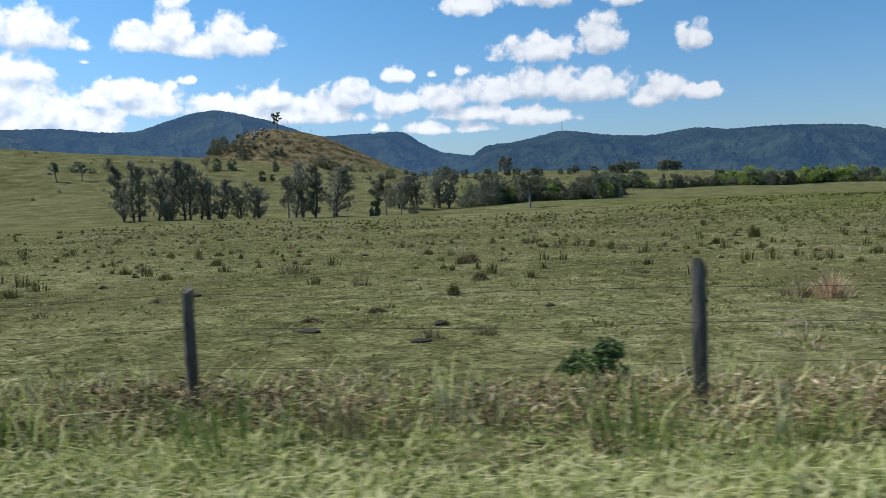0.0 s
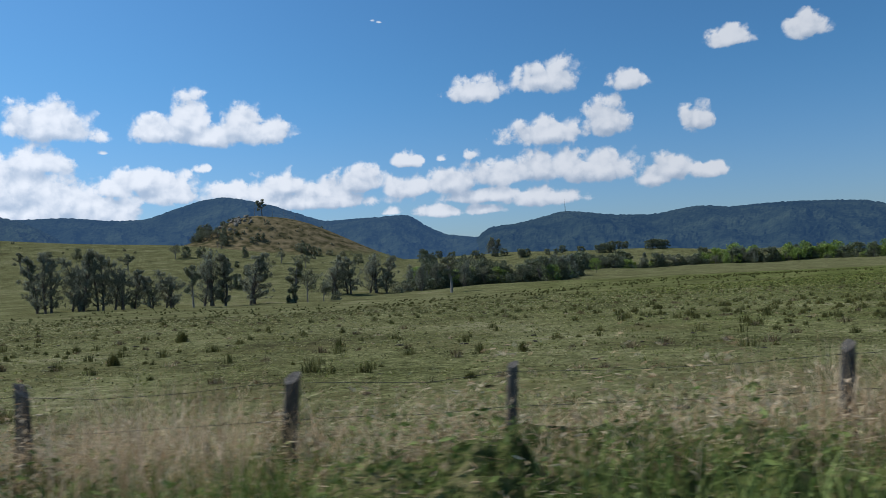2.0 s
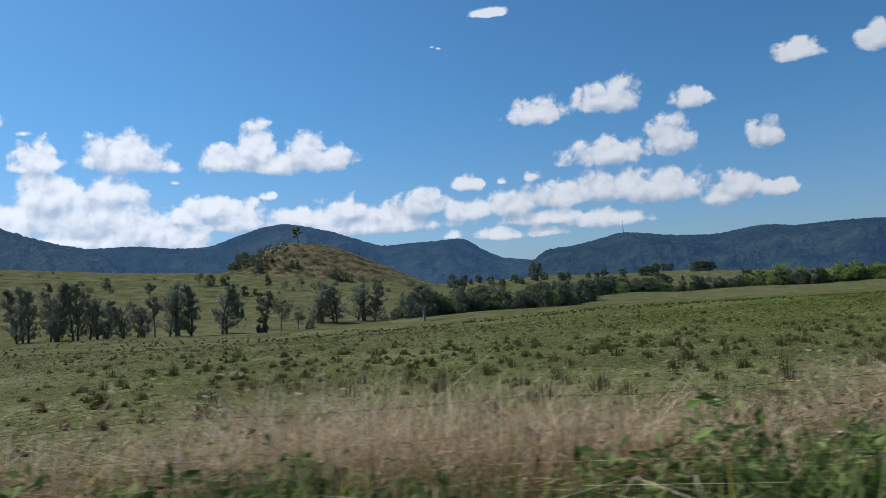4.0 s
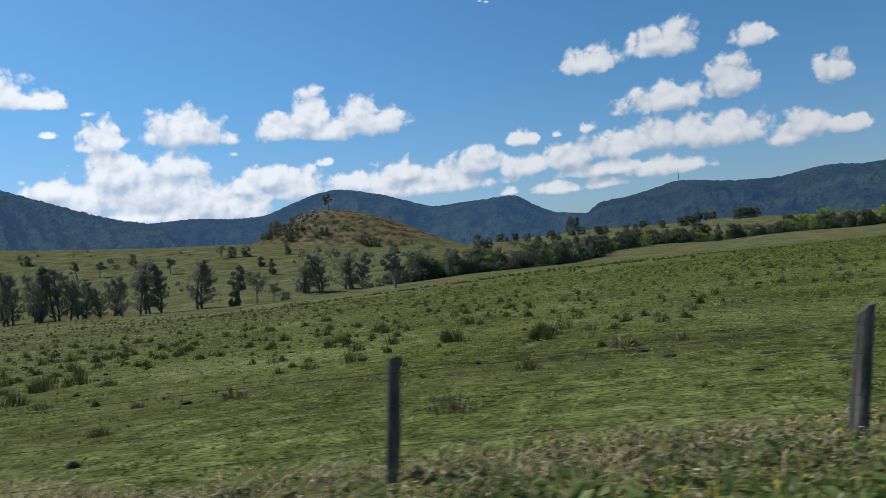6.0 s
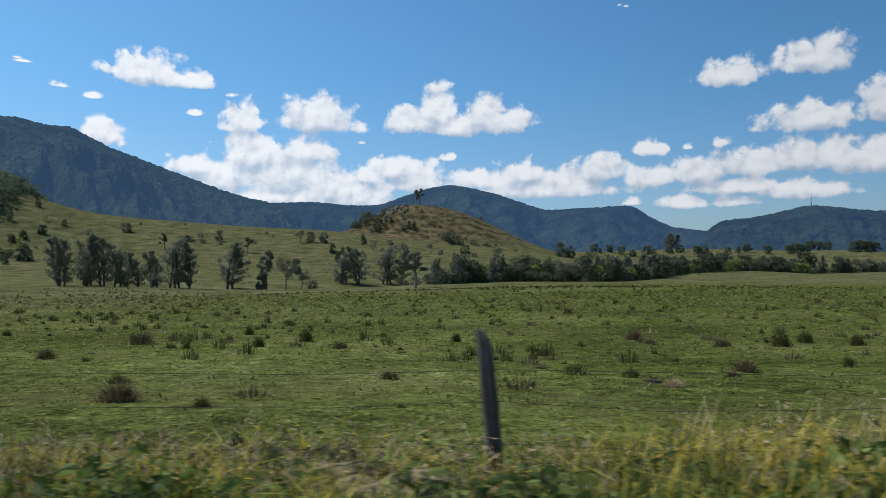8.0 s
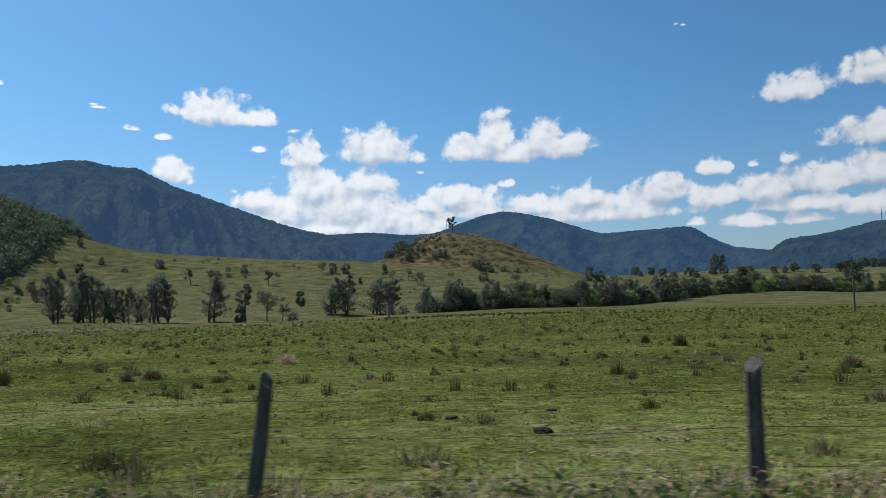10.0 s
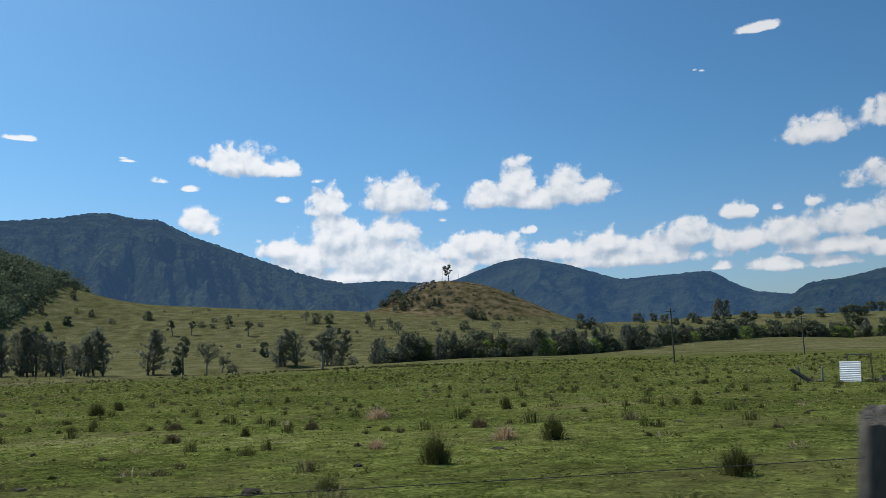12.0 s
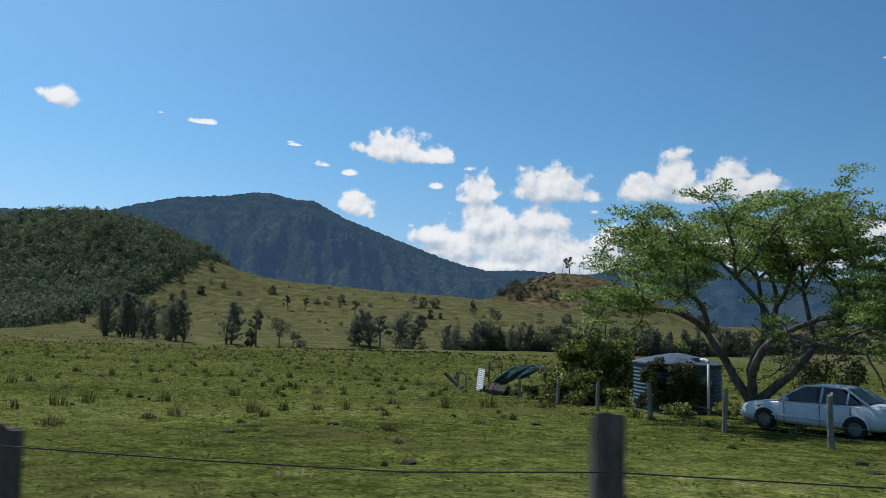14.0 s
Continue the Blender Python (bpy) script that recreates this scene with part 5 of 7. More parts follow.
BUSH_LEAF = surface("bush_leaves", [(0.055, 0.078, 0.016), (0.165, 0.195, 0.036), (0.38, 0.38, 0.10)], scale=0.8, fine=3, rough=0.45, bump=0, island=0.5, through_light=0.4, spec=0.4)
leafy("big_bush", 219.3, 106.6, [(0, 0, 1.0, 1.7, 1.0), (-1.0, -0.2, 1.2, 1.1, 1.0), (1.1, 0.3, 1.1, 1.1, 1.0), (-0.5, 0, 2.4, 1.1, 0.9), (0.5, 0.2, 2.6, 1.1, 0.9), (0.1, 0.0, 3.3, 0.8, 0.6), (-1.2, 0.1, 0.5, 0.9, 0.5), (1.4, -0.2, 0.5, 0.9, 0.5), (1.2, 0.4, 2.2, 0.9, 0.8), (-1.1, 0.2, 2.0, 0.9, 0.8), (-1.2, 0.1, 2.6, 0.8, 0.6), (1.2, 0.2, 2.8, 0.8, 0.6), (1.9, 0.3, 1.5, 0.8, 0.8), (-1.9, 0.1, 1.3, 0.8, 0.8), (-2.0, 0.3, 0.5, 0.9, 0.6), (2.0, -0.8, 0.5, 0.9, 0.6), (0.2, -0.7, 0.6, 1.3, 0.7)],
      24000, 0.095, BUSH_LEAF, "large dense yellow-green bush growing in the yard", "bush", 41)
leafy("tank_creeper", 224.6, 103.5, [(0.9, 0.2, 1.2, 0.8, 1.0), (0, 0, 0.7, 1.0, 0.7), (-0.7, -0.1, 1.3, 0.6, 0.8), (0.5, 0.1, 1.4, 0.75, 0.6), (-0.6, 0, 2.0, 0.45, 0.4), (1.0, 0.0, 0.7, 0.7, 0.6), (0.2, 0.0, 1.8, 0.6, 0.35), (-0.9, -0.3, 0.5, 0.5, 0.4)],
      15000, 0.06, VINE, "dark tangled creeper grown over the water tank", "creeper", 43)
leafy("yard_weeds", 227.6, 102.0, [(0, 0, 0.35, 0.9, 0.35), (1.4, 0.2, 0.4, 0.8, 0.4), (-1.6, -1.2, 0.3, 0.7, 0.3)], 1500, 0.10, BUSH_LEAF, "green weeds growing rank below the tree", "weeds", 44)
SCRUB_LEAF = surface("scrub_leaves", [(0.075, 0.07, 0.036), (0.15, 0.14, 0.07), (0.25, 0.22, 0.125)], scale=0.8, fine=3, rough=0.7, bump=0, island=0.5, through_light=0.3, spec=0.2)
leafy("scrub_behind_tree", 233.8, 114.0, [(0, 0, 1.5, 1.8, 1.5), (2.6, 0.6, 2.4, 2.0, 2.2), (5.2, 1.0, 2.6, 2.0, 2.4), (-2.0, 0.2, 1.0, 1.2, 0.9), (4.0, 0.5, 4.6, 1.8, 1.4)], 9000, 0.12, SCRUB_LEAF, "brownish scrub growing behind the shade tree", "scrub", 45)

leafy("hoop_weeds", 214.7, 108.9, [(0, 0, 0.5, 0.7, 0.45), (0.8, 0.2, 0.7, 0.5, 0.5), (-1.0, -0.1, 0.3, 0.5, 0.3)], 1600, 0.07, BUSH_LEAF, "green weeds growing through the hoop house", "weeds", 46)
leafy("dry_thicket", 228.6, 112.0, [(0, 0, 1.3, 1.1, 1.3), (-1.0, 0.4, 1.8, 0.9, 1.5), (1.0, 0.6, 2.2, 0.9, 1.6), (-0.4, 0.3, 3.6, 0.8, 1.1), (0.6, 0.4, 3.8, 0.9, 1.1)], 4500, 0.09, SCRUB_LEAF, "tall brownish thicket behind the yard", "thicket", 47)

TREE_LEAF = surface("shade_tree_leaves", [(0.085, 0.14, 0.032), (0.22, 0.315, 0.07), (0.43, 0.52, 0.17)], scale=0.6, fine=3, rough=0.4, bump=0, island=0.5, through_light=0.55, spec=0.4)


def spreading_tree(x, y, name, seed, crown, count, label, stems=4, leaf=TREE_LEAF, size=0.068):
    """Broad umbrella tree: stems fork low and branch again and again to flat sprays of leaves."""
    rng = np.random.default_rng(seed)
    ob = thing(name, pose(x, y, spot(x, y) - 0.1), label, "tree")
    cr, cz0, cz1 = crown
    wood, tips = [], []
    m, pts, _ = limb(rng, (0, 0, -0.3), (0.05, 0, 1), 1.25, 0.44, 0.34, 0.03, 3)
    wood.append(m)

    def grow(p, d, length, r, level):
        m, pts, dd = limb(rng, p, d, length, r, r * 0.66, 0.20, 5, 0.03)
        wood.append(m)
        end = pts[-1]
        if level >= 2:
            tips.append(tuple(end))
            tips.append(tuple(pts[3]))
        if level >= 3:
            tips.append(tuple(pts[2]))
        if level >= 5:
            return
        kids = 3 if level < 4 else 2
        w0 = rng.uniform(0, 2 * math.pi)
        for k in range(kids):
            w = w0 + k * 2 * math.pi / kids + rng.uniform(-0.5, 0.5)
            out = Vector((math.cos(w), math.sin(w), 0))
            nd = dd * 0.75 + out * rng.uniform(0.45, 0.8)
            over = end.z / cz1
            nd.z = nd.z * (1.15 - over) + 0.16 * (1 - over) - (0.55 if k == 0 and level >= 3 else 0)
            rr = math.hypot(end.x, end.y) / cr
            if rr > 0.85:
                nd.x -= end.x * 0.12
                nd.y -= end.y * 0.12
            grow(end, nd, length * rng.uniform(0.62, 0.86), r * 0.60, level + 1)
    for k in range(stems):
        w = 0.6 + k * 2 * math.pi / stems
        grow(pts[-1] - Vector((0, 0, 0.15)), (math.cos(w) * 0.62, math.sin(w) * 0.62, 1.0), 3.35, 0.21, 1)
    mesh("trunk", *join(wood), BARK, ob, shade_smooth=True)
    tips = np.array(tips)
    tips = tips[tips[:, 2] > cz0]
    ob.scale = (0.84, 0.84, 0.90)
    # fronds: flat sprays at the twig ends, the lowest left thin
    keep = rng.uniform(0, 1, len(tips)) < np.clip((tips[:, 2] - cz0) / 2.0, 0.35, 1)
    tips = tips[keep]
    rad = np.tile(np.array([[0.62, 0.62, 0.15]]), (len(tips), 1)) * rng.uniform(0.6, 1.4, (len(tips), 1))
    v, f = leaves(rng, tips, rad, count, size, droop=0.10, slim=0.40, shell=0.0)
    mesh("crown", v, f, leaf, ob)
    return ob


spreading_tree(228.7, 100.6, "shade_tree", 61, (7.6, 2.6, 13.2), 112000, "spreading shade tree with a forked trunk and fine green leaves")
for x, y, h in ((237, 112, 9), (241, 118, 10), (232, 121, 7), (246, 121, 9), (252, 116, 9)):
    plant("gum", int(h) % 3, x, y, h / 14, 1.1, "grey leafless-looking tree standing behind the yard", "tree", "yard trees")
for x, y in ((238.5, 104.5), (243, 108)):
    plant("round", 1, x, y, 0.55, 1.1, "dark leafy tree behind the parked car", "tree", "yard trees")


GREY_POST = surface("sunbleached_wood", [(0.13, 0.12, 0.10), (0.24, 0.225, 0.195), (0.36, 0.34, 0.30)], scale=3, fine=22, rough=0.9, bump=0.6, stretch=(5, 5, 0.6), height=0.02)


def yard_fence():
    rng = np.random.default_rng(12)
    ob = thing("yard_fence", pose(0, 0, 0), "low yard fence of grey round posts and wire", "fence")
    places = [(204.6, 115.4, 1.15), (206.2, 114.3, 1.1), (211.3, 110.4, 1.1), (214.6, 107.8, 1.15), (219.3, 103.6, 1.2), (222.6, 101.0, 1.2), (225.9, 98.4, 1.25), (229.3, 95.7, 1.25), (232.6, 93.1, 1.3), (236.0, 90.6, 1.25), (239.6, 88.0, 1.25)]
    for x, y, h in places:
        p = part("post", split_post(rng, h, 0.075), GREY_POST, ob)
        p.matrix_basis = pose(x, y, spot(x, y), rng.normal(0, 2), rng.normal(0, 2), 0)
    for level in (1.0, 0.6, 0.3):
        pts = [(x, y - 0.08, spot(x, y) + level + rng.normal(0, 0.02)) for x, y, h in places]
        mesh("wire", *tube(pts, [0.004] * len(pts), 4), WIRE, ob, "thin slack fence wire")


yard_fence()


def junk():
    x, y = 207.9, 113.4
    z = spot(x, y)
    ob = thing("iron_sheet", pose(x, y, z, -6, 0, -40), "white corrugated iron sheet leaning upright", "iron sheet")
    v, f, n = [], [], 60
    for k in range(n + 1):
        zz = 1.42 * k / n
        for dx in (-0.85, 0.85):
            v.append((dx, 0.016 * math.sin(k / n * 2 * math.pi * 11), zz))
    f = [[2 * k, 2 * k + 1, 2 * k + 3, 2 * k + 2] for k in range(n)]
    sheet = mesh("sheet", v, f, WHITE_IRON, ob)
    mod = sheet.modifiers.new("thickness", "SOLIDIFY")
    mod.thickness = 0.006
    x, y = 208.6, 114.2
    fr = thing("timber_frame", pose(x, y, spot(x, y), 0, 0, -25), "dark open timber door frame behind the iron sheet", "frame")
    for dx in (-0.8, 0.8):
        part("upright", box(dx, 0, 0.95, 0.08, 0.08, 2.0, 0.006), OLD_WOOD, fr)
    part("lintel", box(0, 0, 1.9, 1.76, 0.08, 0.09, 0.006), OLD_WOOD, fr)
    # hoop house
    cx, cy = 214.4, 109.3
    hh = thing("hoop_house", pose(cx, cy, spot(cx, cy), 0, 0, 18), "collapsed hoop house with torn green shade cloth", "hoop house")
    hh.scale = (1.0, 1.0, 0.86)
    for dy in (-0.9, 0.3, 1.4):
        pts = [(-2.35 * math.cos(math.pi * k / 14), dy + 0.1 * math.sin(k), 2.15 * math.sin(math.pi * k / 14) ** 0.8 - 0.1) for k in range(15)]
        mesh("hoop", *tube(pts, [0.022] * 15, 7), STEEL_DARK, hh)
    mesh("ridge_pole", *tube([(0, -1.2, 2.08), (0.1, 1.7, 2.1)], [0.025, 0.025], 7), STEEL_DARK, hh)
    for t0, t1, dy0, dy1, sag, nm in ((5, 10, -1.0, 1.5, 0.16, 1), (10.6, 13, -0.2, 1.4, 0.1, 2)):
        v, f, nu, nv = [], [], 22, 12
        for i in range(nu + 1):
            t = math.pi * (t0 + (t1 - t0) * i / nu) / 14
            for j in range(nv + 1):
                u = j / nv
                dy = dy0 + (dy1 - dy0) * u
                drop = sag * math.sin(math.pi * u * 2) ** 2 + 0.08 * noise.noise(Vector((i * 0.4, j * 0.5, nm)))
                low = 0.5 * max(0, 0.25 - i / nu) * noise.noise(Vector((j * 0.8, nm, 2)))
                v.append((-2.38 * math.cos(t), dy, 2.18 * math.sin(t) ** 0.8 - 0.08 - drop + low))
        f = [[i * (nv + 1) + j, (i + 1) * (nv + 1) + j, (i + 1) * (nv + 1) + j + 1, i * (nv + 1) + j + 1] for i in range(nu) for j in range(nv)]
        cl = mesh("shade_cloth", v, f, SHADE_CLOTH, hh, "torn sagging green shade cloth", shade_smooth=True)
        mod = cl.modifiers.new("thickness", "SOLIDIFY")
        mod.thickness = 0.004
    # a fallen swag of cloth in front of the hoops
    v, f, nu, nv = [], [], 20, 14
    for i in range(nu + 1):
        for j in range(nv + 1):
            u, w = i / nu, j / nv
            x0, z0 = -0.85 + 1.7 * u, 2.06 - 0.25 * (u - 0.5) ** 2
            x1, z1 = -2.2 + 1.75 * u, 0.72 + 0.42 * u + 0.14 * math.sin(u * 9)
            fold = 0.10 * math.sin(u * 17 + w * 3) * w + 0.08 * noise.noise(Vector((u * 6, w * 4, 5)))
            v.append((x0 + (x1 - x0) * w ** 0.8, -1.02 - 0.35 * math.sin(math.pi * w) - fold, z0 + (z1 - z0) * w - 0.16 * math.sin(math.pi * w)))
    f = [[i * (nv + 1) + j, (i + 1) * (nv + 1) + j, (i + 1) * (nv + 1) + j + 1, i * (nv + 1) + j + 1] for i in range(nu) for j in range(nv)]
    cl = mesh("shade_cloth", v, f, SHADE_CLOTH, hh, "torn hanging swag of green shade cloth", shade_smooth=True)
    mod = cl.modifiers.new("thickness", "SOLIDIFY")
    mod.thickness = 0.004
    x, y = 215.5, 109.4
    p = tagged(part("stump", split_post(np.random.default_rng(3), 1.5, 0.27), OLD_WOOD), "dark weathered timber stump inside the hoop house", "stump")
    p.matrix_basis = pose(x, y, spot(x, y), 0, 3, 0)
    # half drum and odd timber
    dx, dy = 210.6, 111.5
    drum = tagged(part("trough", box(0, 0, 0, 1, 1, 1), STEEL_DARK), "dark half drum lying as a trough", "trough")
    drum.data.clear_geometry()
    v, f = [], []
    for i in range(2):
        for k in range(13):
            a = math.pi + math.pi * k / 12
            v.append((-0.75 + 1.5 * i, 0.42 * math.cos(a), 0.42 + 0.42 * math.sin(a)))
    f = [[k, k + 1, 14 + k, 13 + k] for k in range(12)] + [list(range(13)), list(range(13, 26))[::-1]]
    drum.data.from_pydata(v, [], f)
    mod = drum.modifiers.new("thickness", "SOLIDIFY")
    mod.thickness = 0.01
    drum.matrix_basis = pose(dx, dy, spot(dx, dy), 0, 0, 15)
    for x, y, w, ln, lean in ((205.3, 114.7, 0.14, 1.5, 55), (209.2, 112.3, 0.10, 1.3, 86), (212.4, 109.2, 0.3, 0.9, 82), (217.0, 107.6, 0.12, 1.2, 80)):
        p = tagged(part("old_timber", split_post(np.random.default_rng(int(x)), ln, w), OLD_WOOD), "weathered timber offcut lying in the yard", "timber", "yard timber")
        p.matrix_basis = pose(x, y, spot(x, y) + w * 0.7, 0, lean, x * 50 % 360)
    for x, y, s in ((206.0, 113.9, 0.22), (209.8, 111.9, 0.25), (211.7, 110.2, 0.3), (225.2, 101.9, 0.22)):
        bm = bmesh.new()
        bmesh.ops.create_icosphere(bm, subdivisions=2, radius=s)
        for q in bm.verts:
            q.co *= 1 + 0.35 * noise.noise(q.co * 5 + Vector((x, y, 0)))
            q.co.z *= 0.6
        p = tagged(part("rubble", bm, OLD_WOOD), "dark rough lump of rubble in the grass", "rubble", "yard rubble")
        p.matrix_basis = pose(x, y, spot(x, y) + s * 0.3)


junk()


def power_pole(x, y, h):
    ob = thing("power_pole", pose(x, y, spot(x, y), 0, 0, 20), "thin dark timber power pole in the paddock", "power pole", "power poles")
    mesh("pole", *tube([(0, 0, -0.5), (0, 0, h)], [0.16, 0.11], 10), OLD_WOOD, ob)
    part("crossarm", box(0, 0, h - 0.5, 1.8, 0.09, 0.11, 0.01), OLD_WOOD, ob)
    for dx in (-0.8, 0.8):
        mesh("insulator", *tube([(dx, 0, h - 0.44), (dx, 0, h - 0.25)], [0.04, 0.03], 8), PVC, ob)


power_pole(184.0, 181.0, 9.2)
power_pole(202.0, 250.0, 9.0)
power_pole(128.0, 560.0, 9.5)


def radio_mast(az, dist, el, h):
    x, y = 65 - math.sin(radians(az)) * dist, 5 + math.cos(radians(az)) * dist
    z = math.tan(radians(el)) * dist - 6
    ob = thing("radio_mast", pose(x, y, z), "slim radio mast on the far ridge", "mast")
    mesh("mast", *tube([(0, 0, 0), (0, 0, h)], [2.2, 0.9], 6), STEEL_DARK, ob)
    mesh("antenna", *tube([(0, 0, h), (0, 0, h * 1.25)], [0.5, 0.3], 6), STEEL_DARK, ob)


radio_mast(-6.9, 4790, 4.28, 66)


def sedan(x, y, turn):
    """A parked four-door saloon: lofted body, glazed cabin, wheels, lamps, mirrors and handles."""
    car = thing("parked_car", pose(x, y, spot(x, y) + 0.02, 0, 0, turn), "dirty white four-door saloon car parked under the tree", "car")
    # stations from nose (+x) to tail: x, bottom, belt height, half width at sill and belt
    st = [(2.20, 0.42, 0.60, 0.55, 0.52), (2.16, 0.28, 0.68, 0.70, 0.66), (2.02, 0.22, 0.74, 0.80, 0.76), (1.7, 0.20, 0.80, 0.83, 0.79), (1.25, 0.20, 0.86, 0.85, 0.81), (0.85, 0.20, 0.91, 0.85, 0.82),
          (0.3, 0.20, 0.92, 0.85, 0.83), (-0.4, 0.20, 0.93, 0.85, 0.83), (-1.0, 0.20, 0.94, 0.85, 0.82), (-1.5, 0.21, 0.96, 0.84, 0.80), (-1.9, 0.25, 0.97, 0.82, 0.77), (-2.12, 0.30, 0.95, 0.76, 0.72), (-2.20, 0.42, 0.85, 0.66, 0.64)]
    v, f = [], []
    for sx, b, t, ws, wb in st:
        mid = (b + t) / 2
        sec = [(0, b), (ws * 0.8, b), (ws, b + 0.10), (ws * 1.02, mid), (wb * 1.01, t - 0.08), (wb * 0.94, t), (wb * 0.5, t + 0.025), (0, t + 0.035)]
        ring = [(sx, -w, z) for w, z in sec] + [(sx, w, z) for w, z in sec[-2:0:-1]]
        v += ring
    k = 14
    for i in range(len(st) - 1):
        f += [[i * k + j, i * k + (j + 1) % k, (i + 1) * k + (j + 1) % k, (i + 1) * k + j] for j in range(k)]
    f += [list(range(k))[::-1], [(len(st) - 1) * k + j for j in range(k)]]
    bm = bmesh.new()
    vs = [bm.verts.new(q) for q in v]
    for q in f:
        bm.faces.new([vs[i] for i in q])
    bmesh.ops.recalc_face_normals(bm, faces=bm.faces[:])
    # wheel arches
    for wx in (1.32, -1.28):
        for q in bm.verts:
            d = math.hypot(q.co.x - wx, q.co.z - 0.30)
            if d < 0.36 and abs(q.co.y) > 0.5:
                q.co.y *= 0.94
    body = part("body", bm, CAR_PAINT, car, shade_smooth=True)
    mod = body.modifiers.new("round", "SUBSURF")
    mod.levels = mod.render_levels = 2
    # cabin
    roof = [(0.92, 0.90, 0.70), (0.25, 1.36, 0.56), (-0.05, 1.415, 0.555), (-0.75, 1.405, 0.55), (-1.0, 1.36, 0.55), (-1.62, 0.96, 0.66)]
    v, f = [], []
    for sx, z, w in roof:
        v += [(sx, -w, z), (sx, -w * 0.6, z + 0.02), (sx, w * 0.6, z + 0.02), (sx, w, z)]
    f = [[i * 4 + j, i * 4 + j + 1, (i + 1) * 4 + j + 1, (i + 1) * 4 + j] for i in range(3) for j in range(3)]
    rf = mesh("roof", v[4:20], f, CAR_PAINT, car, shade_smooth=True)
    mod = rf.modifiers.new("thickness", "SOLIDIFY")
    mod.thickness = 0.03
    mesh("windscreen", v[0:8], [[0, 1, 5, 4], [1, 2, 6, 5], [2, 3, 7, 6]], GLASS, car)
    mesh("rear_window", v[16:24], [[0, 1, 5, 4], [1, 2, 6, 5], [2, 3, 7, 6]], GLASS, car)
    for side in (-1, 1):
        def at(sx, z):
            u = min(1, max(0, (z - 0.92) / 0.46))
            return (sx, side * (0.795 - 0.235 * u), z)
        panes = [[(0.80, 0.93), (0.26, 1.30), (-0.28, 1.36), (-0.28, 0.93)], [(-0.36, 0.94), (-0.36, 1.36), (-0.85, 1.34), (-1.02, 1.22), (-1.02, 0.95)], [(-1.08, 0.96), (-1.08, 1.20), (-1.40, 1.00)]]
        for p in panes:
            q = [at(a, b) for a, b in p]
            o = [(a, b - side * 0.015, c) for a, b, c in q]
            n = len(q)
            mesh("side_window", q + o, [list(range(n)), list(range(n, 2 * n))[::-1]] + [[i, (i + 1) % n, n + (i + 1) % n, n + i] for i in range(n)], GLASS, car)
        for pts, r in (([(0.93, 0.90), (0.55, 1.17), (0.22, 1.37)], 0.032), ([(-0.32, 0.92), (-0.32, 1.40)], 0.036), ([(-1.05, 0.94), (-1.05, 1.30)], 0.03), ([(0.22, 1.37), (-0.4, 1.40), (-0.95, 1.37), (-1.6, 0.97)], 0.04)):
            mesh("pillar", *tube([(a, at(a, b)[1] * 0.985, b) for a, b in pts], [r] * len(pts), 6), CAR_PAINT, car, shade_smooth=True)
        for dx in (-0.22, -0.98):
            part("door_handle", box(dx, side * 0.862, 0.78, 0.17, 0.03, 0.035, 0.01), CAR_PAINT, car)
        for dx in (0.72, -0.32, -1.16):
            part("door_gap", box(dx, side * 0.858, 0.58, 0.012, 0.02, 0.60), RUBBER, car, "dark gap round the door")
        part("sill_strip", box(0.05, side * 0.868, 0.46, 2.1, 0.018, 0.05, 0.008), CAR_PAINT, car)
        part("wing_mirror", box(0.62, side * 0.93, 0.97, 0.10, 0.17, 0.12, 0.03), CAR_PAINT, car)
        part("headlight", box(2.07, side * 0.56, 0.62, 0.20, 0.30, 0.13, 0.03, None), LAMP_GLASS, car, "clear headlight lens")
        part("tail_light", box(-2.13, side * 0.60, 0.78, 0.16, 0.28, 0.16, 0.03), TAIL_RED, car, "red tail light")
        part("indicator", box(1.5, side * 0.852, 0.68, 0.10, 0.02, 0.04, 0.006), TAIL_RED, car)
        for wx in (1.32, -1.28):
            wheel = new("wheel")
            wheel.parent = car
            wheel.matrix_basis = pose(wx, side * 0.79, 0.30, 90, 0, 0)
            prof = [(0.19, -0.09), (0.27, -0.10), (0.305, -0.07), (0.31, 0.0), (0.305, 0.07), (0.27, 0.10), (0.19, 0.09)]
            v = [(r * math.cos(2 * math.pi * j / 28), r * math.sin(2 * math.pi * j / 28), z) for r, z in prof for j in range(28)]
            f = [[i * 28 + j, i * 28 + (j + 1) % 28, (i + 1) * 28 + (j + 1) % 28, (i + 1) * 28 + j] for i in range(6) for j in range(28)]
            mesh("tyre", v, f, RUBBER, wheel, shade_smooth=True)
            bm = bmesh.new()
            bmesh.ops.create_cone(bm, cap_ends=True, segments=28, radius1=0.195, radius2=0.195, depth=0.17)
            for j in range(7):
                a = 2 * math.pi * j / 7
                bmesh.ops.create_cube(bm, size=1, matrix=Matrix.Rotation(a, 4, "Z") @ Matrix.Translation((0.10, 0, 0)) @ Matrix.Diagonal((0.16, 0.035, 0.13, 1)))
            part("rim", bm, ALLOY, wheel)
            ring = [(0.36 * math.cos(t), 0.36 * math.sin(t)) for t in [math.pi * q / 14 for q in range(15)]]
            mesh("wheel_arch", *tube([(wx + a, side * 0.848, 0.30 + b) for a, b in ring], [0.028] * 15, 6), CAR_PAINT, car, shade_smooth=True)
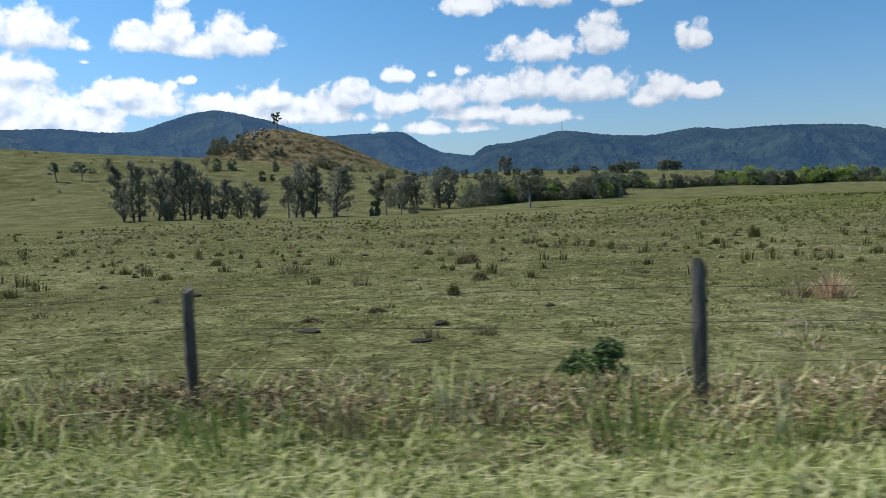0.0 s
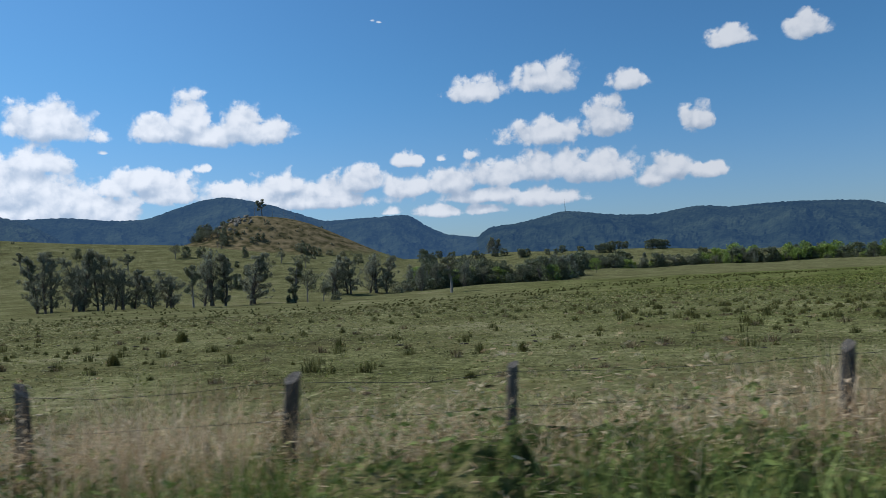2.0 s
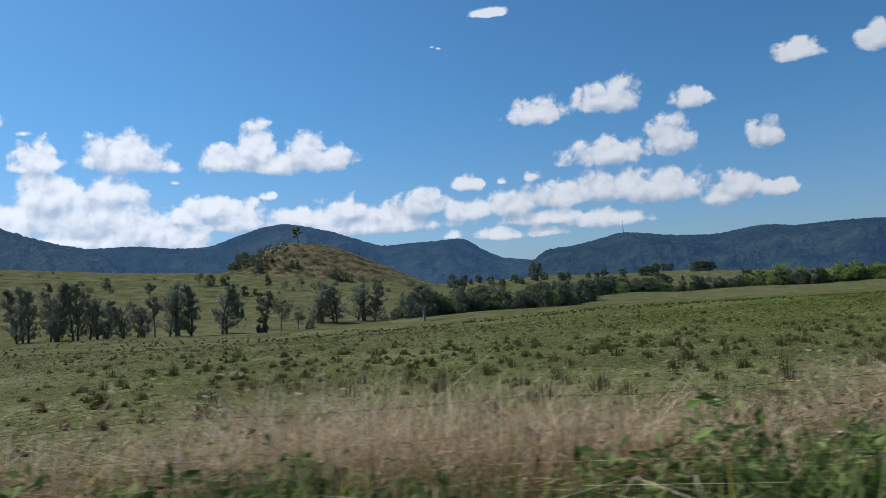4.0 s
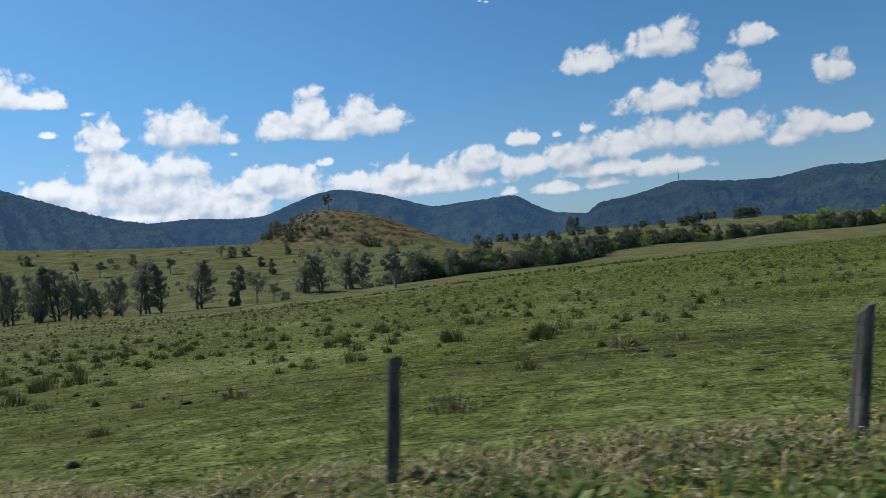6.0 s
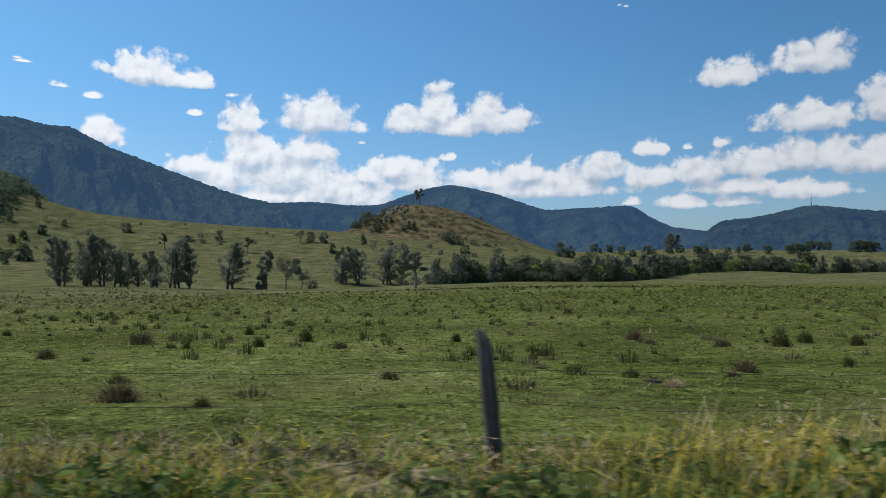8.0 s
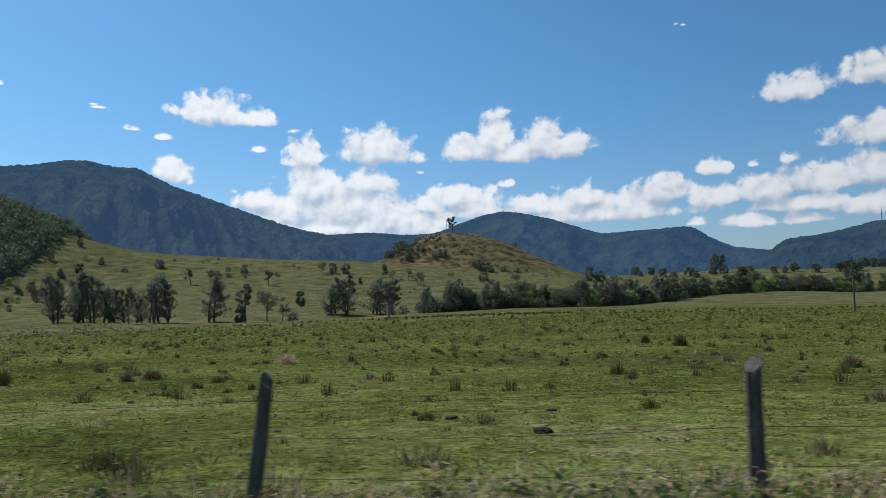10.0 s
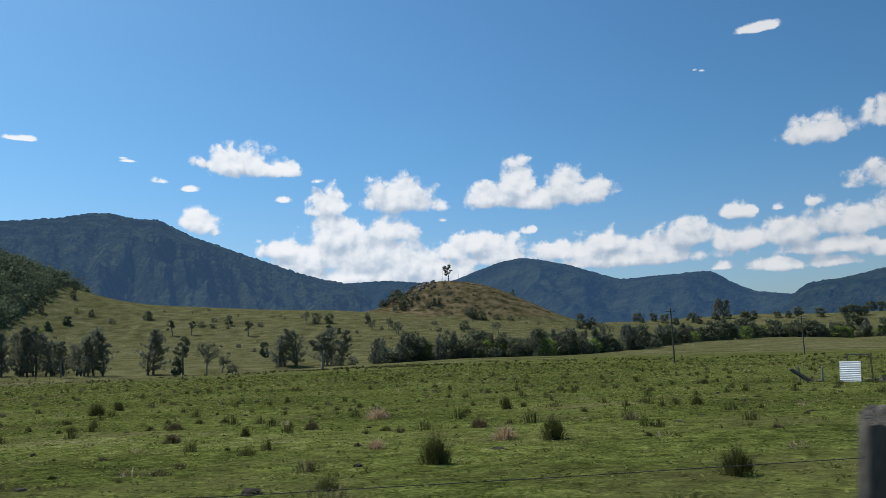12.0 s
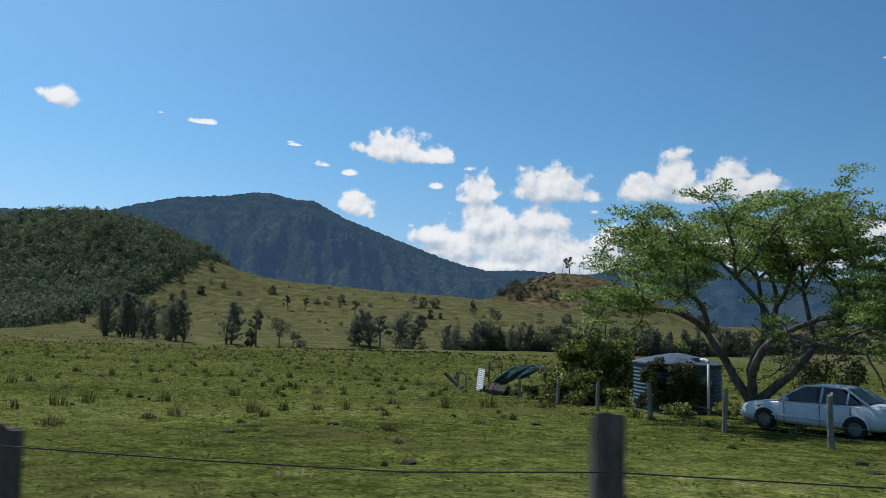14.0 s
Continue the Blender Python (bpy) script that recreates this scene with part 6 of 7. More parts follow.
            # flat dark sheet on the uncut body, imitating the shade inside the arch
            mesh("arch_shade_sheet", [(wx, side * 0.861, 0.30)] + [(wx + a, side * 0.861, 0.30 + b) for a, b in ring], [[0, i, i + 1] for i in range(1, 15)], RUBBER, car, "flat dark sheet standing in for the wheel arch's shaded hollow")
    part("front_bumper", box(2.12, 0, 0.40, 0.16, 1.42, 0.20, 0.06), CAR_PAINT, car)
    part("rear_bumper", box(-2.13, 0, 0.46, 0.16, 1.44, 0.24, 0.06), CAR_PAINT, car)
    part("grille", box(2.17, 0, 0.60, 0.06, 0.66, 0.09, 0.02), RUBBER, car)
    part("number_plate", box(2.215, 0, 0.42, 0.012, 0.37, 0.12, 0.004), PVC, car)
    return car


sedan(231.42, 97.95, 167)


# ---- grass, rushes, weeds ----


def verge_height(l):
    return np.interp(l, [-20, 4, 8, 10, 24, 25.5, 27.6, 28.8, 44, 47, 60, 62, 80, 98, 110, 117, 119, 123, 126, 140, 148, 156, 162, 186, 196, 205], [0.12, 0.14, 0.34, 0.72, 0.78, 0.30, 0.32, 0.95, 0.90, 1.05, 1.05, 1.05, 1.05, 0.7, 0.22, 0.20, 0.38, 0.38, 0.34, 0.46, 0.72, 0.72, 0.52, 0.42, 0.14, 0.06])


def mound(l, s):
    """Height of the matted grass at a place of the verge: lumpy, falling to both sides."""
    lumps = 0.62 + 0.30 * np.sin(l * 1.9 + 1.4 * np.sin(s * 2.3)) * np.sin(l * 0.77 + s * 1.9) + 0.16 * np.sin(l * 4.3 + s * 3.1) * np.sin(l * 2.9 - s * 4.7)
    return verge_height(l) * lumps * smooth(s, 3.5, 4.7) * (1 - smooth(s, 5.9, 6.9))


def grow(name, count, l0, l1, s0, s1, material, label, tall, width, seed, patch=0.5, lean=0.35, keep=None, hfun=None):
    """Blades strewn along the road between two offsets, thick in patches."""
    rng = np.random.default_rng(seed)
    l, s = rng.uniform(l0, l1, count), rng.uniform(0, 1, count)
    s = s0 + (s1 - s0) * s
    dense = 0.5 + 0.5 * np.sin(l * 1.7 + 2 * np.sin(s * 1.9 + seed) + seed) * np.sin(l * 0.53 + s * 2.3 + seed * 2)
    ok = rng.uniform(0, 1, count) < (1 - patch) + patch * dense
    if keep is not None:
        ok &= rng.uniform(0, 1, count) < keep(l, s)
    l, s, dense = l[ok], s[ok], dense[ok]
    off = fence_offset(l) - 5.6
    x, y = road_point(l, s + off * (s > 3.9))
    z = land(x, y) - 0.02
    h = (hfun(l) if hfun is not None else 1.0) * tall * rng.uniform(0.45, 1.15, len(l)) * (0.65 + 0.5 * dense)
    v, f = blades(rng, x, y, z, h, width * rng.uniform(0.6, 1.4, len(l)), lean)
    return stuff(name, v, f, material, label, "grass")


near = lambda pts, vals: (lambda l, s: np.interp(l, pts, vals))


def build_thatch():
    l = np.arange(-14, 204, 0.16)
    s = np.linspace(3.4, 7.0, 23)
    L, S = np.meshgrid(l, s, indexing="ij")
    off = (fence_offset(L) - 5.6) * (S > 3.9)
    x, y = road_point(L.ravel(), (S + off).ravel())
    rng = np.random.default_rng(90)
    z = land(x, y) + 0.66 * mound(L, S).ravel() - 0.03 + rng.normal(0, 0.05, len(x)) * smooth(mound(L, S).ravel(), 0.02, 0.2)
    i = (np.arange(len(l) - 1)[:, None] * len(s) + np.arange(len(s) - 1)[None, :]).ravel()
    f = np.stack([i, i + len(s), i + len(s) + 1, i + 1], 1)
    stuff("matted_verge_grass", np.stack([x, y, z], 1), f, THATCH, "matted green and straw grass filling the verge", "grass")


build_thatch()
grow("verge_grass", 110000, 6, 200, 3.7, 5.2, GRASS, "rank green grass along the road verge", 0.80, 0.014, 1, 0.6, 0.45, lambda l, s: 1 - 0.7 * smooth(s, 4.5, 4.8) * smooth(l, 58, 63) * (1 - smooth(l, 92, 104)), verge_height)
grow("verge_straw", 150000, 8, 198, 4.5, 6.5, STRAW, "tall dry straw-coloured grass along the fence", 1.10, 0.009, 2, 0.75, 0.5, near([8, 10, 24, 25, 27.6, 28.4, 44, 48, 58, 62, 90, 118, 140, 190, 198], [0.3, 1, 1, 0.2, 0.2, 1, 0.9, 0.12, 0.12, 0.9, 0.8, 0.2, 0.35, 0.25, 0.1]), verge_height)
grow("leaning_straw", 52000, 58, 104, 4.75, 6.5, STRAW, "dry straw-coloured grass bent over the verge", 1.16, 0.011, 8, 0.5, 0.75, near([58, 63, 92, 104], [0, 1, 0.9, 0.1]), verge_height)
grow("verge_yellow_grass", 190000, 46, 170, 4.0, 6.2, YELLOW_GRASS, "yellow-green tall grass on the verge", 0.95, 0.017, 3, 0.5, 0.6, near([46, 49, 58, 61, 120, 136, 140, 147, 150, 158, 165, 170], [0.2, 1, 1, 0.02, 0.03, 0.25, 0.45, 0.45, 0.9, 0.7, 0.1, 0]), verge_height)
grow("short_verge_grass", 24000, -16, 215, 3.1, 4.4, VERGE_TURF, "short mown grass beside the gravel", 0.14, 0.024, 4, 0.3, 0.7)
grow("wide_verge_grass", 130000, -16, 14, 3.0, 6.0, VERGE_TURF, "short pale green grass on the wide verge", 0.14, 0.020, 7, 0.3, 0.9)
grow("fence_weeds", 15000, -16, 200, 4.8, 6.4, DEAD_WEED, "brown dead weeds tangled under the fence", 0.34, 0.012, 5, 1.0, 0.9)
grow("fence_grass", 9000, -16, 14, 4.6, 6.4, VERGE_TURF, "pale green weeds tangled under the fence", 0.42, 0.016, 6, 0.9, 0.7)


def verge_leaves(name, count, material, label, low, high, size, seed, l0, l1, s0, s1, keep, droop=0.1, slim=0.45, bare=0.25):
    """Small weed leaves or seed heads over the matted verge, from part of its height to above it."""
    rng = np.random.default_rng(seed)
    l, s = rng.uniform(l0, l1, count), rng.uniform(s0, s1, count)
    dense = 0.5 + 0.5 * np.sin(l * 1.3 + seed + 1.5 * np.sin(s * 2.1)) * np.sin(l * 0.41 + s * 1.7 + seed)
    ok = rng.uniform(0, 1, count) < np.interp(l, *keep) * (bare + (1 - bare) * dense)
    l, s, dense = l[ok], s[ok], dense[ok]
    x, y = road_point(l, s + (fence_offset(l) - 5.6) * (s > 3.9))
    h = np.maximum(mound(l, s), 0.06) * rng.uniform(low, high, len(l))
    c = np.stack([x, y, land(x, y) + h + 0.02], 1)
    v, f = leaves(rng, [(0, 0, 0)], [(0.04, 0.04, 0.03)], len(l), size, droop=droop, slim=slim)
    v = v + np.repeat(c, 4, 0)
    return stuff(name, v, f, material, label, "weeds")


DRY_STRETCH = ([8, 10, 24, 25, 27.6, 28.4, 44, 48, 58, 62, 90, 118, 140, 160, 190, 198], [0.1, 1, 1, 0.25, 0.25, 1, 0.9, 0.12, 0.12, 1, 0.9, 0.2, 0.25, 0.6, 0.3, 0])
verge_leaves("verge_weeds", 120000, GRASS, "leafy green weeds in the verge", 0.3, 1.05, 0.040, 71, -14, 200, 3.6, 5.1, ([-14, 3, 7, 24, 26, 29, 40, 60, 120, 196, 200], [0.03, 0.05, 0.7, 0.8, 1, 1, 0.8, 0.8, 0.9, 0.8, 0]), 0.1, 0.4)
verge_leaves("broad_weeds", 105000, GRASS, "broad-leaved green weeds along the foot of the verge", 0.5, 1.15, 0.058, 79, 60, 200, 3.6, 4.6, ([60, 68, 94, 106, 120, 134, 164, 190, 200], [0.2, 0.9, 0.9, 0.2, 0.1, 0.8, 0.8, 0.5, 0]), 0.1, 0.5, 0.35)
verge_leaves("back_weeds", 80000, GRASS, "leafy green weeds among the dry grass", 0.3, 1.0, 0.040, 75, 10, 198, 5.0, 6.6, ([10, 24, 26, 29, 31, 60, 118, 122, 150, 196], [0.5, 0.6, 1, 1, 0.5, 0.5, 1, 1, 0.8, 0.8]), 0.1, 0.4, 0.0)
verge_leaves("seed_heads", 260000, STRAW, "pale dry seed heads of the tall verge grass", 0.6, 1.35, 0.030, 72, 8, 198, 4.6, 6.6, DRY_STRETCH, 0.1, 0.22)
verge_leaves("front_seed_heads", 40000, STRAW, "pale dry seed heads leaning over the verge weeds", 0.5, 1.2, 0.034, 76, 8, 198, 4.0, 4.8, DRY_STRETCH, 0.1, 0.22, 0.0)
verge_leaves("yellow_leaves", 26000, YELLOW_GRASS, "yellow-green leaf tips of the verge grass", 0.4, 1.15, 0.040, 77, 44, 172, 4.0, 6.4, ([44, 49, 58, 61, 120, 140, 146, 158, 165, 172], [0.3, 1, 1, 0.05, 0.15, 0.6, 1, 0.9, 0.3, 0]), 0.1, 0.25, 0.1)
verge_leaves("dead_leaves", 40000, DEAD_WEED, "brown dead leaf litter in the verge weeds", 0.3, 1.1, 0.036, 73, -14, 198, 4.2, 6.4, ([-14, 198], [0.8, 0.7]), 0.2, 0.3, 0.0)
verge_leaves("pale_weeds", 26000, STRAW, "pale dry weed heads under the fence", 0.2, 2.6, 0.036, 74, -14, 12, 4.9, 6.3, ([-14, -0.5, 0.5, 12], [0.35, 0.35, 1, 1]), 0.2, 0.25)
verge_leaves("brown_weeds", 30000, DEAD_WEED, "brown dead weeds massed under the fence", 0.2, 2.4, 0.038, 78, -14, 10, 4.9, 6.2, ([-14, 2, 4, 10], [1, 1, 0.5, 0.8]), 0.2, 0.25)


def pasture_turf(name, n, seed, material, label, east):
    """Short grazed turf: small blades lying every way, bright and dark mixed."""
    rng = np.random.default_rng(seed)
    l = rng.uniform(-60, 300, n)
    side = 1 / (1 + np.exp(-(l - 88 + rng.normal(0, 22, n)) / 9))
    l = l[rng.uniform(0, 1, n) < (side if east else 1 - side)]
    n = len(l)
    s = 5.2 + 130 * rng.uniform(0, 1, n) ** 2.8 + fence_offset(l) - 5.6
    x, y = road_point(l, s)
    c = np.stack([x, y, land(x, y) + 0.035 * (1 + s / 50)], 1)
    v, f = leaves(rng, [(0, 0, 0)], [(0.02, 0.02, 0.02)], n, 0.042, droop=0.0, slim=0.30)
    k = (1 + s / 20)[:, None]
    v = (v.reshape(-1, 4, 3) * np.repeat(k, 3, 1)[:, None, :] * np.array([1.0, 1.0, 0.42]) + c[:, None, :]).reshape(-1, 3)
    stuff(name, v, f, material, label, "grass")


def clumps(name, count, seed, material, label, category, tall, spread, per, width, near_s, far_s, power=1.0, l0=-90, l1=340, splay=0.30, lean=0.22):
    rng = np.random.default_rng(seed)
    l = rng.uniform(l0, l1, count)
    s = near_s + (far_s - near_s) * rng.uniform(0, 1, count) ** power
    patchy = 0.5 + 0.5 * np.sin(l * 0.11 + seed) * np.sin(s * 0.09 + 1.7 * np.sin(l * 0.05))
    ok = rng.uniform(0, 1, count) < 0.35 + 0.65 * patchy
    l, s = l[ok], s[ok]
    big = rng.uniform(0.45, 1.25, len(l)) ** 1.4
    x, y = road_point(l, s)
    k = np.repeat(np.arange(len(x)), per)
    r = rng.normal(0, 1, (len(k), 2)) * spread * big[k][:, None]
    bx, by = x[k] + r[:, 0], y[k] + r[:, 1]
    z = land(x, y)[k] - 0.03
    h = tall * big[k] * rng.uniform(0.6, 1.1, len(k)) * np.exp(-0.22 * ((r / (spread * big[k][:, None])) ** 2).sum(1))
    v, f = blades(rng, bx, by, z, h, width * (1 + s[k] / 70), lean, (r[:, 0] / spread * splay, r[:, 1] / spread * splay))
    stuff(name, v, f, material, label, category)


pasture_turf("pasture_grass", 260000, 14, TURF, "short green grazed grass over the paddock", True)
pasture_turf("dry_pasture_grass", 210000, 15, DRY_TURF, "short olive and straw grazed grass over the paddock", False)
clumps("rushes", 5600, 16, RUSH, "dark olive rush clumps dotted over the paddock", "rushes", 0.50, 0.13, 44, 0.020, 20, 235, 1.35, splay=0.10, lean=0.12)
clumps("near_rushes", 420, 17, RUSH, "dark olive rush clumps dotted over the paddock", "rushes", 0.32, 0.12, 190, 0.010, 9, 45, splay=0.14, lean=0.2)
clumps("field_rushes", 420, 29, RUSH, "dark olive rush clumps standing in the dry paddock", "rushes", 0.52, 0.14, 110, 0.014, 15, 62, 0.9, 52, 118, 0.12, 0.14)
clumps("turf_tufts", 20000, 26, TURF, "small bright tufts of grazed grass over the paddock", "grass", 0.16, 0.14, 15, 0.018, 6, 100, 1.6, splay=0.6, lean=0.6)
clumps("dark_tufts", 22000, 27, RUSH, "small dark tufts of weed in the grazed grass", "weeds", 0.15, 0.11, 12, 0.020, 6, 150, 1.4, splay=0.6, lean=0.5)
clumps("dead_tussocks", 1500, 18, DEAD_WEED, "brown dead grass tussocks in the paddock", "tussocks", 0.36, 0.15, 80, 0.015, 8, 110, 1.2, splay=0.25, lean=0.3)
clumps("straw_tussocks", 500, 19, STRAW, "pale dry grass tussocks in the paddock", "tussocks", 0.26, 0.15, 24, 0.018, 7, 100, 1.2)
BROWN_TUSSOCKS = [
    (132.3, 32.3, 0.45), (123.3, 38.8, 0.4), (121.0, 45.0, 0.6), (134.6, 37.5, 0.22), (138.6, 53.8, 0.33), (128.9, 45.8, 0.36), (141.5, 40.9, 0.17), (176.4, 66.9, 0.62), (188.7, 62.2, 0.31), (190.2, 62.0, 0.22),
    (195.0, 57.7, 0.57), (183.7, 74.5, 0.41), (189.7, 75.3, 0.43), (196.2, 75.7, 0.42), (188.3, 70.1, 0.34), (205.3, 74.0, 0.19), (137.7, 56.5, 0.57), (141.3, 52.9, 0.49), (146.2, 47.8, 0.47), (149.2, 59.0, 0.48),
    (149.5, 60.1, 0.59), (154.9, 57.1, 0.3), (141.8, 42.5, 0.42), (111.7, 22.8, 0.28), (111.8, 23.9, 0.23), (112.6, 28.4, 0.19), (115.6, 27.7, 0.28), (115.1, 29.7, 0.23), (117.2, 29.6, 0.28), (118.2, 31.5, 0.26)]
BROWN_TUSSOCKS_MORE = [
    (119.1, 30.3, 0.25), (113.3, 24.4, 0.28), (58.0, 16.3, 0.36), (57.1, 17.1, 0.25), (59.6, 15.8, 0.28), (-0.1, 28.3, 0.52), (0.2, 29.7, 0.54), (13.8, 29.2, 0.23), (17.9, 27.5, 0.39), (0.4, 20.8, 0.35),
    (-1.7, 13.7, 0.13), (-2.7, 12.5, 0.1)]
RUSH_TUSSOCKS = [
    (125.8, 48.7, 0.69), (126.0, 45.2, 0.46), (130.9, 52.2, 0.52), (143.4, 53.9, 0.71), (144.5, 56.8, 0.63), (146.2, 55.6, 0.61), (133.9, 32.3, 0.2), (124.7, 43.0, 0.32), (188.6, 58.1, 0.49), (168.3, 83.0, 0.92),
    (200.2, 71.5, 0.71), (189.0, 72.6, 0.36), (192.9, 86.1, 0.64), (199.6, 66.2, 0.74), (165.6, 86.7, 0.73), (201.6, 85.7, 0.56), (205.2, 65.4, 0.52), (149.3, 49.5, 0.37), (148.5, 50.2, 0.32), (144.4, 45.2, 0.35),
    (147.4, 43.8, 0.3), (104.9, 35.1, 0.56), (104.8, 33.9, 0.44), (101.6, 36.7, 0.52), (111.1, 47.4, 0.4), (121.3, 51.3, 0.51), (112.7, 23.2, 0.41), (57.3, 27.6, 0.73), (55.5, 27.1, 0.57), (62.0, 20.2, 0.34)]
RUSH_TUSSOCKS_MORE = [
    (60.5, 21.1, 0.3), (17.7, 45.5, 0.92), (22.0, 28.2, 0.67), (-0.3, 16.8, 0.31), (13.7, 40.6, 0.46), (37.5, 25.9, 0.44), (27.3, 47.8, 0.46)]
STRAW_TUSSOCKS = [
    (188.8, 81.1, 0.68), (198.8, 71.6, 0.53), (196.2, 69.4, 0.32), (140.4, 37.9, 0.25), (11.5, 18.4, 0.49), (7.0, 14.2, 0.61), (121.9, 37.9, 0.37), (148.1, 46.6, 0.4), (150.2, 68.5, 0.8)]


def tussock_mesh(seed, blades_count, spread, splay, lean, width, material):
    """A dense clump of leaves, one metre high, to be scaled."""
    rng = np.random.default_rng(seed)
    r = rng.normal(0, 1, (blades_count, 2)) * spread
    far = np.hypot(r[:, 0], r[:, 1]) / spread
    h = rng.uniform(0.55, 1.05, blades_count) * np.exp(-0.16 * far ** 2)
    v, f = blades(rng, r[:, 0], r[:, 1], np.full(blades_count, -0.06), h, width * rng.uniform(0.7, 1.3, blades_count), lean, (r[:, 0] / spread * splay, r[:, 1] / spread * splay))
    me = bpy.data.meshes.new("tussock")
    me.from_pydata(v.tolist(), [], f)
    me.materials.append(material)
    return me


def tussocks(rows, kinds, name, label, group, wide):
    for i, (x, y, h) in enumerate(rows):
        ob = new(name, kinds[i % len(kinds)])
        tagged(ob, label, "tussock", group)
        w = max(h, 0.28) * wide * (0.9 + 0.3 * ((x * 7.3 + y * 3.1) % 1))
        ob.matrix_basis = pose(x, y, spot(x, y), 0, 0, x * 57 % 360) @ Matrix.Diagonal((w, w, h * 1.12, 1))


tussocks(BROWN_TUSSOCKS + BROWN_TUSSOCKS_MORE, [tussock_mesh(60 + i, 520, 0.34, 0.42, 0.25, 0.030, DEAD_WEED) for i in range(3)], "brown_tussock", "rounded brown dead tussock standing in the grazed grass", "brown tussocks", 0.80)
tussocks(RUSH_TUSSOCKS + RUSH_TUSSOCKS_MORE, [tussock_mesh(70 + i, 420, 0.22, 0.22, 0.14, 0.026, RUSH) for i in range(3)], "rush_clump", "dark olive rush clump standing in the grazed grass", "rush clumps", 0.80)
tussocks(STRAW_TUSSOCKS, [tussock_mesh(80 + i, 420, 0.32, 0.45, 0.3, 0.026, STRAW) for i in range(2)], "straw_tussock", "pale straw-coloured grass tussock in the paddock", "straw tussocks", 0.8)
clumps("verge_tussocks", 150, 20, GRASS, "rank green tussocks along the fence", "tussocks", 0.7, 0.16, 46, 0.016, 4.2, 5.8, 1.0, -10, 196)
clumps("verge_dry_tussocks", 150, 22, DEAD_WEED, "brown dry tussocks along the fence", "tussocks", 0.6, 0.16, 46, 0.012, 4.4, 6.0, 1.0, -10, 196)


def dung():
    """Dark dried cow pats and clods lying in the grass."""
    rng = np.random.default_rng(23)
    pieces = []
    for _ in range(420):
        l, s = rng.uniform(-60, 300), 7 + 60 * rng.uniform(0, 1) ** 1.4
        x, y = road_point(l, s)
        x, y = float(x), float(y)
        z = float(land(np.array([x]), np.array([y]), np.array([s]))[0])
        r, h = rng.uniform(0.07, 0.16), rng.uniform(0.03, 0.08)
        v, f = [], []
        for j, (q, zz) in enumerate(((1.0, -0.02), (0.85, h * 0.7), (0.45, h))):
            v += [(x + q * r * rng.uniform(0.8, 1.2) * math.cos(k * math.pi / 4) * 1.3, y + q * r * rng.uniform(0.8, 1.2) * math.sin(k * math.pi / 4), z + zz * rng.uniform(0.8, 1.2)) for k in range(8)]
            if j:
                f += [[(j - 1) * 8 + k, (j - 1) * 8 + (k + 1) % 8, j * 8 + (k + 1) % 8, j * 8 + k] for k in range(8)]
        f.append(list(range(16, 24)))
        pieces.append((v, f))
    v, f = join(pieces)
    stuff("dung", v, f, DUNG, "dark dried dung and clods in the grass", "dung")


dung()

# bare washed-out earth of the roadside drain
EARTH = surface("bare_earth", [(0.12, 0.085, 0.055), (0.24, 0.175, 0.12), (0.36, 0.28, 0.20)], scale=1.5, fine=14, rough=0.95, bump=0.8, height=0.04)


def drain_bank():
    """A low broken bank of pale earth and clods between the verge and the fence."""
    rng = np.random.default_rng(35)
    l, w = np.linspace(25.2, 27.9, 28), np.linspace(4.3, 8.2, 30)
    L, S = np.meshgrid(l, w, indexing="ij")
    x, y = road_point(L.ravel(), S.ravel())
    u, q = (L.ravel() - 25.2) / 2.7, (S.ravel() - 4.3) / 3.9
    rim = np.minimum(smooth(u, 0, 0.3), 1 - smooth(u, 0.7, 1)) * np.minimum(smooth(q, 0, 0.25), 1 - smooth(q, 0.7, 1))
    z = land(x, y) - 0.05 + rim * (0.17 + 0.10 * np.sin(L.ravel() * 3.1) * np.sin(S.ravel() * 2.7) + rng.normal(0, 0.03, len(x)))
    i = (np.arange(27)[:, None] * 30 + np.arange(29)[None, :]).ravel()
    tagged(mesh("earth_bank", np.stack([x, y, z], 1), np.stack([i, i + 30, i + 31, i + 1], 1), EARTH), "pale bare earth washed out in the roadside drain", "earth bank")


drain_bank()
# litter on the verge
for l, s, w in ((8.0, 4.3, 0.12), (118.4, 4.2, 0.12), (16.0, 4.0, 0.12)):
    x, y = road_point(l, s)
    x, y = float(x), float(y)
    bm = bmesh.new()
    bmesh.ops.create_grid(bm, x_segments=6, y_segments=4, size=w)
    for q in bm.verts:
        q.co.z = 0.07 * noise.noise(q.co * 9 + Vector((l, 0, 0))) + 0.05
        q.co.y *= 0.6
    p = tagged(part("litter", bm, PLASTIC_WHITE), "crumpled white plastic litter in the grass", "litter", "roadside litter")
    mod = p.modifiers.new("thickness", "SOLIDIFY")
    mod.thickness = 0.003
    p.matrix_basis = pose(x, y, spot(x, y) + 0.03, 12, 8, l * 40)
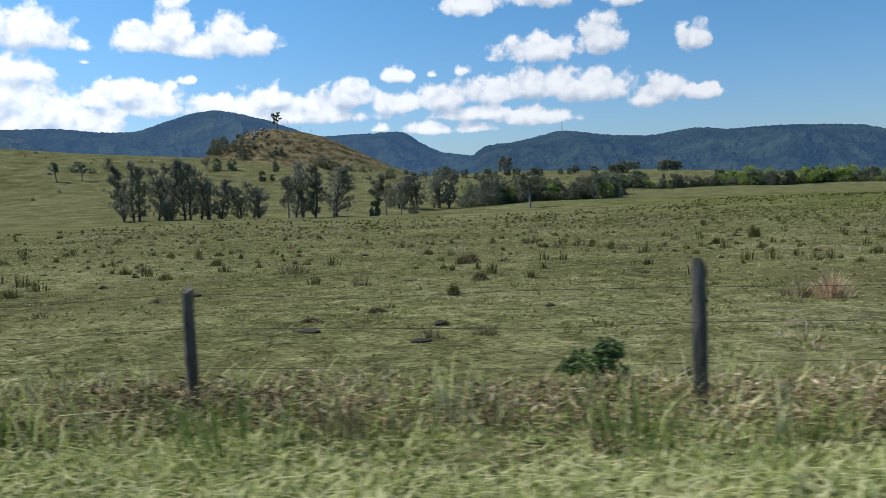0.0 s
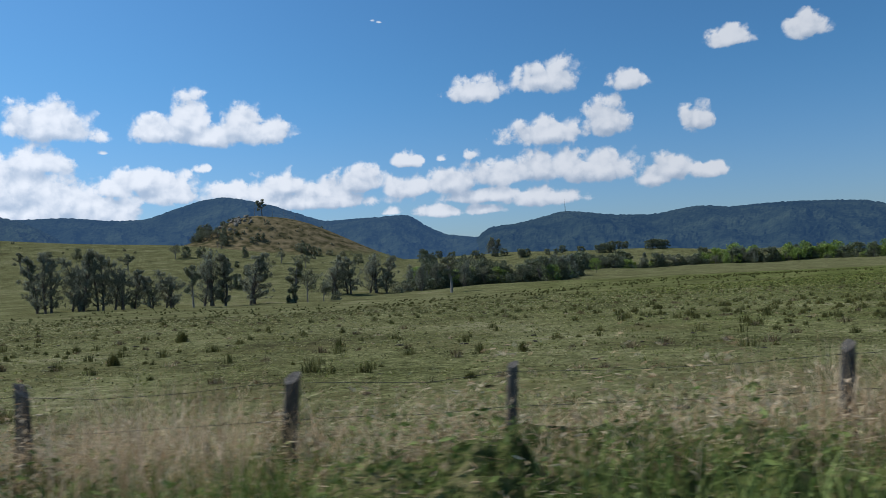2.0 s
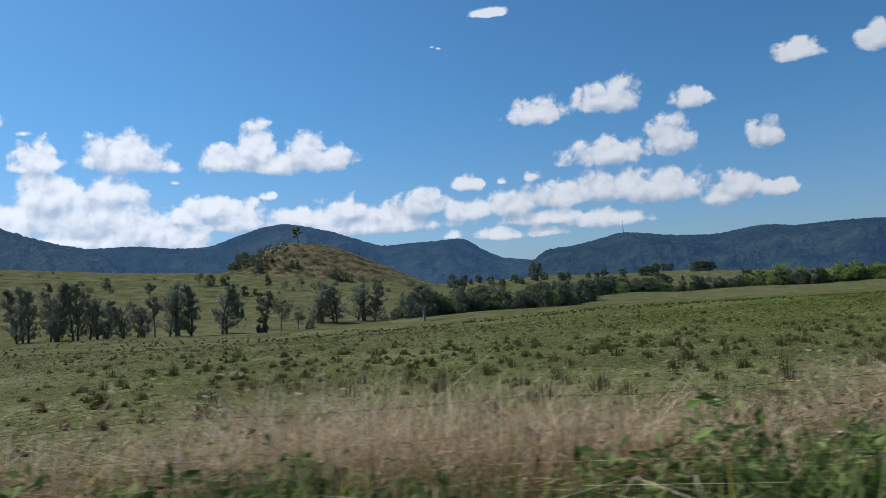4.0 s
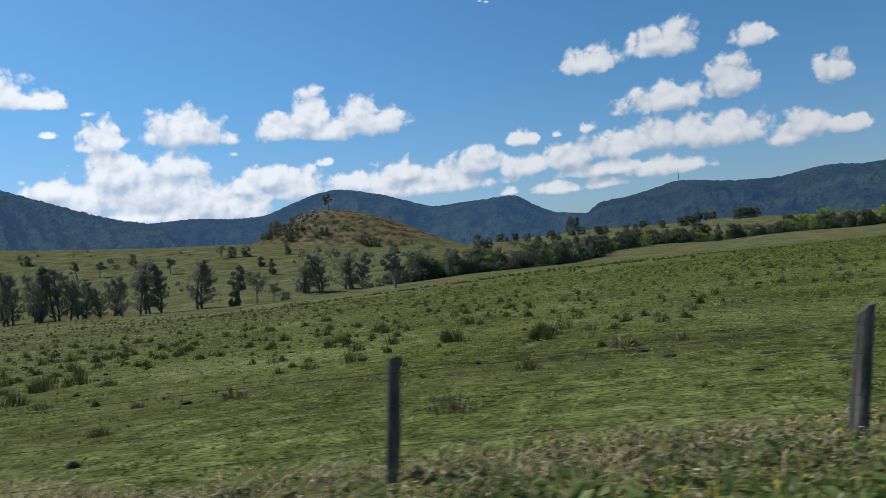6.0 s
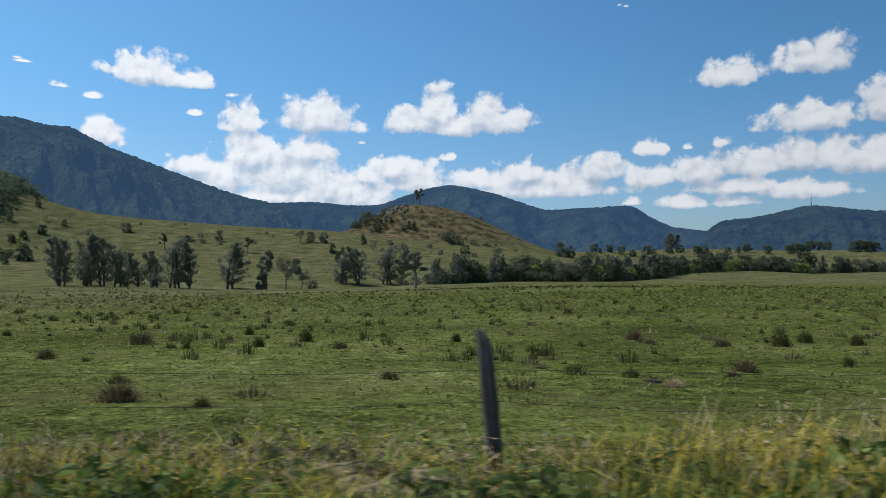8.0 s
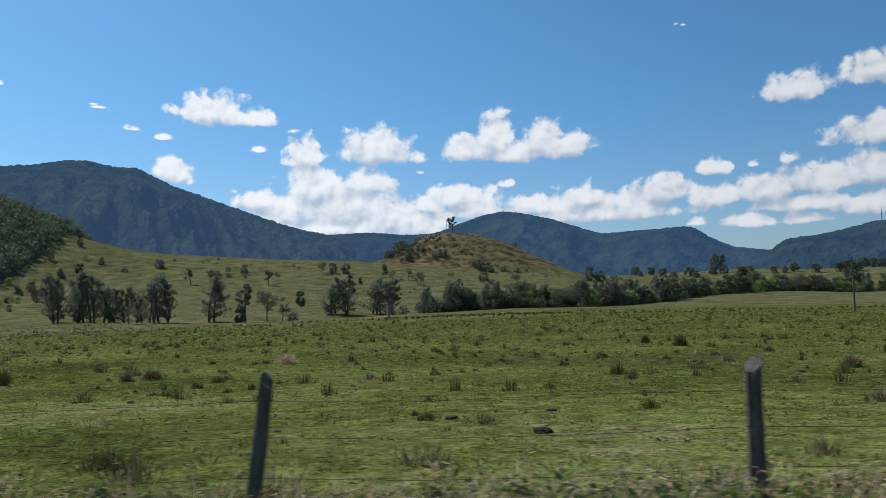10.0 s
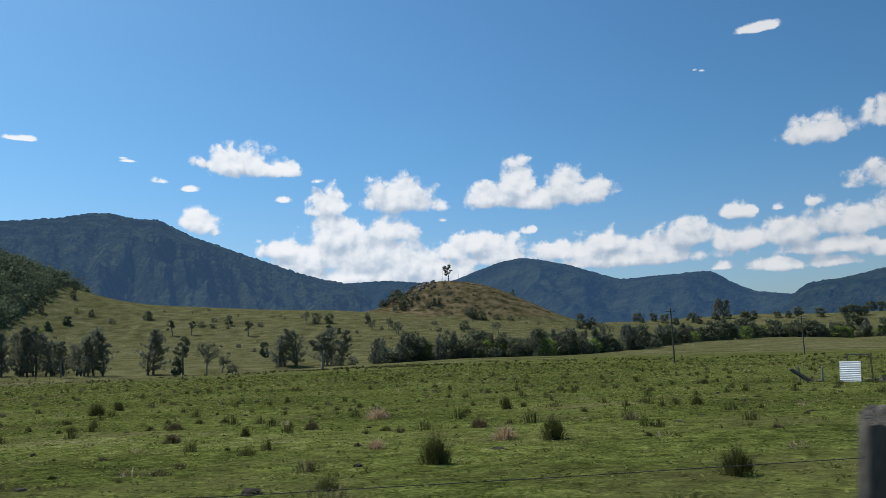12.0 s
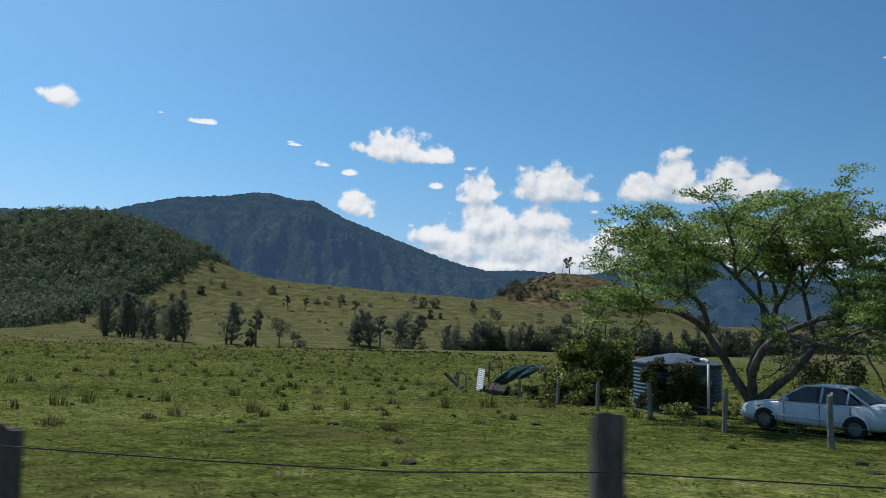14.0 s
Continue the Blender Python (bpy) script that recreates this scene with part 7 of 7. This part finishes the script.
# green roadside bushes
WEED_LEAF = surface("weed_leaves", [(0.04, 0.065, 0.02), (0.11, 0.16, 0.045), (0.21, 0.27, 0.09)], scale=0.8, fine=3, rough=0.6, bump=0, island=0.5, through_light=0.35, spec=0.3)
leafy("verge_bush", 44.2, 6.0, [(0, 0, 0.45, 0.34, 0.45), (0.12, 0.05, 0.85, 0.22, 0.30), (-0.15, 0, 0.35, 0.30, 0.3)], 2200, 0.045, WEED_LEAF, "dark green upright bush growing in the verge grass", "bush", 51)
leafy("verge_shoot", 45.6, 5.6, [(0, 0, 0.4, 0.26, 0.4), (0.02, 0.05, 0.8, 0.16, 0.32), (0.2, 0, 0.25, 0.3, 0.25)], 1500, 0.04, BUSH_LEAF, "bright green leafy shoot growing in the verge grass", "bush", 56)
leafy("drain_weeds", 27.6, 5.4, [(0, 0, 0.3, 0.5, 0.3), (0.6, 0.2, 0.3, 0.4, 0.3), (-0.5, 0.1, 0.25, 0.4, 0.25)], 1800, 0.045, WEED_LEAF, "dark green weeds filling the roadside drain", "weeds", 55)
leafy("culvert_bush", 25.4, 5.1, [(0, 0, 0.35, 0.6, 0.35), (0.7, 0.3, 0.3, 0.5, 0.3), (-0.5, 0.4, 0.3, 0.5, 0.3)], 2000, 0.045, WEED_LEAF, "low green bush beside the roadside drain", "bush", 52)
leafy("fence_thistle", 1.25, 6.7, [(0, 0, 0.28, 0.26, 0.22), (-0.2, 0.1, 0.2, 0.22, 0.16)], 900, 0.035, WEED_LEAF, "small green thistle growing by the fence", "weed", 53)
leafy("dark_verge_bush", 73.0, 9.9, [(0, 0, 0.3, 0.4, 0.3), (0.6, 0.1, 0.28, 0.35, 0.28), (-0.5, -0.1, 0.25, 0.35, 0.25)], 3500, 0.04, WEED_LEAF, "dark green bush in the tall dry grass", "bush", 54)
leafy("west_verge_bush", 60.6, 7.7, [(0, 0, 0.4, 0.32, 0.4), (0.2, 0.1, 0.7, 0.2, 0.25)], 1400, 0.045, WEED_LEAF, "dark green bush in the yellow grass", "bush", 57)
leafy("fence_bush", 122.0, 21.6, [(0, 0, 0.35, 0.32, 0.32), (0.25, 0.1, 0.45, 0.24, 0.22)], 1500, 0.045, WEED_LEAF, "dark green bush among the roadside weeds", "bush", 58)
leafy("bright_verge_bush", 116.7, 20.2, [(0, 0, 0.38, 0.42, 0.38), (0.4, 0.1, 0.35, 0.35, 0.3), (-0.4, 0, 0.22, 0.3, 0.22)], 2600, 0.045, WEED_LEAF, "green bush beside the fence post", "bush", 59)
